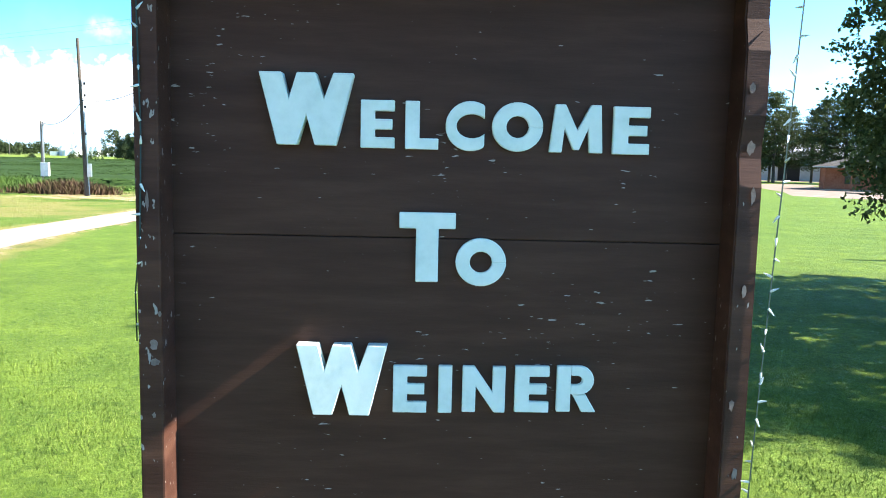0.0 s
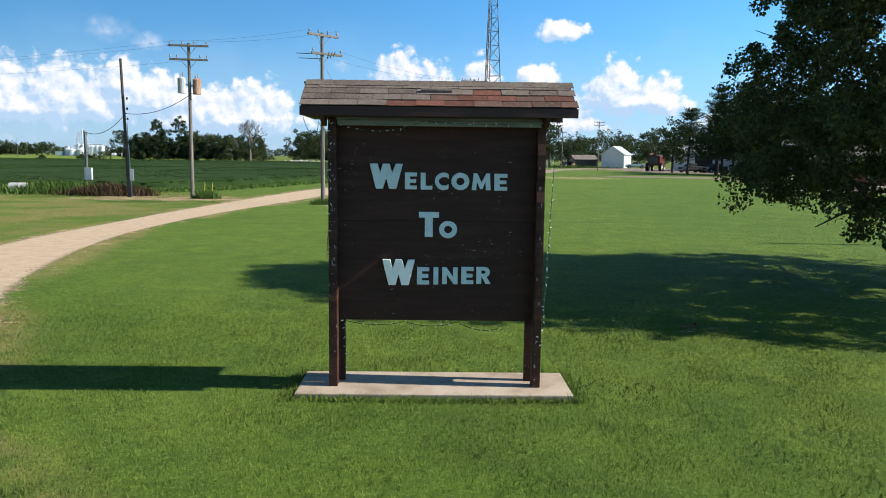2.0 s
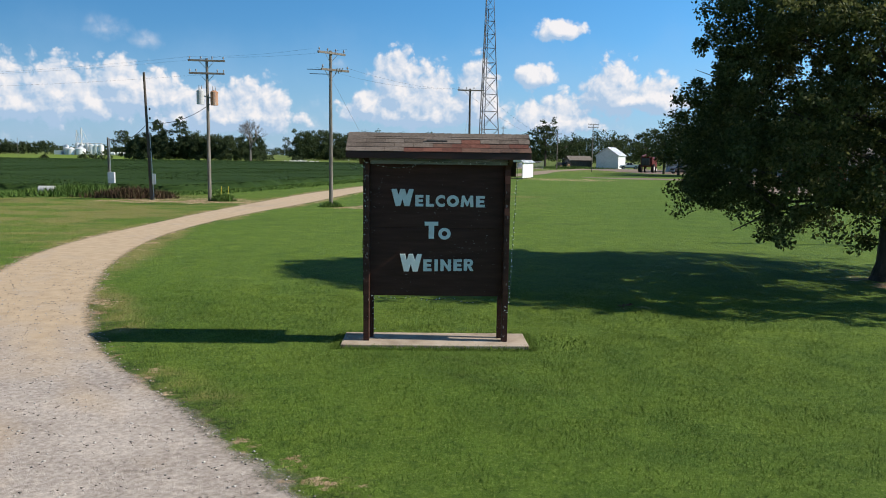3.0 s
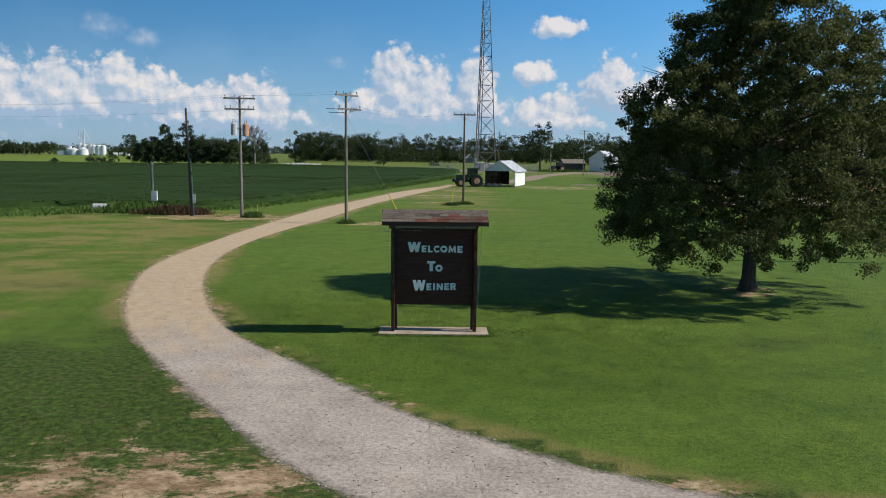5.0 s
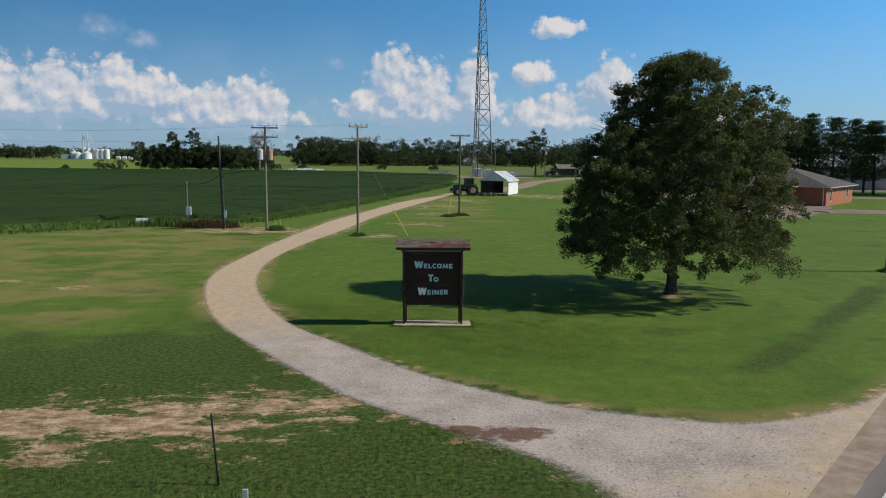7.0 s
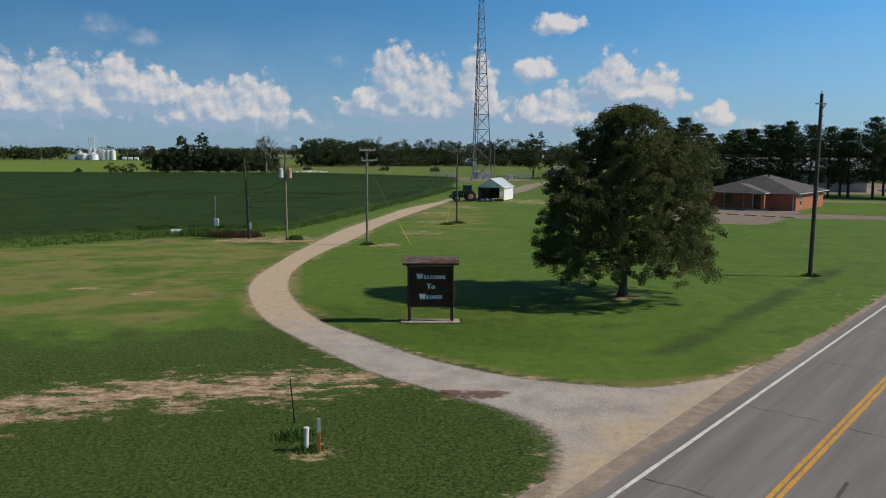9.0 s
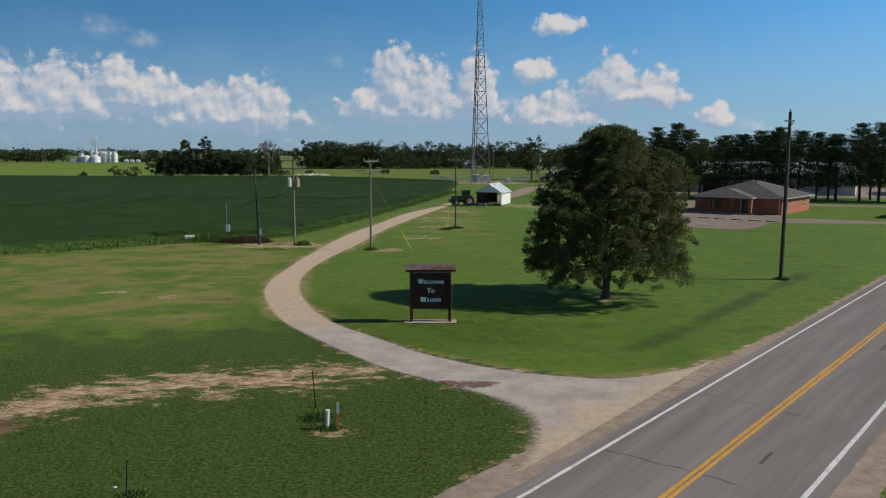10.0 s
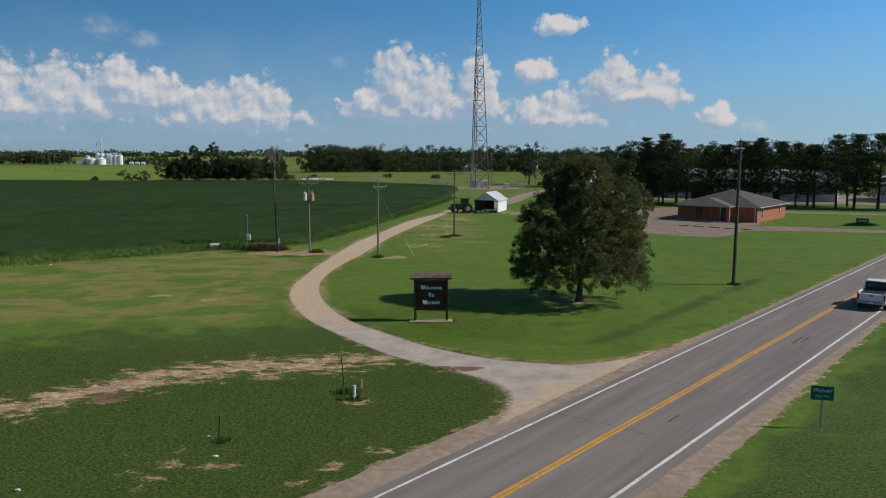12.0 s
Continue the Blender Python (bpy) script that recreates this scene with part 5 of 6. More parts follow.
def round_meshes(seed, high, wide, mat, low=0.18, per=26, leaf=0.5, clumps=90):
    r = np.random.default_rng(seed)
    C = []
    while len(C) < clumps:
        d = r.normal(0, 1, 3)
        d /= np.linalg.norm(d)
        q = r.uniform() ** 0.4 * (1 + 0.3 * lump((d[0] * 2, d[1] * 2, d[2] * 2 + seed)))
        C.append((d[0] * q * wide / 2, d[1] * q * wide / 2, high * (0.5 + low / 2) + d[2] * q * high * (0.5 - low / 2)))
    V, F = leaf_cloud(np.array(C), r.uniform(0.6, 1.1, clumps) * wide / 9, per, leaf, seed + 1, 0.0, 0.7)
    bm = bmesh.new()
    limb(bm, [(0, 0, -0.1), (0, 0, high * 0.3), (0, 0, high * 0.8)], [0.3, 0.22, 0.05], 8)
    for i in range(9):
        a = i * 2.4
        limb(bm, [(0, 0, high * (0.2 + 0.05 * i)), (math.cos(a) * wide * 0.33, math.sin(a) * wide * 0.33, high * (0.36 + 0.055 * i))], [0.1, 0.03], 5)
    return arrays("crown", V, F, mat), mesh_of("trunk", bm, M["bark"])


def plant(name, meshes, m, label, group):
    ob = thing(name, m, label, "tree", group)
    for n, me in zip(("crown", "trunk"), meshes):
        k = new(n, me)
        k.parent = ob
    return ob


oak()
PINES = [pine_meshes(s, 14.5) for s in (31, 37, 43, 49)]
rnd = random.Random(12)
ROW = [(49.5, 140, 0.9), (50.6, 128, 1.0), (52.8, 131, 0.9), (54.6, 126, 1.05), (57.1, 124, 0.98), (60.5, 127, 0.95), (63.6, 120.5, 1.0), (67, 120.4, 0.96),
       (70.6, 118.6, 1.04), (73.7, 116.9, 0.98), (77, 115.2, 1.0), (80.1, 113.5, 0.9), (83.3, 111.8, 0.95), (87.3, 110.2, 1.12), (91.3, 110.3, 1.1), (95.6, 108.7, 1.1), (100.5, 106.5, 1.05), (106, 104.5, 1.08), (56, 134, 0.95), (65.5, 128, 0.9), (75.5, 124, 0.92), (85.5, 119, 0.95), (93.5, 117, 1.0)]
for i, (x, y, s) in enumerate(ROW):
    plant("pine_tree", PINES[i % 4], pose(x, y, 0, 0, 0, rnd.uniform(0, 360)) @ Matrix.Diagonal((s * rnd.uniform(1.0, 1.4), s * rnd.uniform(1.0, 1.4), s * rnd.uniform(0.9, 1.06), 1)), "tall dark green pine in a row behind the brick house", "row of pines")
ROUND = [round_meshes(s, 11, 8.5, M["woods"]) for s in (51, 57)]
for x, y, s in ((49, 148, 0.95), (54.5, 138, 1.0), (59.5, 131, 0.9), (37, 235, 1.35), (48, 262, 1.0), (66, 262, 1.1), (76, 258, 1.0), (58, 300, 1.2)):
    plant("broadleaf_tree", ROUND[int(x) % 2], pose(x, y, 0, 0, 0, rnd.uniform(0, 360)) @ Matrix.Scale(s, 4), "rounded dark green broadleaf tree standing on grass", "trees beyond the lawn")


def woods(name, spots, label, leaf=1.1, clumps=26, per=15, seed=0):
    """A stand of far trees as one mass of foliage. spots: x, y, height, width."""
    r = np.random.default_rng(seed)
    Vs, Fs, k = [], [], 0
    for x, y, h, w in spots:
        C = []
        for _ in range(clumps):
            d = r.normal(0, 1, 3)
            d /= np.linalg.norm(d)
            q = r.uniform(0.35, 1.0) ** 0.5
            if d[2] < 0:
                d[:2] /= max(0.35, math.hypot(d[0], d[1]))
            C.append((x + d[0] * q * w / 2, y + d[1] * q * w / 2, h * 0.5 + d[2] * q * h * 0.44))
        V, F = leaf_cloud(np.array(C), r.uniform(0.10, 0.19, clumps) * w, per, leaf, int(r.integers(1e6)), 0, 0.8)
        V[:, 2] = np.maximum(V[:, 2], 0.0)
        Vs.append(V)
        Fs.append(F + k)
        k += len(V)
    return tagged(new(name, arrays(name, np.vstack(Vs), np.vstack(Fs), M["woods"])), label, "woodland", kind="stuff")


def stand(x0, y0, x1, y1, n, h, w, deep, seed, vary=0.25):
    r = np.random.default_rng(seed)
    t = (np.arange(n) + r.uniform(0, 1, n)) / n
    return [(x0 + (x1 - x0) * a + r.normal(0, 1), y0 + (y1 - y0) * a + r.uniform(0, deep), h * r.uniform(1 - vary, 1 + vary), w * r.uniform(0.8, 1.25)) for a in t]


left = stand(-112, 268, -64, 268, 28, 9.5, 7, 12, 1) + [(-111, 266, 12.5, 6), (-107, 268, 9, 7), (-103, 266, 11.0, 7), (-98, 266, 17.0, 5), (-96, 268, 13, 7), (-90.5, 267, 17.0, 6), (-87, 270, 12, 8), (-83, 268, 10, 8), (-78, 268, 10.5, 8), (-74, 268, 9, 8)]
woods("left_wood", left, "dark green clump of mixed trees beyond the soybeans", 0.42, 40, 68, 1)
woods("back_wood", stand(-76, 415, 66, 440, 46, 15.5, 12, 26, 3, 0.2) + stand(-76, 412, -28, 418, 14, 17, 14, 10, 5, 0.1) + stand(-76, 414, 66, 438, 30, 7, 12, 6, 6, 0.2) + stand(66, 430, 150, 330, 22, 16, 13, 20, 7), "long dark woodland edge behind the meadow", 0.62, 30, 52, 3)
woods("town_wood", stand(95, 235, 260, 170, 30, 16, 13, 30, 9, 0.15) + stand(60, 300, 140, 240, 14, 14, 12, 20, 15), "dark trees behind the metal buildings", 0.5, 30, 56, 9)
woods("far_left_wood", stand(-460, 700, -352, 690, 30, 12, 14, 20, 11, 0.15) + stand(-296, 700, -268, 700, 5, 8, 12, 10, 12) + stand(-760, 720, -470, 700, 40, 12, 16, 20, 13, 0.15), "far line of dark trees across the fields", 1.6, 22, 12, 11)
woods("horizon_wood", stand(-1900, 1900, 1900, 1900, 270, 15, 34, 60, 14, 0.3), "distant wooded horizon", 4.0, 14, 10, 14)
woods("field_scrub", [(-128, 275, 3.2, 5), (-132, 300, 3.5, 6), (-152, 330, 3, 6), (-118, 262, 2.4, 4), (-140, 268, 1.6, 3), (-170, 430, 4, 7), (-58, 262, 3.0, 6), (-52, 290, 2.2, 4), (-20, 300, 2.5, 4), (2, 300, 2, 4)], "scattered low scrub at the field edge", 0.6, 18, 14, 17)


def bare_tree():
    tree = thing("dead_tree", pose(-64.5, 264, 0), "sparse grey half-dead tree above the scrub", "tree")
    r = random.Random(9)
    bm = bmesh.new()

    def grow(p, d, length, rad, depth):
        q = p + d * length
        rod(bm, p, q, rad, rad * 0.65, 5)
        if depth:
            for _ in range(3):
                e = (d + Vector((r.uniform(-0.9, 0.9), r.uniform(-0.9, 0.9), r.uniform(-0.1, 0.35)))).normalized()
                grow(q, e, length * r.uniform(0.6, 0.8), rad * 0.6, depth - 1)

    grow(Vector((0, 0, 0)), Vector((0, 0, 1)), 4.6, 0.5, 6)
    part("trunk", bm, M["pole"], tree)


bare_tree()


# ---- utility poles and cables ----
def insulator(parent, p, up=1):
    bm = bmesh.new()
    rod(bm, p, (p[0], p[1], p[2] + up * 0.14), 0.02, 0.02, 6)
    rod(bm, (p[0], p[1], p[2] + up * 0.08), (p[0], p[1], p[2] + up * 0.2), 0.055, 0.035, 8)
    part("insulator", bm, M["porcelain"], parent)


def crossarm(parent, z, turn, length, pins=(-0.9, -0.3, 0.3, 0.9), shift=0.0, braces=True):
    c, s = math.cos(radians(turn)), math.sin(radians(turn))
    bm = box(bmesh.new(), -length / 2 + shift, -0.16, -0.06, length / 2 + shift, -0.06, 0.06, bevel=0.01)
    arm = part("crossarm", bm, M["pole"], parent)
    arm.matrix_basis = pose(0, 0, z, 0, 0, turn)
    for k in pins:
        x = k * length / 2 + shift
        insulator(parent, (x * c + 0.11 * s, x * s - 0.11 * c, z + 0.06))
    if braces:
        for k in (-1, 1):
            part("brace", R((0.0, 0.0, z - 0.55), (k * 0.45 * c + 0.1 * s, k * 0.45 * s - 0.1 * c, z - 0.05), 0.015, n=5), M["steel"], parent)


def pole(x, y, h, mat, label, r0=0.125, r1=0.08, lean=(0, 0)):
    ob = thing("utility_pole", pose(x, y, 0), label, "utility pole", "utility poles")
    bm = bmesh.new()
    limb(bm, [(0, 0, -0.3), (lean[0] * 0.5, lean[1] * 0.5, h / 2), (lean[0], lean[1], h)], [r0, (r0 + r1) / 2, r1], 10)
    part("shaft", bm, M[mat], ob)
    return ob


def transformer(parent, x, y, z, mat, label):
    bm = rod(bmesh.new(), (x, y, z), (x, y, z + 0.85), 0.24, 0.24, 16)
    rod(bm, (x, y, z + 0.85), (x, y, z + 0.95), 0.24, 0.10, 16)
    can = part("transformer", bm, M[mat], parent, label)
    for dx in (-0.08, 0.08):
        part("bushing", R((x + dx, y, z + 0.9), (x + dx, y, z + 1.2), 0.035, 0.02, 8), M["porcelain"], can)
    part("hanger", R((x, y, z + 0.5), (0, 0, z + 0.5), 0.05, n=6), M["steel"], can)


p1 = pole(-18.4, 38.0, 8.2, "dark_pole", "bare leaning dark wooden pole with a meter cable", 0.105, 0.075, (-0.24, 0))
for z in (3.2, 4.6, 5.2, 5.8):
    part("clamp", B(0.05, -0.13, z, 0.13, -0.05, z + 0.14), M["cable"], p1)
part("meter_box", B(0.12, -0.16, 1.0, 0.34, -0.02, 1.7, bevel=0.02), M["box"], p1, "small light grey meter box")
part("conduit", R((0.2, -0.1, 0), (0.05, -0.1, 4.4), 0.03, n=6), M["steel"], p1)
p0 = pole(-23.2, 43.0, 4.1, "pole", "short grey service post with a meter box", 0.065, 0.055)
part("conduit", R((0.14, -0.06, 0.8), (0.14, -0.06, 4.0), 0.035, n=6), M["steel"], p0)
part("meter_box", B(0.02, -0.3, 0.85, 0.5, -0.09, 1.65, bevel=0.02), M["box"], p0, "light grey electrical enclosure")
part("weatherhead", R((0.14, -0.06, 4.0), (0.22, -0.12, 3.85), 0.06, n=8), M["steel"], p0)
p2 = pole(-14.5, 37.7, 9.1, "pole", "grey wooden pole with two transformers and double crossarms")
crossarm(p2, 8.95, 8, 2.3)
crossarm(p2, 8.15, 8, 2.2, (-0.95, -0.6, 0.6, 0.95))
transformer(p2, -0.42, -0.12, 6.2, "can", "light grey pole transformer")
transformer(p2, 0.40, 0.1, 6.15, "rust", "rust-streaked pole transformer")
p3 = pole(-6.0, 33.1, 9.1, "pole", "grey wooden pole with offset crossarms")
crossarm(p3, 8.95, 46, 2.0)
crossarm(p3, 8.0, 40, 1.9, (-0.9, 0.9), 0.25)
for k, z in ((-1.2, 7.75), (-1.35, 8.0)):
    part("switch_arm", R((0, 0, z), (k, -0.1, z + 0.02), 0.02, n=5), M["dark_trim"], p3)
for k in range(3):
    part("cutout", R((0.3 + 0.16 * k, -0.15, 7.75 + 0.05 * k), (0.42 + 0.16 * k, -0.2, 8.1), 0.03, n=6), M["porcelain"], p3)
p4 = pole(3.3, 55.5, 9.0, "dark_pole", "dark wooden pole with one crossarm")
crossarm(p4, 8.85, 5, 2.2)
p5 = pole(27.36, 14.7, 12.95, "dark_pole", "tall dark wooden pole beside the highway", 0.17, 0.11)
arm = part("lamp_bracket", B(-0.42, -0.1, 12.2, 0.34, 0.02, 12.32, bevel=0.01), M["box"], p5, "short pale crossarm")
part("brace", R((0, -0.05, 11.75), (0.28, -0.06, 12.2), 0.025, n=5), M["steel"], p5)
insulator(p5, (0, 0, 12.95))
for z in (11.9, 11.3):
    insulator(p5, (0.12, -0.05, z))
p6 = pole(38.0, 168.0, 11.2, "pole", "grey wooden pole with two crossarms")
crossarm(p6, 11.0, 10, 2.6)
crossarm(p6, 10.3, 10, 2.6)
p7 = pole(33.0, 188.0, 9.5, "pole", "grey wooden pole beside the gravel track")
crossarm(p7, 9.3, 10, 2.2)
part("transformer", R((0.35, 0, 7.0), (0.35, 0, 7.9), 0.22, n=10), M["can"], p7)
p8 = pole(21.0, 212.0, 12.0, "pole", "grey wooden pole beside the tower compound")
crossarm(p8, 11.5, 30, 1.8)


def cable(pts, sag, label="thin black overhead cable between poles", r=0.012):
    ob = thing("overhead_cable", Matrix(), label, "cable", "overhead cables")
    wire("strand", pts, r, M["cable"], ob, sag, 16)


for k in (-0.95, 0.95):
    cable([(-14.5 + k, 37.6 + 0.1 * k, 9.2), (-6.0 + k, 33.0 + 0.1 * k, 9.2)], 0.15, r=0.005)
    cable([(-14.5 + k, 37.6, 9.2), (-64 + k, 62, 10.0)], 0.7, r=0.005)
for k in (-0.85, 0.85):
    cable([(-6.0 + k, 33.0, 8.15), (3.3 + k, 55.4, 9.05)], 0.5, r=0.005)
    cable([(3.3 + k, 55.4, 9.05), (33.0 + k, 188.0, 9.5)], 2.0, r=0.010)
cable([(-14.3, 37.5, 6.2), (-18.5, 37.9, 5.0)], 0.45, r=0.02)
cable([(-18.5, 37.9, 4.9), (-23.1, 42.9, 4.0)], 0.5, r=0.02)
cable([(-14.5, 37.7, 8.1), (-64, 58, 8.6)], 0.6, r=0.005)


def guy(top, foot, label):
    ob = thing("guy_wire", Matrix(), label, "guy wire", "guy wires")
    top, foot = Vector(top), Vector(foot)
    wire("strand", [top, foot], 0.008, M["steel"], ob, 0, 2)
    part("guard", R(foot, foot + (top - foot).normalized() * 2.3, 0.035, n=8), M["yellow"], ob, "yellow plastic guard")


guy((-6.0, 33.1, 7.6), (-1.9, 33.6, 0), "steel guy wire with a yellow guard on the lawn")
guy((3.3, 55.5, 7.6), (2.0, 53.6, 0), "steel guy wire with a yellow guard on the lawn")
for x, y in ((-13.7, 37.4), (-13.3, 37.6)):
    tagged(part("marker_stake", R((x, y, 0), (x + 0.05, y, 0.95), 0.016, n=8), M["yellow"]), "yellow plastic stake beside a utility pole", "stake", "yellow stakes")


# ---- lattice tower and its compound ----
def tower(x, y, turn):
    ob = thing("lattice_tower", pose(x, y, 0, 0, 0, turn), "tall three-legged grey lattice radio tower", "tower")

    def corner(i, z):
        w = max(0.8, 6.8 - 0.095 * z)
        a = radians(90 + 120 * i)
        return Vector((w / math.sqrt(3) * math.cos(a), w / math.sqrt(3) * math.sin(a), z))

    levels = [0]
    while levels[-1] < 88:
        levels.append(levels[-1] + max(1.6, 5.6 - levels[-1] * 0.055))
    for i in range(3):
        bm = bmesh.new()
        for a, b in zip(levels, levels[1:]):
            rod(bm, corner(i, a), corner(i, b), 0.13 if a < 40 else 0.09, n=6)
        part("leg", bm, M["tower"], ob)
        bm = bmesh.new()
        for a, b in zip(levels, levels[1:]):
            p, q, r, s = corner(i, a), corner((i + 1) % 3, a), corner(i, b), corner((i + 1) % 3, b)
            for u, v in ((p, s), (q, r), (r, s)):
                rod(bm, u, v, 0.062 if a < 40 else 0.045, n=4)
        part("bracing", bm, M["tower"], ob)
    part("feeder_cable", R(corner(0, 0) * 0.5, corner(0, 88) * 0.5, 0.1, n=6), M["cable"], ob)
    for i in range(3):
        p = corner(i, 0)
        part("footing", R((p.x, p.y, -0.2), (p.x, p.y, 0.4), 0.6, n=14), M["concrete"], ob)


tower(15.7, 206, 20)
flat("gravel_pad", [(8, 199), (24, 197), (32, 205), (28, 217), (10, 219), (4, 209)], 0.014, M["shoulder"], "gravel pad inside the tower fence", "gravel pad")


def chain_fence(x0, y0, x1, y1):
    ob = thing("wire_fence", pose(x0, y0, 0, 0, 0, math.degrees(math.atan2(y1 - y0, x1 - x0))), "grey chain-link fence round the tower compound", "fence", "compound fence")
    L_ = math.hypot(x1 - x0, y1 - y0)
    n = int(L_ / 2.6)
    for i in range(n + 1):
        part("fence_post", R((L_ * i / n, 0, 0), (L_ * i / n, 0, 2.1), 0.04, n=6), M["steel"], ob)
    part("top_rail", R((0, 0, 2.05), (L_, 0, 2.05), 0.025, n=5), M["steel"], ob)
    bm = bmesh.new()
    m_ = int(L_ / 0.22)
    for i in range(m_):
        x = L_ * i / m_
        for d in (0.95, -0.95):
            a, b = x, min(max(x + d, 0), L_)
            rod(bm, (a, 0.01, 0.08), (b, 0.01, 2.0), 0.006, n=3)
    part("mesh_panel", bm, M["steel"], ob)


for a, b in (((0, 213), (9, 198)), ((9, 198), (24, 196)), ((24, 196), (32, 205)), ((0, 213), (9, 221)), ((32, 205), (28, 219))):
    chain_fence(*a, *b)


def cabinet(x, y, w, d, h, label):
    ob = thing("equipment_cabinet", pose(x, y, 0, 0, 0, 12), label, "equipment cabinet", "tower equipment")
    part("plinth", B(-w / 2 - 0.1, -d / 2 - 0.1, 0, w / 2 + 0.1, d / 2 + 0.1, 0.25), M["concrete"], ob)
    part("housing", B(-w / 2, -d / 2, 0.25, w / 2, d / 2, h, bevel=0.03), M["box"], ob)
    part("door", B(-w / 2 + 0.1, -d / 2 - 0.03, 0.4, w / 2 - 0.1, -d / 2 - 0.003, h - 0.15, bevel=0.01), M["steel"], ob)


cabinet(15.0, 209, 2.6, 2.0, 2.6, "grey equipment cabinet under the tower")
cabinet(18.4, 209.5, 2.2, 2.0, 2.4, "grey equipment cabinet under the tower")
cabinet(25.5, 206, 1.6, 1.2, 1.6, "small pale equipment cabinet beside the fence")
cabinet(5.6, 210, 0.6, 0.6, 1.8, "narrow pale equipment cabinet beside the fence")


# ---- open white shed ----
def shed():
    ob = thing("shed", pose(8.7, 99.5, 0, 0, 0, -20), "white open-fronted metal shed with a gabled roof", "shed")
    W, L_, e, a = 4.8, 7.0, 2.45, 4.0
    part("side_wall", B(W - 0.08, 0, 0.12, W, L_, e - 0.02), M["white"], ob, "white sheet-metal side wall")
    part("side_wall", B(0, 0, 0.12, 0.08, L_, e - 0.02), M["interior"], ob)
    part("back_wall", B(0.085, L_ - 0.08, 0.12, W * 0.45, L_, e - 0.02), M["interior"], ob)
    bm = poly(bmesh.new(), [(0, e), (W, e), (W / 2, a)], 0.07)
    part("gable", bm, M["white"], ob, "grey-white sheet-metal gable")
    for x, y in ((0.06, 0.06), (W - 0.06, 0.06), (W * 0.45, 0.06), (0.06, L_ / 2), (W - 0.16, L_ / 2), (W - 0.16, L_ - 0.16)):
        part("post", B(x - 0.06, y + 0.02, 0, x + 0.06, y + 0.14, e - 0.02), M["interior"], ob)
    for s in (-1, 1):
        roof = bmesh.new()
        slope = math.hypot(W / 2, a - e)
        for k in range(24):
            y = -0.35 + (L_ + 0.7) * k / 24
            box(roof, 0, y, 0, slope + 0.3, y + (L_ + 0.7) / 24 - 0.02, 0.03 + 0.02 * (k % 2))
        r_ = part("roof_sheet", roof, M["tin"], ob, "bright white sheet-metal roof slope")
        r_.matrix_basis = pose(W / 2, 0, a + 0.03, 0, math.degrees(math.atan2(a - e, W / 2)), 0) if s > 0 else pose(W / 2, L_, a + 0.03, 0, 0, 180) @ pose(0, 0, 0, 0, math.degrees(math.atan2(a - e, W / 2)), 0)


shed()


# ---- vehicles ----
def wheel(parent, x, y, r, w, name="wheel", rim="box", lugs=0):
    wh = part(name, rod(bmesh.new(), (x, y - w / 2, r), (x, y + w / 2, r), r, n=24), M["tyre"], parent, "black rubber tyre")
    if lugs:
        bm = bmesh.new()
        for i in range(lugs):
            q = Matrix.Translation((x, y, r)) @ Matrix.Rotation(6.283 * i / lugs, 4, "Y")
            bmesh.ops.create_cube(bm, size=1, matrix=q @ Matrix.Translation((r, 0, 0)) @ Matrix.Diagonal((0.09, w * 0.95, 0.07, 1)))
        part("lug", bm, M["tyre"], wh)
    for s in (-1, 1):
        part("rim", R((x, y + s * (w / 2 - 0.02), r), (x, y + s * (w / 2 + 0.015), r), r * 0.58, r * 0.45, 18), M[rim], wh)


def tractor(m, mat, label, rim, group=""):
    ob = thing("tractor", m, label, "tractor", group)
    part("hood", B(-2.7, -0.42, 1.05, -0.7, 0.42, 1.85, bevel=0.1), M[mat], ob)
    part("chassis", B(-2.5, -0.25, 0.7, 1.0, 0.25, 1.1, bevel=0.03), M["dark_trim"], ob)
    part("weights", B(-3.15, -0.4, 0.7, -2.72, 0.4, 1.2, bevel=0.04), M["dark_trim"], ob)
    cab = part("cab", B(-0.65, -0.75, 1.3, 0.75, 0.75, 1.75, bevel=0.05), M[mat], ob)
    part("cab_roof", B(-0.75, -0.82, 2.72, 0.9, 0.82, 2.92, bevel=0.06), M[mat], cab)
    part("window", B(-0.6, -0.7, 1.76, 0.7, 0.7, 2.71), M["glass"], cab, "dark cab glass")
    for x in (-0.63, 0.73):
        for y in (-0.73, 0.73):
            part("pillar", B(x - 0.04, y - 0.04, 1.76, x + 0.04, y + 0.04, 2.71), M[mat], cab)
    for y in (-0.95, 0.95):
        wheel(ob, 0.55, y, 0.92, 0.5, rim=rim, lugs=22)
        part("fender", B(-0.2, y - 0.22, 1.86, 1.3, y + 0.22, 1.93, bevel=0.02), M[mat], ob)
        wheel(ob, -1.95, y * 0.95, 0.62, 0.38, rim=rim, lugs=16)
    part("exhaust", R((-1.4, 0.25, 1.85), (-1.4, 0.25, 2.7), 0.05, n=8), M["dark_trim"], ob)
    return ob


tractor(pose(6.6, 98.4, 0, 0, 0, 6), "tractor_green", "dusty dark green tractor parked beside the shed", "rust")


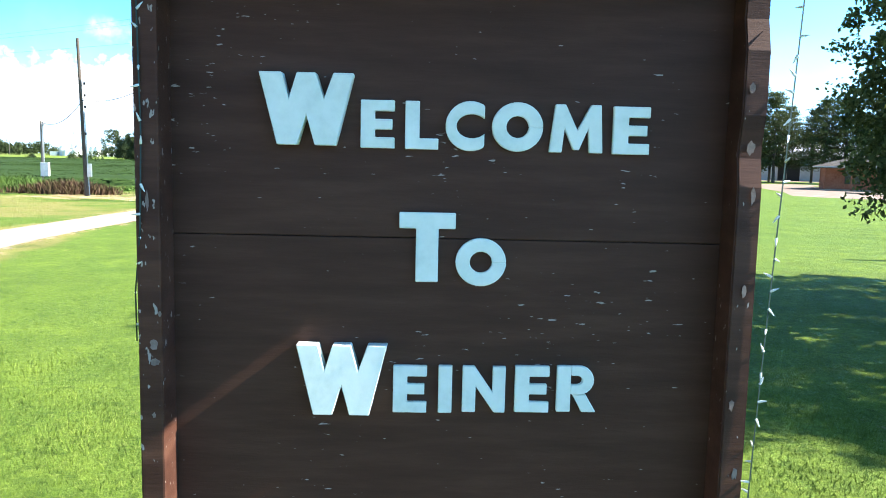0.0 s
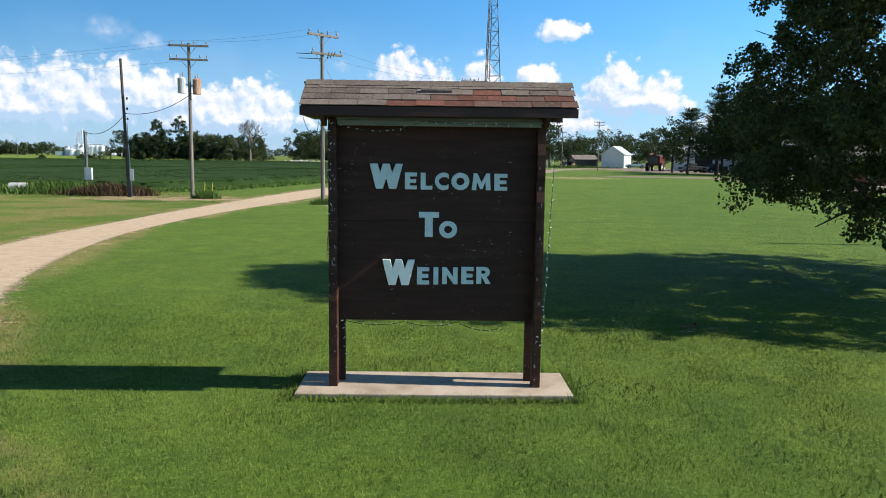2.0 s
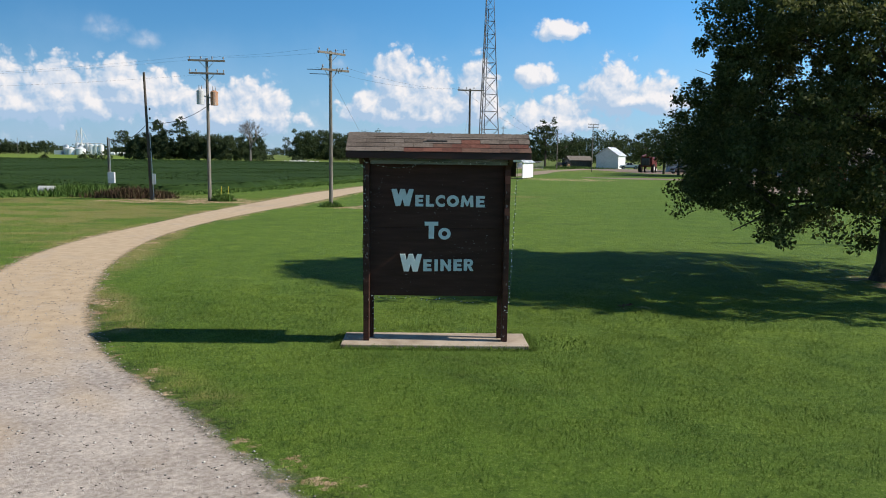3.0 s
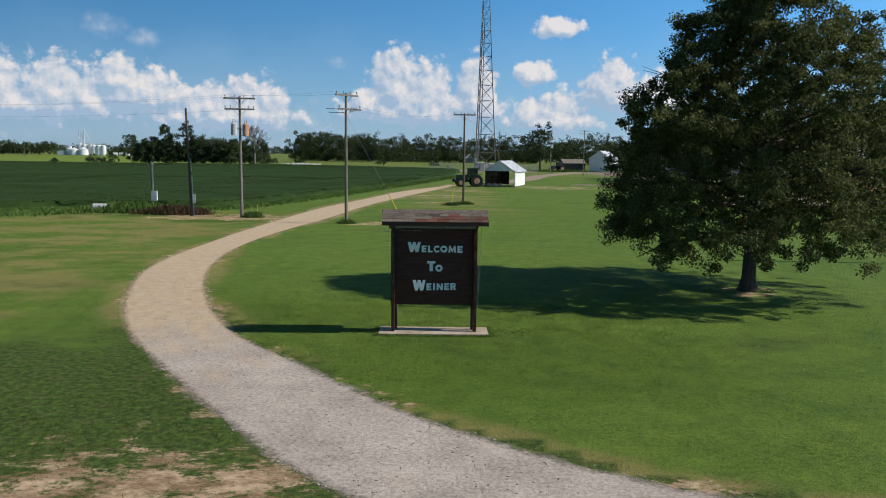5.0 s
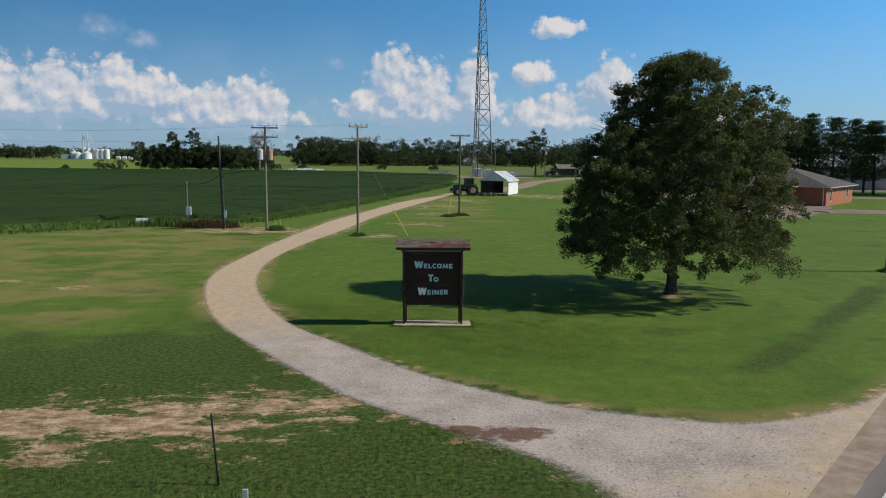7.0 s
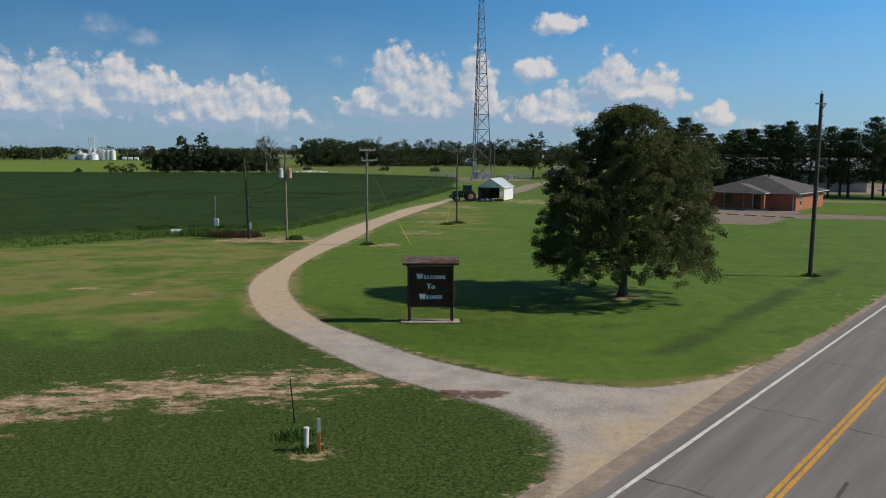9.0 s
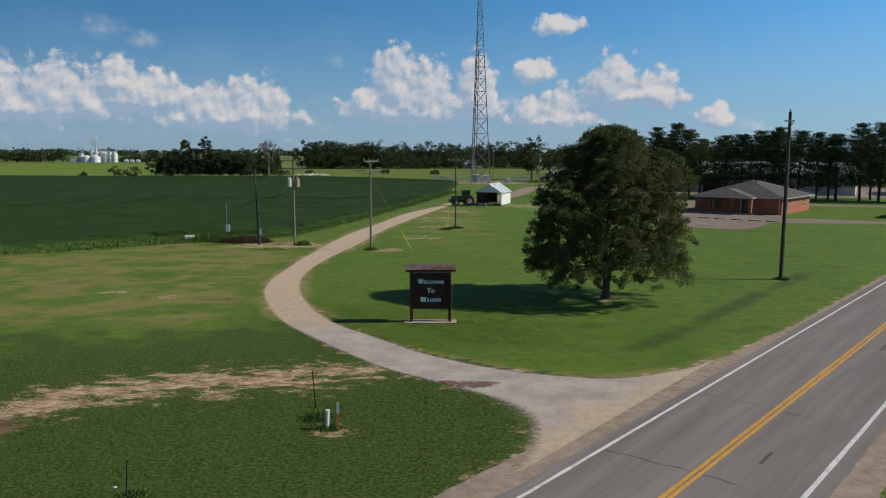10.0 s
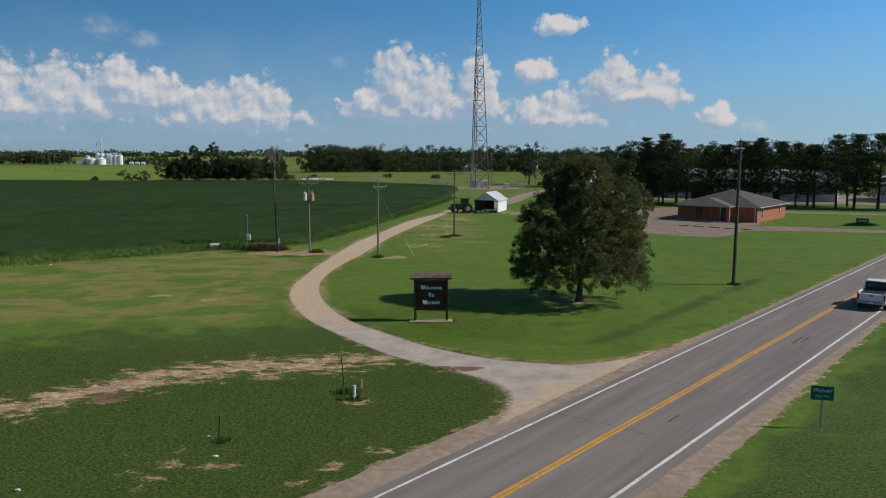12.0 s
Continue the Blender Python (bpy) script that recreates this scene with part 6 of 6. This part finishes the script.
def implement():
    ob = thing("disc_harrow", pose(8.9, 97.6, 0, 0, 0, 6), "rusty low farm implement behind the tractor", "farm implement")
    part("drawbar", R((-1.2, 0, 0.5), (2.4, 0, 0.55), 0.06, n=6), M["dark_trim"], ob)
    for x in (0.2, 1.1, 2.0):
        part("frame_bar", R((x, -1.2, 0.55), (x + 0.3, 1.2, 0.55), 0.05, n=6), M["rust"], ob)
        for y in np.linspace(-1.1, 1.1, 7):
            part("disc", R((x, y, 0.28), (x + 0.04, y + 0.03, 0.28), 0.28, n=14), M["steel"], ob)


implement()
tractor(pose(40, 215, 0, 0, 0, 20), "dark_trim", "old dark tractor parked on the far grass", "rust")


def sprayer(m):
    ob = thing("combine", m, "tall faded red farm machine parked at the yard", "farm machine")
    part("body", B(-2.4, -1.4, 1.3, 2.2, 1.4, 3.6, bevel=0.2), M["red_paint"], ob)
    cab = part("cab", B(-3.5, -0.9, 1.6, -2.45, 0.9, 3.5, bevel=0.1), M["glass"], ob)
    part("cab_roof", B(-3.7, -1.0, 3.51, -2.3, 1.0, 3.7, bevel=0.05), M["red_paint"], cab)
    part("auger", R((-2, 1.2, 3.7), (2.6, 1.5, 4.1), 0.18, n=10), M["red_paint"], ob)
    for y in (-1.5, 1.5):
        wheel(ob, -1.8, y, 0.95, 0.6, rim="box", lugs=20)
        wheel(ob, 1.8, y * 0.85, 0.65, 0.4, rim="box")


sprayer(pose(51.5, 168, 0, 0, 0, 60))


def pickup(m, paint, label, far=False):
    ob = thing("pickup_truck", m, label, "pickup truck", "parked pickups" if far else "")
    prof = [(-2.9, 0.55), (-2.9, 1.22), (-2.82, 1.28), (-0.98, 1.28), (-0.9, 1.30), (1.0, 1.30), (1.15, 1.25), (2.55, 1.18), (2.85, 1.05), (2.9, 0.55)]
    bm = bmesh.new()
    poly(bm, prof, 1.96)
    body = part("body", bm, M[paint], ob)
    body.location.y = 0.98
    mod = body.modifiers.new("edge", "BEVEL")
    mod.width, mod.segments = 0.06, 3
    part("bed", B(-2.78, -0.80, 1.286, -1.05, 0.80, 1.292), M["dark_trim"], ob, "dark open load bed")
    for y0, y1 in ((-0.98, -0.86), (0.86, 0.98)):
        part("bed_rail", B(-2.88, y0, 1.285, -1.0, y1, 1.36, bevel=0.02), M[paint], ob)
    bm = bmesh.new()
    poly(bm, [(-0.98, 1.302), (-0.80, 1.86), (-0.55, 1.93), (0.45, 1.93), (0.62, 1.88), (1.25, 1.302)], 1.7)
    cab = part("cab", bm, M["glass"], ob, "dark tinted cab glass")
    cab.location.y = 0.85
    part("cab_roof", B(-0.70, -0.82, 1.90, 0.55, 0.82, 1.965, bevel=0.03), M[paint], cab).location.y = -0.85
    for x0, x1 in (((-0.99, 1.30), (-0.78, 1.9)), ((0.1, 1.3), (0.08, 1.9)), ((1.22, 1.31), (0.58, 1.9))):
        for y in (-0.86, 0.86):
            part("pillar", R((x0[0], y, x0[1]), (x1[0], y * 0.95, x1[1]), 0.05, n=6), M[paint], ob)
    part("tailgate", B(-2.935, -0.80, 0.72, -2.905, 0.80, 1.25, bevel=0.01), M[paint], ob, "tailgate with a dark handle")
    part("tailgate_handle", B(-2.95, -0.14, 1.08, -2.937, 0.14, 1.16), M["dark_trim"], ob)
    part("rear_window", B(-0.97, -0.6, 1.40, -0.90, 0.6, 1.80), M["glass"], ob)
    part("rear_bumper", B(-3.05, -0.95, 0.50, -2.9, 0.95, 0.70, bevel=0.03), M["steel"], ob)
    part("front_bumper", B(2.9, -0.95, 0.45, 3.02, 0.95, 0.75, bevel=0.03), M["steel"], ob)
    part("number_plate", B(-3.062, -0.16, 0.55, -3.052, 0.16, 0.67), M["sign_white"], ob)
    for s in (-1, 1):
        part("tail_lamp", B(-2.94, s * 0.89 - 0.07, 0.80, -2.90, s * 0.89 + 0.07, 1.22, bevel=0.01), M["lamp_red"], ob)
        part("headlight", B(2.8, s * 0.78 - 0.14, 0.85, 2.9, s * 0.78 + 0.14, 1.02, bevel=0.01), M["bulb"], ob)
        part("door_mirror", B(0.9, s * 1.06 - 0.09, 1.3, 1.0, s * 1.06 + 0.09, 1.5, bevel=0.02), M["dark_trim"], ob)
        for x in (-1.85, 1.85):
            wheel(ob, x, s * 0.86, 0.40, 0.28)
            part("wheel_arch", R((x, s * 0.975, 0.45), (x, s * 0.986, 0.45), 0.5, n=22), M["dark_trim"], ob)
    part("chassis", B(-2.7, -0.7, 0.30, 2.7, 0.7, 0.54), M["dark_trim"], ob)
    return ob


pos = 26.9 * HWY_U + 23.3 * HWY_N
pickup(pose(pos[0], pos[1], 0.014, 0, 0, 49.8), "truck_white", "white pickup truck driving on the highway lane")
pickup(pose(61, 222, 0, 0, 0, 170), "truck_white", "white pickup truck parked by the white house", True)
pickup(pose(56, 157, 0, 0, 0, 200), "dark_trim", "dark pickup truck parked before the metal building", True)
pickup(pose(61, 157, 0, 0, 0, 205), "dark_trim", "dark pickup truck parked before the metal building", True)


# ---- brick house ----
def brick_house():
    ob = thing("brick_house", pose(55.8, 76.4, 0, 0, 0, -41.3), "single-storey orange brick house with a grey hipped roof", "house")
    W, D, e = 14.0, 15.5, 2.5
    part("wall", B(-W, 0, 0, 0, 0.25, e), M["brick"], ob, "orange-red brick front wall")
    part("wall", B(-0.25, 0.252, 0, 0, D - 0.252, e), M["brick"], ob, "orange-red brick side wall")
    part("wall", B(-W, D - 0.25, 0, 0, D, e), M["brick"], ob)
    part("wall", B(-W, 0.252, 0, -W + 0.25, D - 0.252, e), M["brick"], ob)

    def hip(x0, y0, x1, y1, z0, z1, ridge, name, label, along_y=True):
        """Hipped roof built of overlapping shingle courses."""
        cx, cy = (x0 + x1) / 2, (y0 + y1) / 2
        bm = bmesh.new()
        n = 26
        prev = None
        for i in range(n + 1):
            t = i / n
            hx, hy = (x1 - x0) / 2 * (1 - t), (y1 - y0) / 2 * (1 - t)
            if along_y:
                hy = hy + ridge / 2 * t
            else:
                hx = hx + ridge / 2 * t
            z = z0 + (z1 - z0) * t
            lo = [bm.verts.new((cx + sx * hx, cy + sy * hy, z + 0.02)) for sx, sy in ((-1, -1), (1, -1), (1, 1), (-1, 1))]
            if prev:
                for k in range(4):
                    bm.faces.new((prev[k], prev[(k + 1) % 4], lo[(k + 1) % 4], lo[k]))
            prev = [bm.verts.new((v.co.x, v.co.y, v.co.z + 0.012)) for v in lo]
            if i < n:
                for k in range(4):
                    bm.faces.new((lo[k], lo[(k + 1) % 4], prev[(k + 1) % 4], prev[k]))
        r_ = part(name, bm, M["roofing"], ob, label)
        part("eave_board", B(x0, y0, z0 - 0.09, x1, y1, z0 + 0.015, bevel=0.01), M["pale_wall"], r_, "pale eave board")

    hip(-W - 0.7, -0.7, 0.7, D + 0.7, e + 0.18, 5.2, 3.0, "roof", "grey-brown shingled hipped roof")
    hip(-13.2, -2.9, -3.6, 4.4, e + 0.19, 3.95, 2.2, "porch_roof", "grey-brown shingled porch roof")
    part("porch_floor", B(-13.2, -2.8, 0, -3.6, -0.01, 0.12), M["concrete"], ob)
    for x in (-12.9, -10.0, -7.0):
        part("porch_post", B(x - 0.1, -2.7, 0.12, x + 0.1, -2.5, e), M["brick"], ob)
    part("porch_pier", B(-4.3, -2.75, 0.12, -3.8, -2.25, e), M["brick"], ob)

    def window(x, y, w, h, z, side, frame_paint="white"):
        m = pose(x, y, z) if not side else pose(x, y, z, 0, 0, 90)
        fr = bmesh.new()
        for a in ((-w / 2 - 0.06, -w / 2), (w / 2, w / 2 + 0.06)):
            box(fr, a[0], -0.05, -0.06, a[1], 0.02, h + 0.06)
        for a in ((-0.06, 0), (h, h + 0.06), (h / 2 - 0.02, h / 2 + 0.02)):
            box(fr, -w / 2, -0.05, a[0], w / 2, 0.02, a[1])
        win = part("window", fr, M[frame_paint], ob, frame_paint.replace("dark_trim", "dark") + " window frame")
        win.matrix_basis = m
        part("pane", B(-w / 2, -0.02, 0, w / 2, -0.004, h), M["glass"], win)

    window(-10.5, 0, 1.5, 1.4, 0.8, False, "dark_trim")
    window(0, 2.5, 0.9, 1.6, 0.7, True)
    window(0, 12.0, 0.8, 1.4, 0.9, True)
    door = part("door", B(-6.3, -0.05, 0.12, -5.2, -0.003, 2.25), M["glass"], ob, "dark glazed entrance door")
    part("door_frame", B(-6.42, -0.045, 0.12, -6.31, -0.004, 2.35), M["white"], door)
    part("downspout", B(-0.4, -0.09, 0, -0.3, -0.01, e), M["white"], ob)
    part("vent_pipe", R((-6.2, 6.5, 4.4), (-6.2, 6.5, 5.5), 0.12, n=8), M["dark_trim"], ob)


brick_house()
for i in range(5):
    q = np.array((41.5, 76.5)) + np.array((0.75, -0.66)) * (2.5 * i)
    tagged(part("wheel_stop", B(-0.9, -0.1, 0.012, 0.9, 0.1, 0.15, bevel=0.02), M["concrete"]), "low concrete wheel stop on the parking lot", "wheel stop", "wheel stops").matrix_world = pose(q[0], q[1] - 5.5, 0, 0, 0, -41.3)


# ---- metal buildings beyond the pines ----
def gable_hall(x, y, turn, W, D, e, a, wall, roof, label, name="metal_building", doors=()):
    ob = thing(name, pose(x, y, 0, 0, 0, turn), label, "building")
    part("front_wall", B(0, 0, 0, W, 0.2, e), M[wall], ob)
    part("back_wall", B(0, D - 0.2, 0, W, D, e), M[wall], ob)
    for x0 in (0, W - 0.2):
        bm = bmesh.new()
        poly(bm, [(0.202, 0), (D - 0.202, 0), (D - 0.202, e), (D / 2, a - 0.06), (0.202, e)], 0.2)
        part("end_wall", bm, M[wall], ob).matrix_basis = pose(x0, 0, 0, 0, 0, 90)
    ang = math.degrees(math.atan2(a - e, D / 2))
    n = max(6, int(W / 0.9))
    for s in (0, 1):
        bm = bmesh.new()
        for k in range(n):
            box(bm, -0.4 + (W + 0.8) * k / n, -0.5, 0, -0.4 + (W + 0.8) * (k + 1) / n - 0.03, math.hypot(D / 2, a - e), 0.05 + 0.03 * (k % 2))
        r_ = part("roof_slope", bm, M[roof], ob)
        r_.matrix_basis = pose(0, 0, e, ang, 0, 0) if s == 0 else pose(W, D, e, 0, 0, 180) @ pose(0, 0, 0, ang, 0, 0)
    for x0, w, h in doors:
        part("door", B(x0, -0.06, 0, x0 + w, -0.004, h), M["dark_trim"], ob)
    return ob


gable_hall(64, 152, -30, 40, 24, 5.0, 7.6, "pale_wall", "tin", "long pale metal warehouse behind the pines", doors=((6, 4, 4), (26, 1, 2.1)))
gable_hall(58, 176, -28, 24, 18, 4.6, 6.6, "white", "tin", "white metal building behind the pines", doors=((5, 4, 3.6),))
gable_hall(110, 132, -30, 40, 20, 4.5, 6.4, "pale_wall", "tin", "pale metal building beside the gravel yard")
gable_hall(58, 224, 62, 9, 7.0, 4.2, 6.6, "white", "tin", "tall narrow white wooden house with a metal roof", "white_house")
gable_hall(44, 229, 6, 7, 6, 2.6, 3.8, "dark_pole", "pole", "low weathered lean-to beside the white house", "lean_to")
gable_hall(-20, 560, 0, 12, 9, 3, 5, "white", "tin", "small white farmhouse before the woods", "farmhouse")
gable_hall(20, 430, 10, 9, 8, 3, 5, "white", "tin", "small white farmhouse before the woods", "farmhouse")


# ---- grain elevator across the fields ----
def grain_elevator():
    ob = thing("grain_elevator", pose(-318, 690, 0) @ Matrix.Diagonal((0.7, 0.7, 0.82, 1)), "white grain elevator with round bins across the fields", "grain elevator")
    for x, y, r, h in ((-16, 0, 4.5, 9), (-8, -6, 5.5, 8), (4, -6, 6, 8.5), (-20, 6, 3.5, 13), (14, 4, 3.2, 14), (20, 4, 3.2, 14), (26, 4, 3.2, 14), (8, 8, 3.5, 16), (0, 8, 3.5, 16), (-6, 8, 3.2, 17)):
        h *= 0.75
        bm = rod(bmesh.new(), (x, y, 0), (x, y, h), r, n=20)
        b_ = part("bin", bm, M["white"], ob)
        part("bin_roof", R((x, y, h), (x, y, h + r * 0.45), r * 1.03, 0.4, 20), M["tin"], b_)
    for x, h in ((-4, 27), (2, 30)):
        t = part("leg_tower", R((x, 2, 0), (x, 2, h), 0.5, n=6), M["tin"], ob)
        for k in range(3):
            part("spout", R((x, 2, h), (x + 5 * (k - 1), 8, h * 0.55), 0.25, n=6), M["tin"], t)
    part("conveyor", R((-8, 8, 13), (28, 4, 12.5), 0.5, n=6), M["tin"], ob)
    part("office", B(-31, -4, 0, -22, 4, 4.5, bevel=0.05), M["white"], ob)
    for x in (40, 48, 56):
        part("tank", R((x, 0, 1.5), (x + 5, 0, 1.5), 1.8, n=14), M["white"], ob)


grain_elevator()
for x, z in ((-230, 10), (-180, 9)):
    pole(x, 420, z, "pole", "far grey wooden pole in the green field")


# ---- roadside and lawn details ----
def road_sign():
    ob = thing("town_sign", pose(16.85, -21.4, -0.22, 0, 0, -14), "green metal town limit sign on a steel post", "road sign")
    part("post", B(-0.03, 0.012, -0.2, 0.03, 0.05, 2.1), M["steel"], ob)
    part("plate", B(-0.46, -0.004, 1.48, 0.46, 0.008, 2.1, bevel=0.002), M["sign_green"], ob, "green reflective plate")
    for text, size, z in (("Weiner", 0.26, 1.83), ("POP 716", 0.15, 1.60)):
        cu = bpy.data.curves.new("lettering", "FONT")
        cu.body, cu.size, cu.align_x, cu.extrude = text, size, "CENTER", 0.002
        tmp = bpy.data.objects.new("lettering", cu)
        scene.collection.objects.link(tmp)
        me = bpy.data.meshes.new_from_object(tmp.evaluated_get(bpy.context.evaluated_depsgraph_get()))
        bpy.data.objects.remove(tmp)
        me.materials.clear()
        me.materials.append(M["sign_white"])
        t = new("lettering", me)
        t.parent = ob
        t.matrix_basis = pose(0, -0.007, z, 90, 0, 0)


road_sign()


def pipe_marker():
    ob = thing("pipe_stub", pose(-3.71, -17.35, 0), "short white plastic pipe standing in grass", "pipe")
    part("tube", R((0, 0, -0.1), (0.03, 0, 0.66), 0.075, n=16), M["pvc"], ob)
    part("cap", R((0.03, 0, 0.66), (0.031, 0, 0.72), 0.085, n=16), M["pvc"], ob)
    ob = thing("marker_post", pose(-3.3, -17.5, 0), "slim white and orange utility marker post", "marker post")
    part("stake", B(-0.045, -0.014, 0, 0.045, 0.014, 0.62, bevel=0.004), M["orange"], ob, "faded orange lower stake")
    part("sleeve", B(-0.047, -0.016, 0.622, 0.047, 0.016, 1.05, bevel=0.004), M["pvc"], ob, "white upper sleeve")


pipe_marker()
for x, y, h, l in ((-4.45, -15.0, 1.5, -0.12), (-8.7, -22.8, 1.15, 0.08)):
    ob = thing("steel_fence_post", pose(x, y, 0), "thin rusty steel fence post in grass", "fence post", "steel fence posts")
    part("bar", R((0, 0, -0.1), (l, 0, h), 0.022, n=6), M["dark_trim"], ob)
    part("flange", B(-0.01, -0.03, 0.02, 0.01, 0.03, 0.2), M["dark_trim"], ob)


def tufts(x, y, r, n, size, mat, name, label, seed):
    q = np.random.default_rng(seed)
    n *= 3
    P = np.array((x, y)) + q.normal(0, 1, (n, 2)) * r
    tall = q.uniform(0.45, 1.05, n) * size * np.exp(-0.12 * (((P - (x, y)) / r) ** 2).sum(1))
    scatter(name, P, np.minimum(tall, 0.5), M[mat], label, "weeds", 0.5, 1.0, np.maximum(tall - 0.5, 0) * q.uniform(0, 1, n), seed, 0.22)


tufts(-4.2, -16.2, (0.35, 0.3), 260, 0.28, "weed", "weed_tuft", "uncut weeds round the fence post", 1)
tufts(-3.6, -17.3, (0.25, 0.2), 200, 0.25, "weed", "weed_tuft", "uncut weeds round the white pipe", 2)
tufts(-13.6, 37.4, (0.35, 0.25), 260, 0.6, "weed", "weed_tuft", "tall weeds round the utility pole", 3)
tufts(-20.3, 39.8, (1.3, 0.5), 900, 0.95, "dead_weed", "dead_weeds", "tall brown seeded weeds round the service poles", 4)
tufts(-24.5, 41.5, (2.0, 0.8), 1500, 1.0, "weed", "weed_tuft", "rank green weeds beside the service post", 5)
tufts(-6.0, 33.1, (0.3, 0.25), 250, 0.4, "weed", "weed_tuft", "uncut weeds round the utility pole", 6)
tufts(27.4, 14.7, (0.3, 0.25), 250, 0.3, "weed", "weed_tuft", "uncut weeds round the utility pole", 7)
tufts(3.3, 55.4, (0.5, 0.3), 300, 0.4, "weed", "weed_tuft", "uncut weeds round the utility pole", 8)
tufts(2.0, 53.6, (0.4, 0.3), 200, 0.4, "weed", "weed_tuft", "uncut weeds round the guy anchor", 9)
tufts(40, 212, (6, 2), 1200, 1.2, "weed", "weed_tuft", "rank weeds before the old buildings", 10)
tufts(-8.6, -22.6, (0.2, 0.2), 120, 0.25, "weed", "weed_tuft", "uncut weeds round the fence post", 11)
tufts(2.1, -0.1, (0.4, 0.35), 140, 0.055, "weed", "weed_tuft", "broad-leaved weeds beside the slab", 12)
tagged(part("barrel", R((-27.2, 41.0, 0.35), (-26.2, 41.1, 0.35), 0.33, n=16), M["can"]), "pale barrel lying in the weeds", "barrel")


for x, y, s in ((0.52, -11.08, 0.06), (-8.4, -24.3, 0.12), (-14.5, -27.2, 0.10), (-9.3, -22.1, 0.07), (-40, 27, 0.15)):
    bm = bmesh.new()
    bmesh.ops.create_icosphere(bm, subdivisions=1, radius=s, matrix=Matrix.Translation((x, y, s * 0.4)) @ Matrix.Diagonal((1.2, 0.8, 0.5, 1)))
    tagged(part("litter", bm, M["pvc"]), "crumpled scrap of white paper on the ground", "litter", "scraps of litter")


def rubble():
    """A low heap of broken pale concrete at the meadow's edge."""
    r = random.Random(31)
    bm = bmesh.new()
    for _ in range(70):
        x = r.gauss(0, 3.6)
        q = Matrix.Translation((-50.5 + x, 286 + r.gauss(0, 1.0), r.uniform(0.1, 0.55) * math.exp(-(x / 6) ** 2))) @ Euler((r.uniform(0, 3), r.uniform(0, 3), r.uniform(0, 3))).to_matrix().to_4x4()
        bmesh.ops.create_icosphere(bm, subdivisions=1, radius=1, matrix=q @ Matrix.Diagonal((r.uniform(0.3, 0.8), r.uniform(0.25, 0.5), r.uniform(0.12, 0.4), 1)))
    tagged(part("rubble_heap", bm, M["pvc"]), "low heap of broken pale concrete on the meadow", "rubble", kind="stuff")


rubble()
rnd = random.Random(2)
for x, y in ((4.0, 3.2),):
    bm = bmesh.new()
    for _ in range(7):
        q = Matrix.Translation((x + rnd.uniform(-0.15, 0.15), y + rnd.uniform(-0.1, 0.1), 0.05)) @ Euler((rnd.uniform(-0.6, 0.6), rnd.uniform(-0.6, 0.6), rnd.uniform(0, 6))).to_matrix().to_4x4()
        bmesh.ops.create_cube(bm, size=1, matrix=q @ Matrix.Diagonal((0.08, 0.05, 0.006, 1)))
    tagged(part("dead_leaves", bm, M["soil"]), "few dry brown leaves on the lawn", "dead leaves", "dry leaves", kind="stuff")


def yard_board():
    ob = thing("yard_sign", pose(71.2, 71.5, 0, 0, 0, -20) @ Matrix.Diagonal((0.62, 0.62, 0.9, 1)), "low dark green sign board on two posts", "sign")
    for x in (-1.1, 1.1):
        part("post", B(x - 0.08, -0.08, 0, x + 0.08, 0.08, 1.2), M["dark_trim"], ob)
    part("board", B(-1.5, -0.14, 0.45, 1.5, -0.085, 1.35, bevel=0.02), M["sign_green"], ob)
    part("lettering_bar", B(-1.0, -0.15, 0.8, 1.0, -0.142, 1.0), M["box"], ob)


yard_board()
tufts(70.7, 71.0, (1.2, 0.2), 500, 0.9, "weed", "shrub", "low dark shrubs before the sign board", 13)
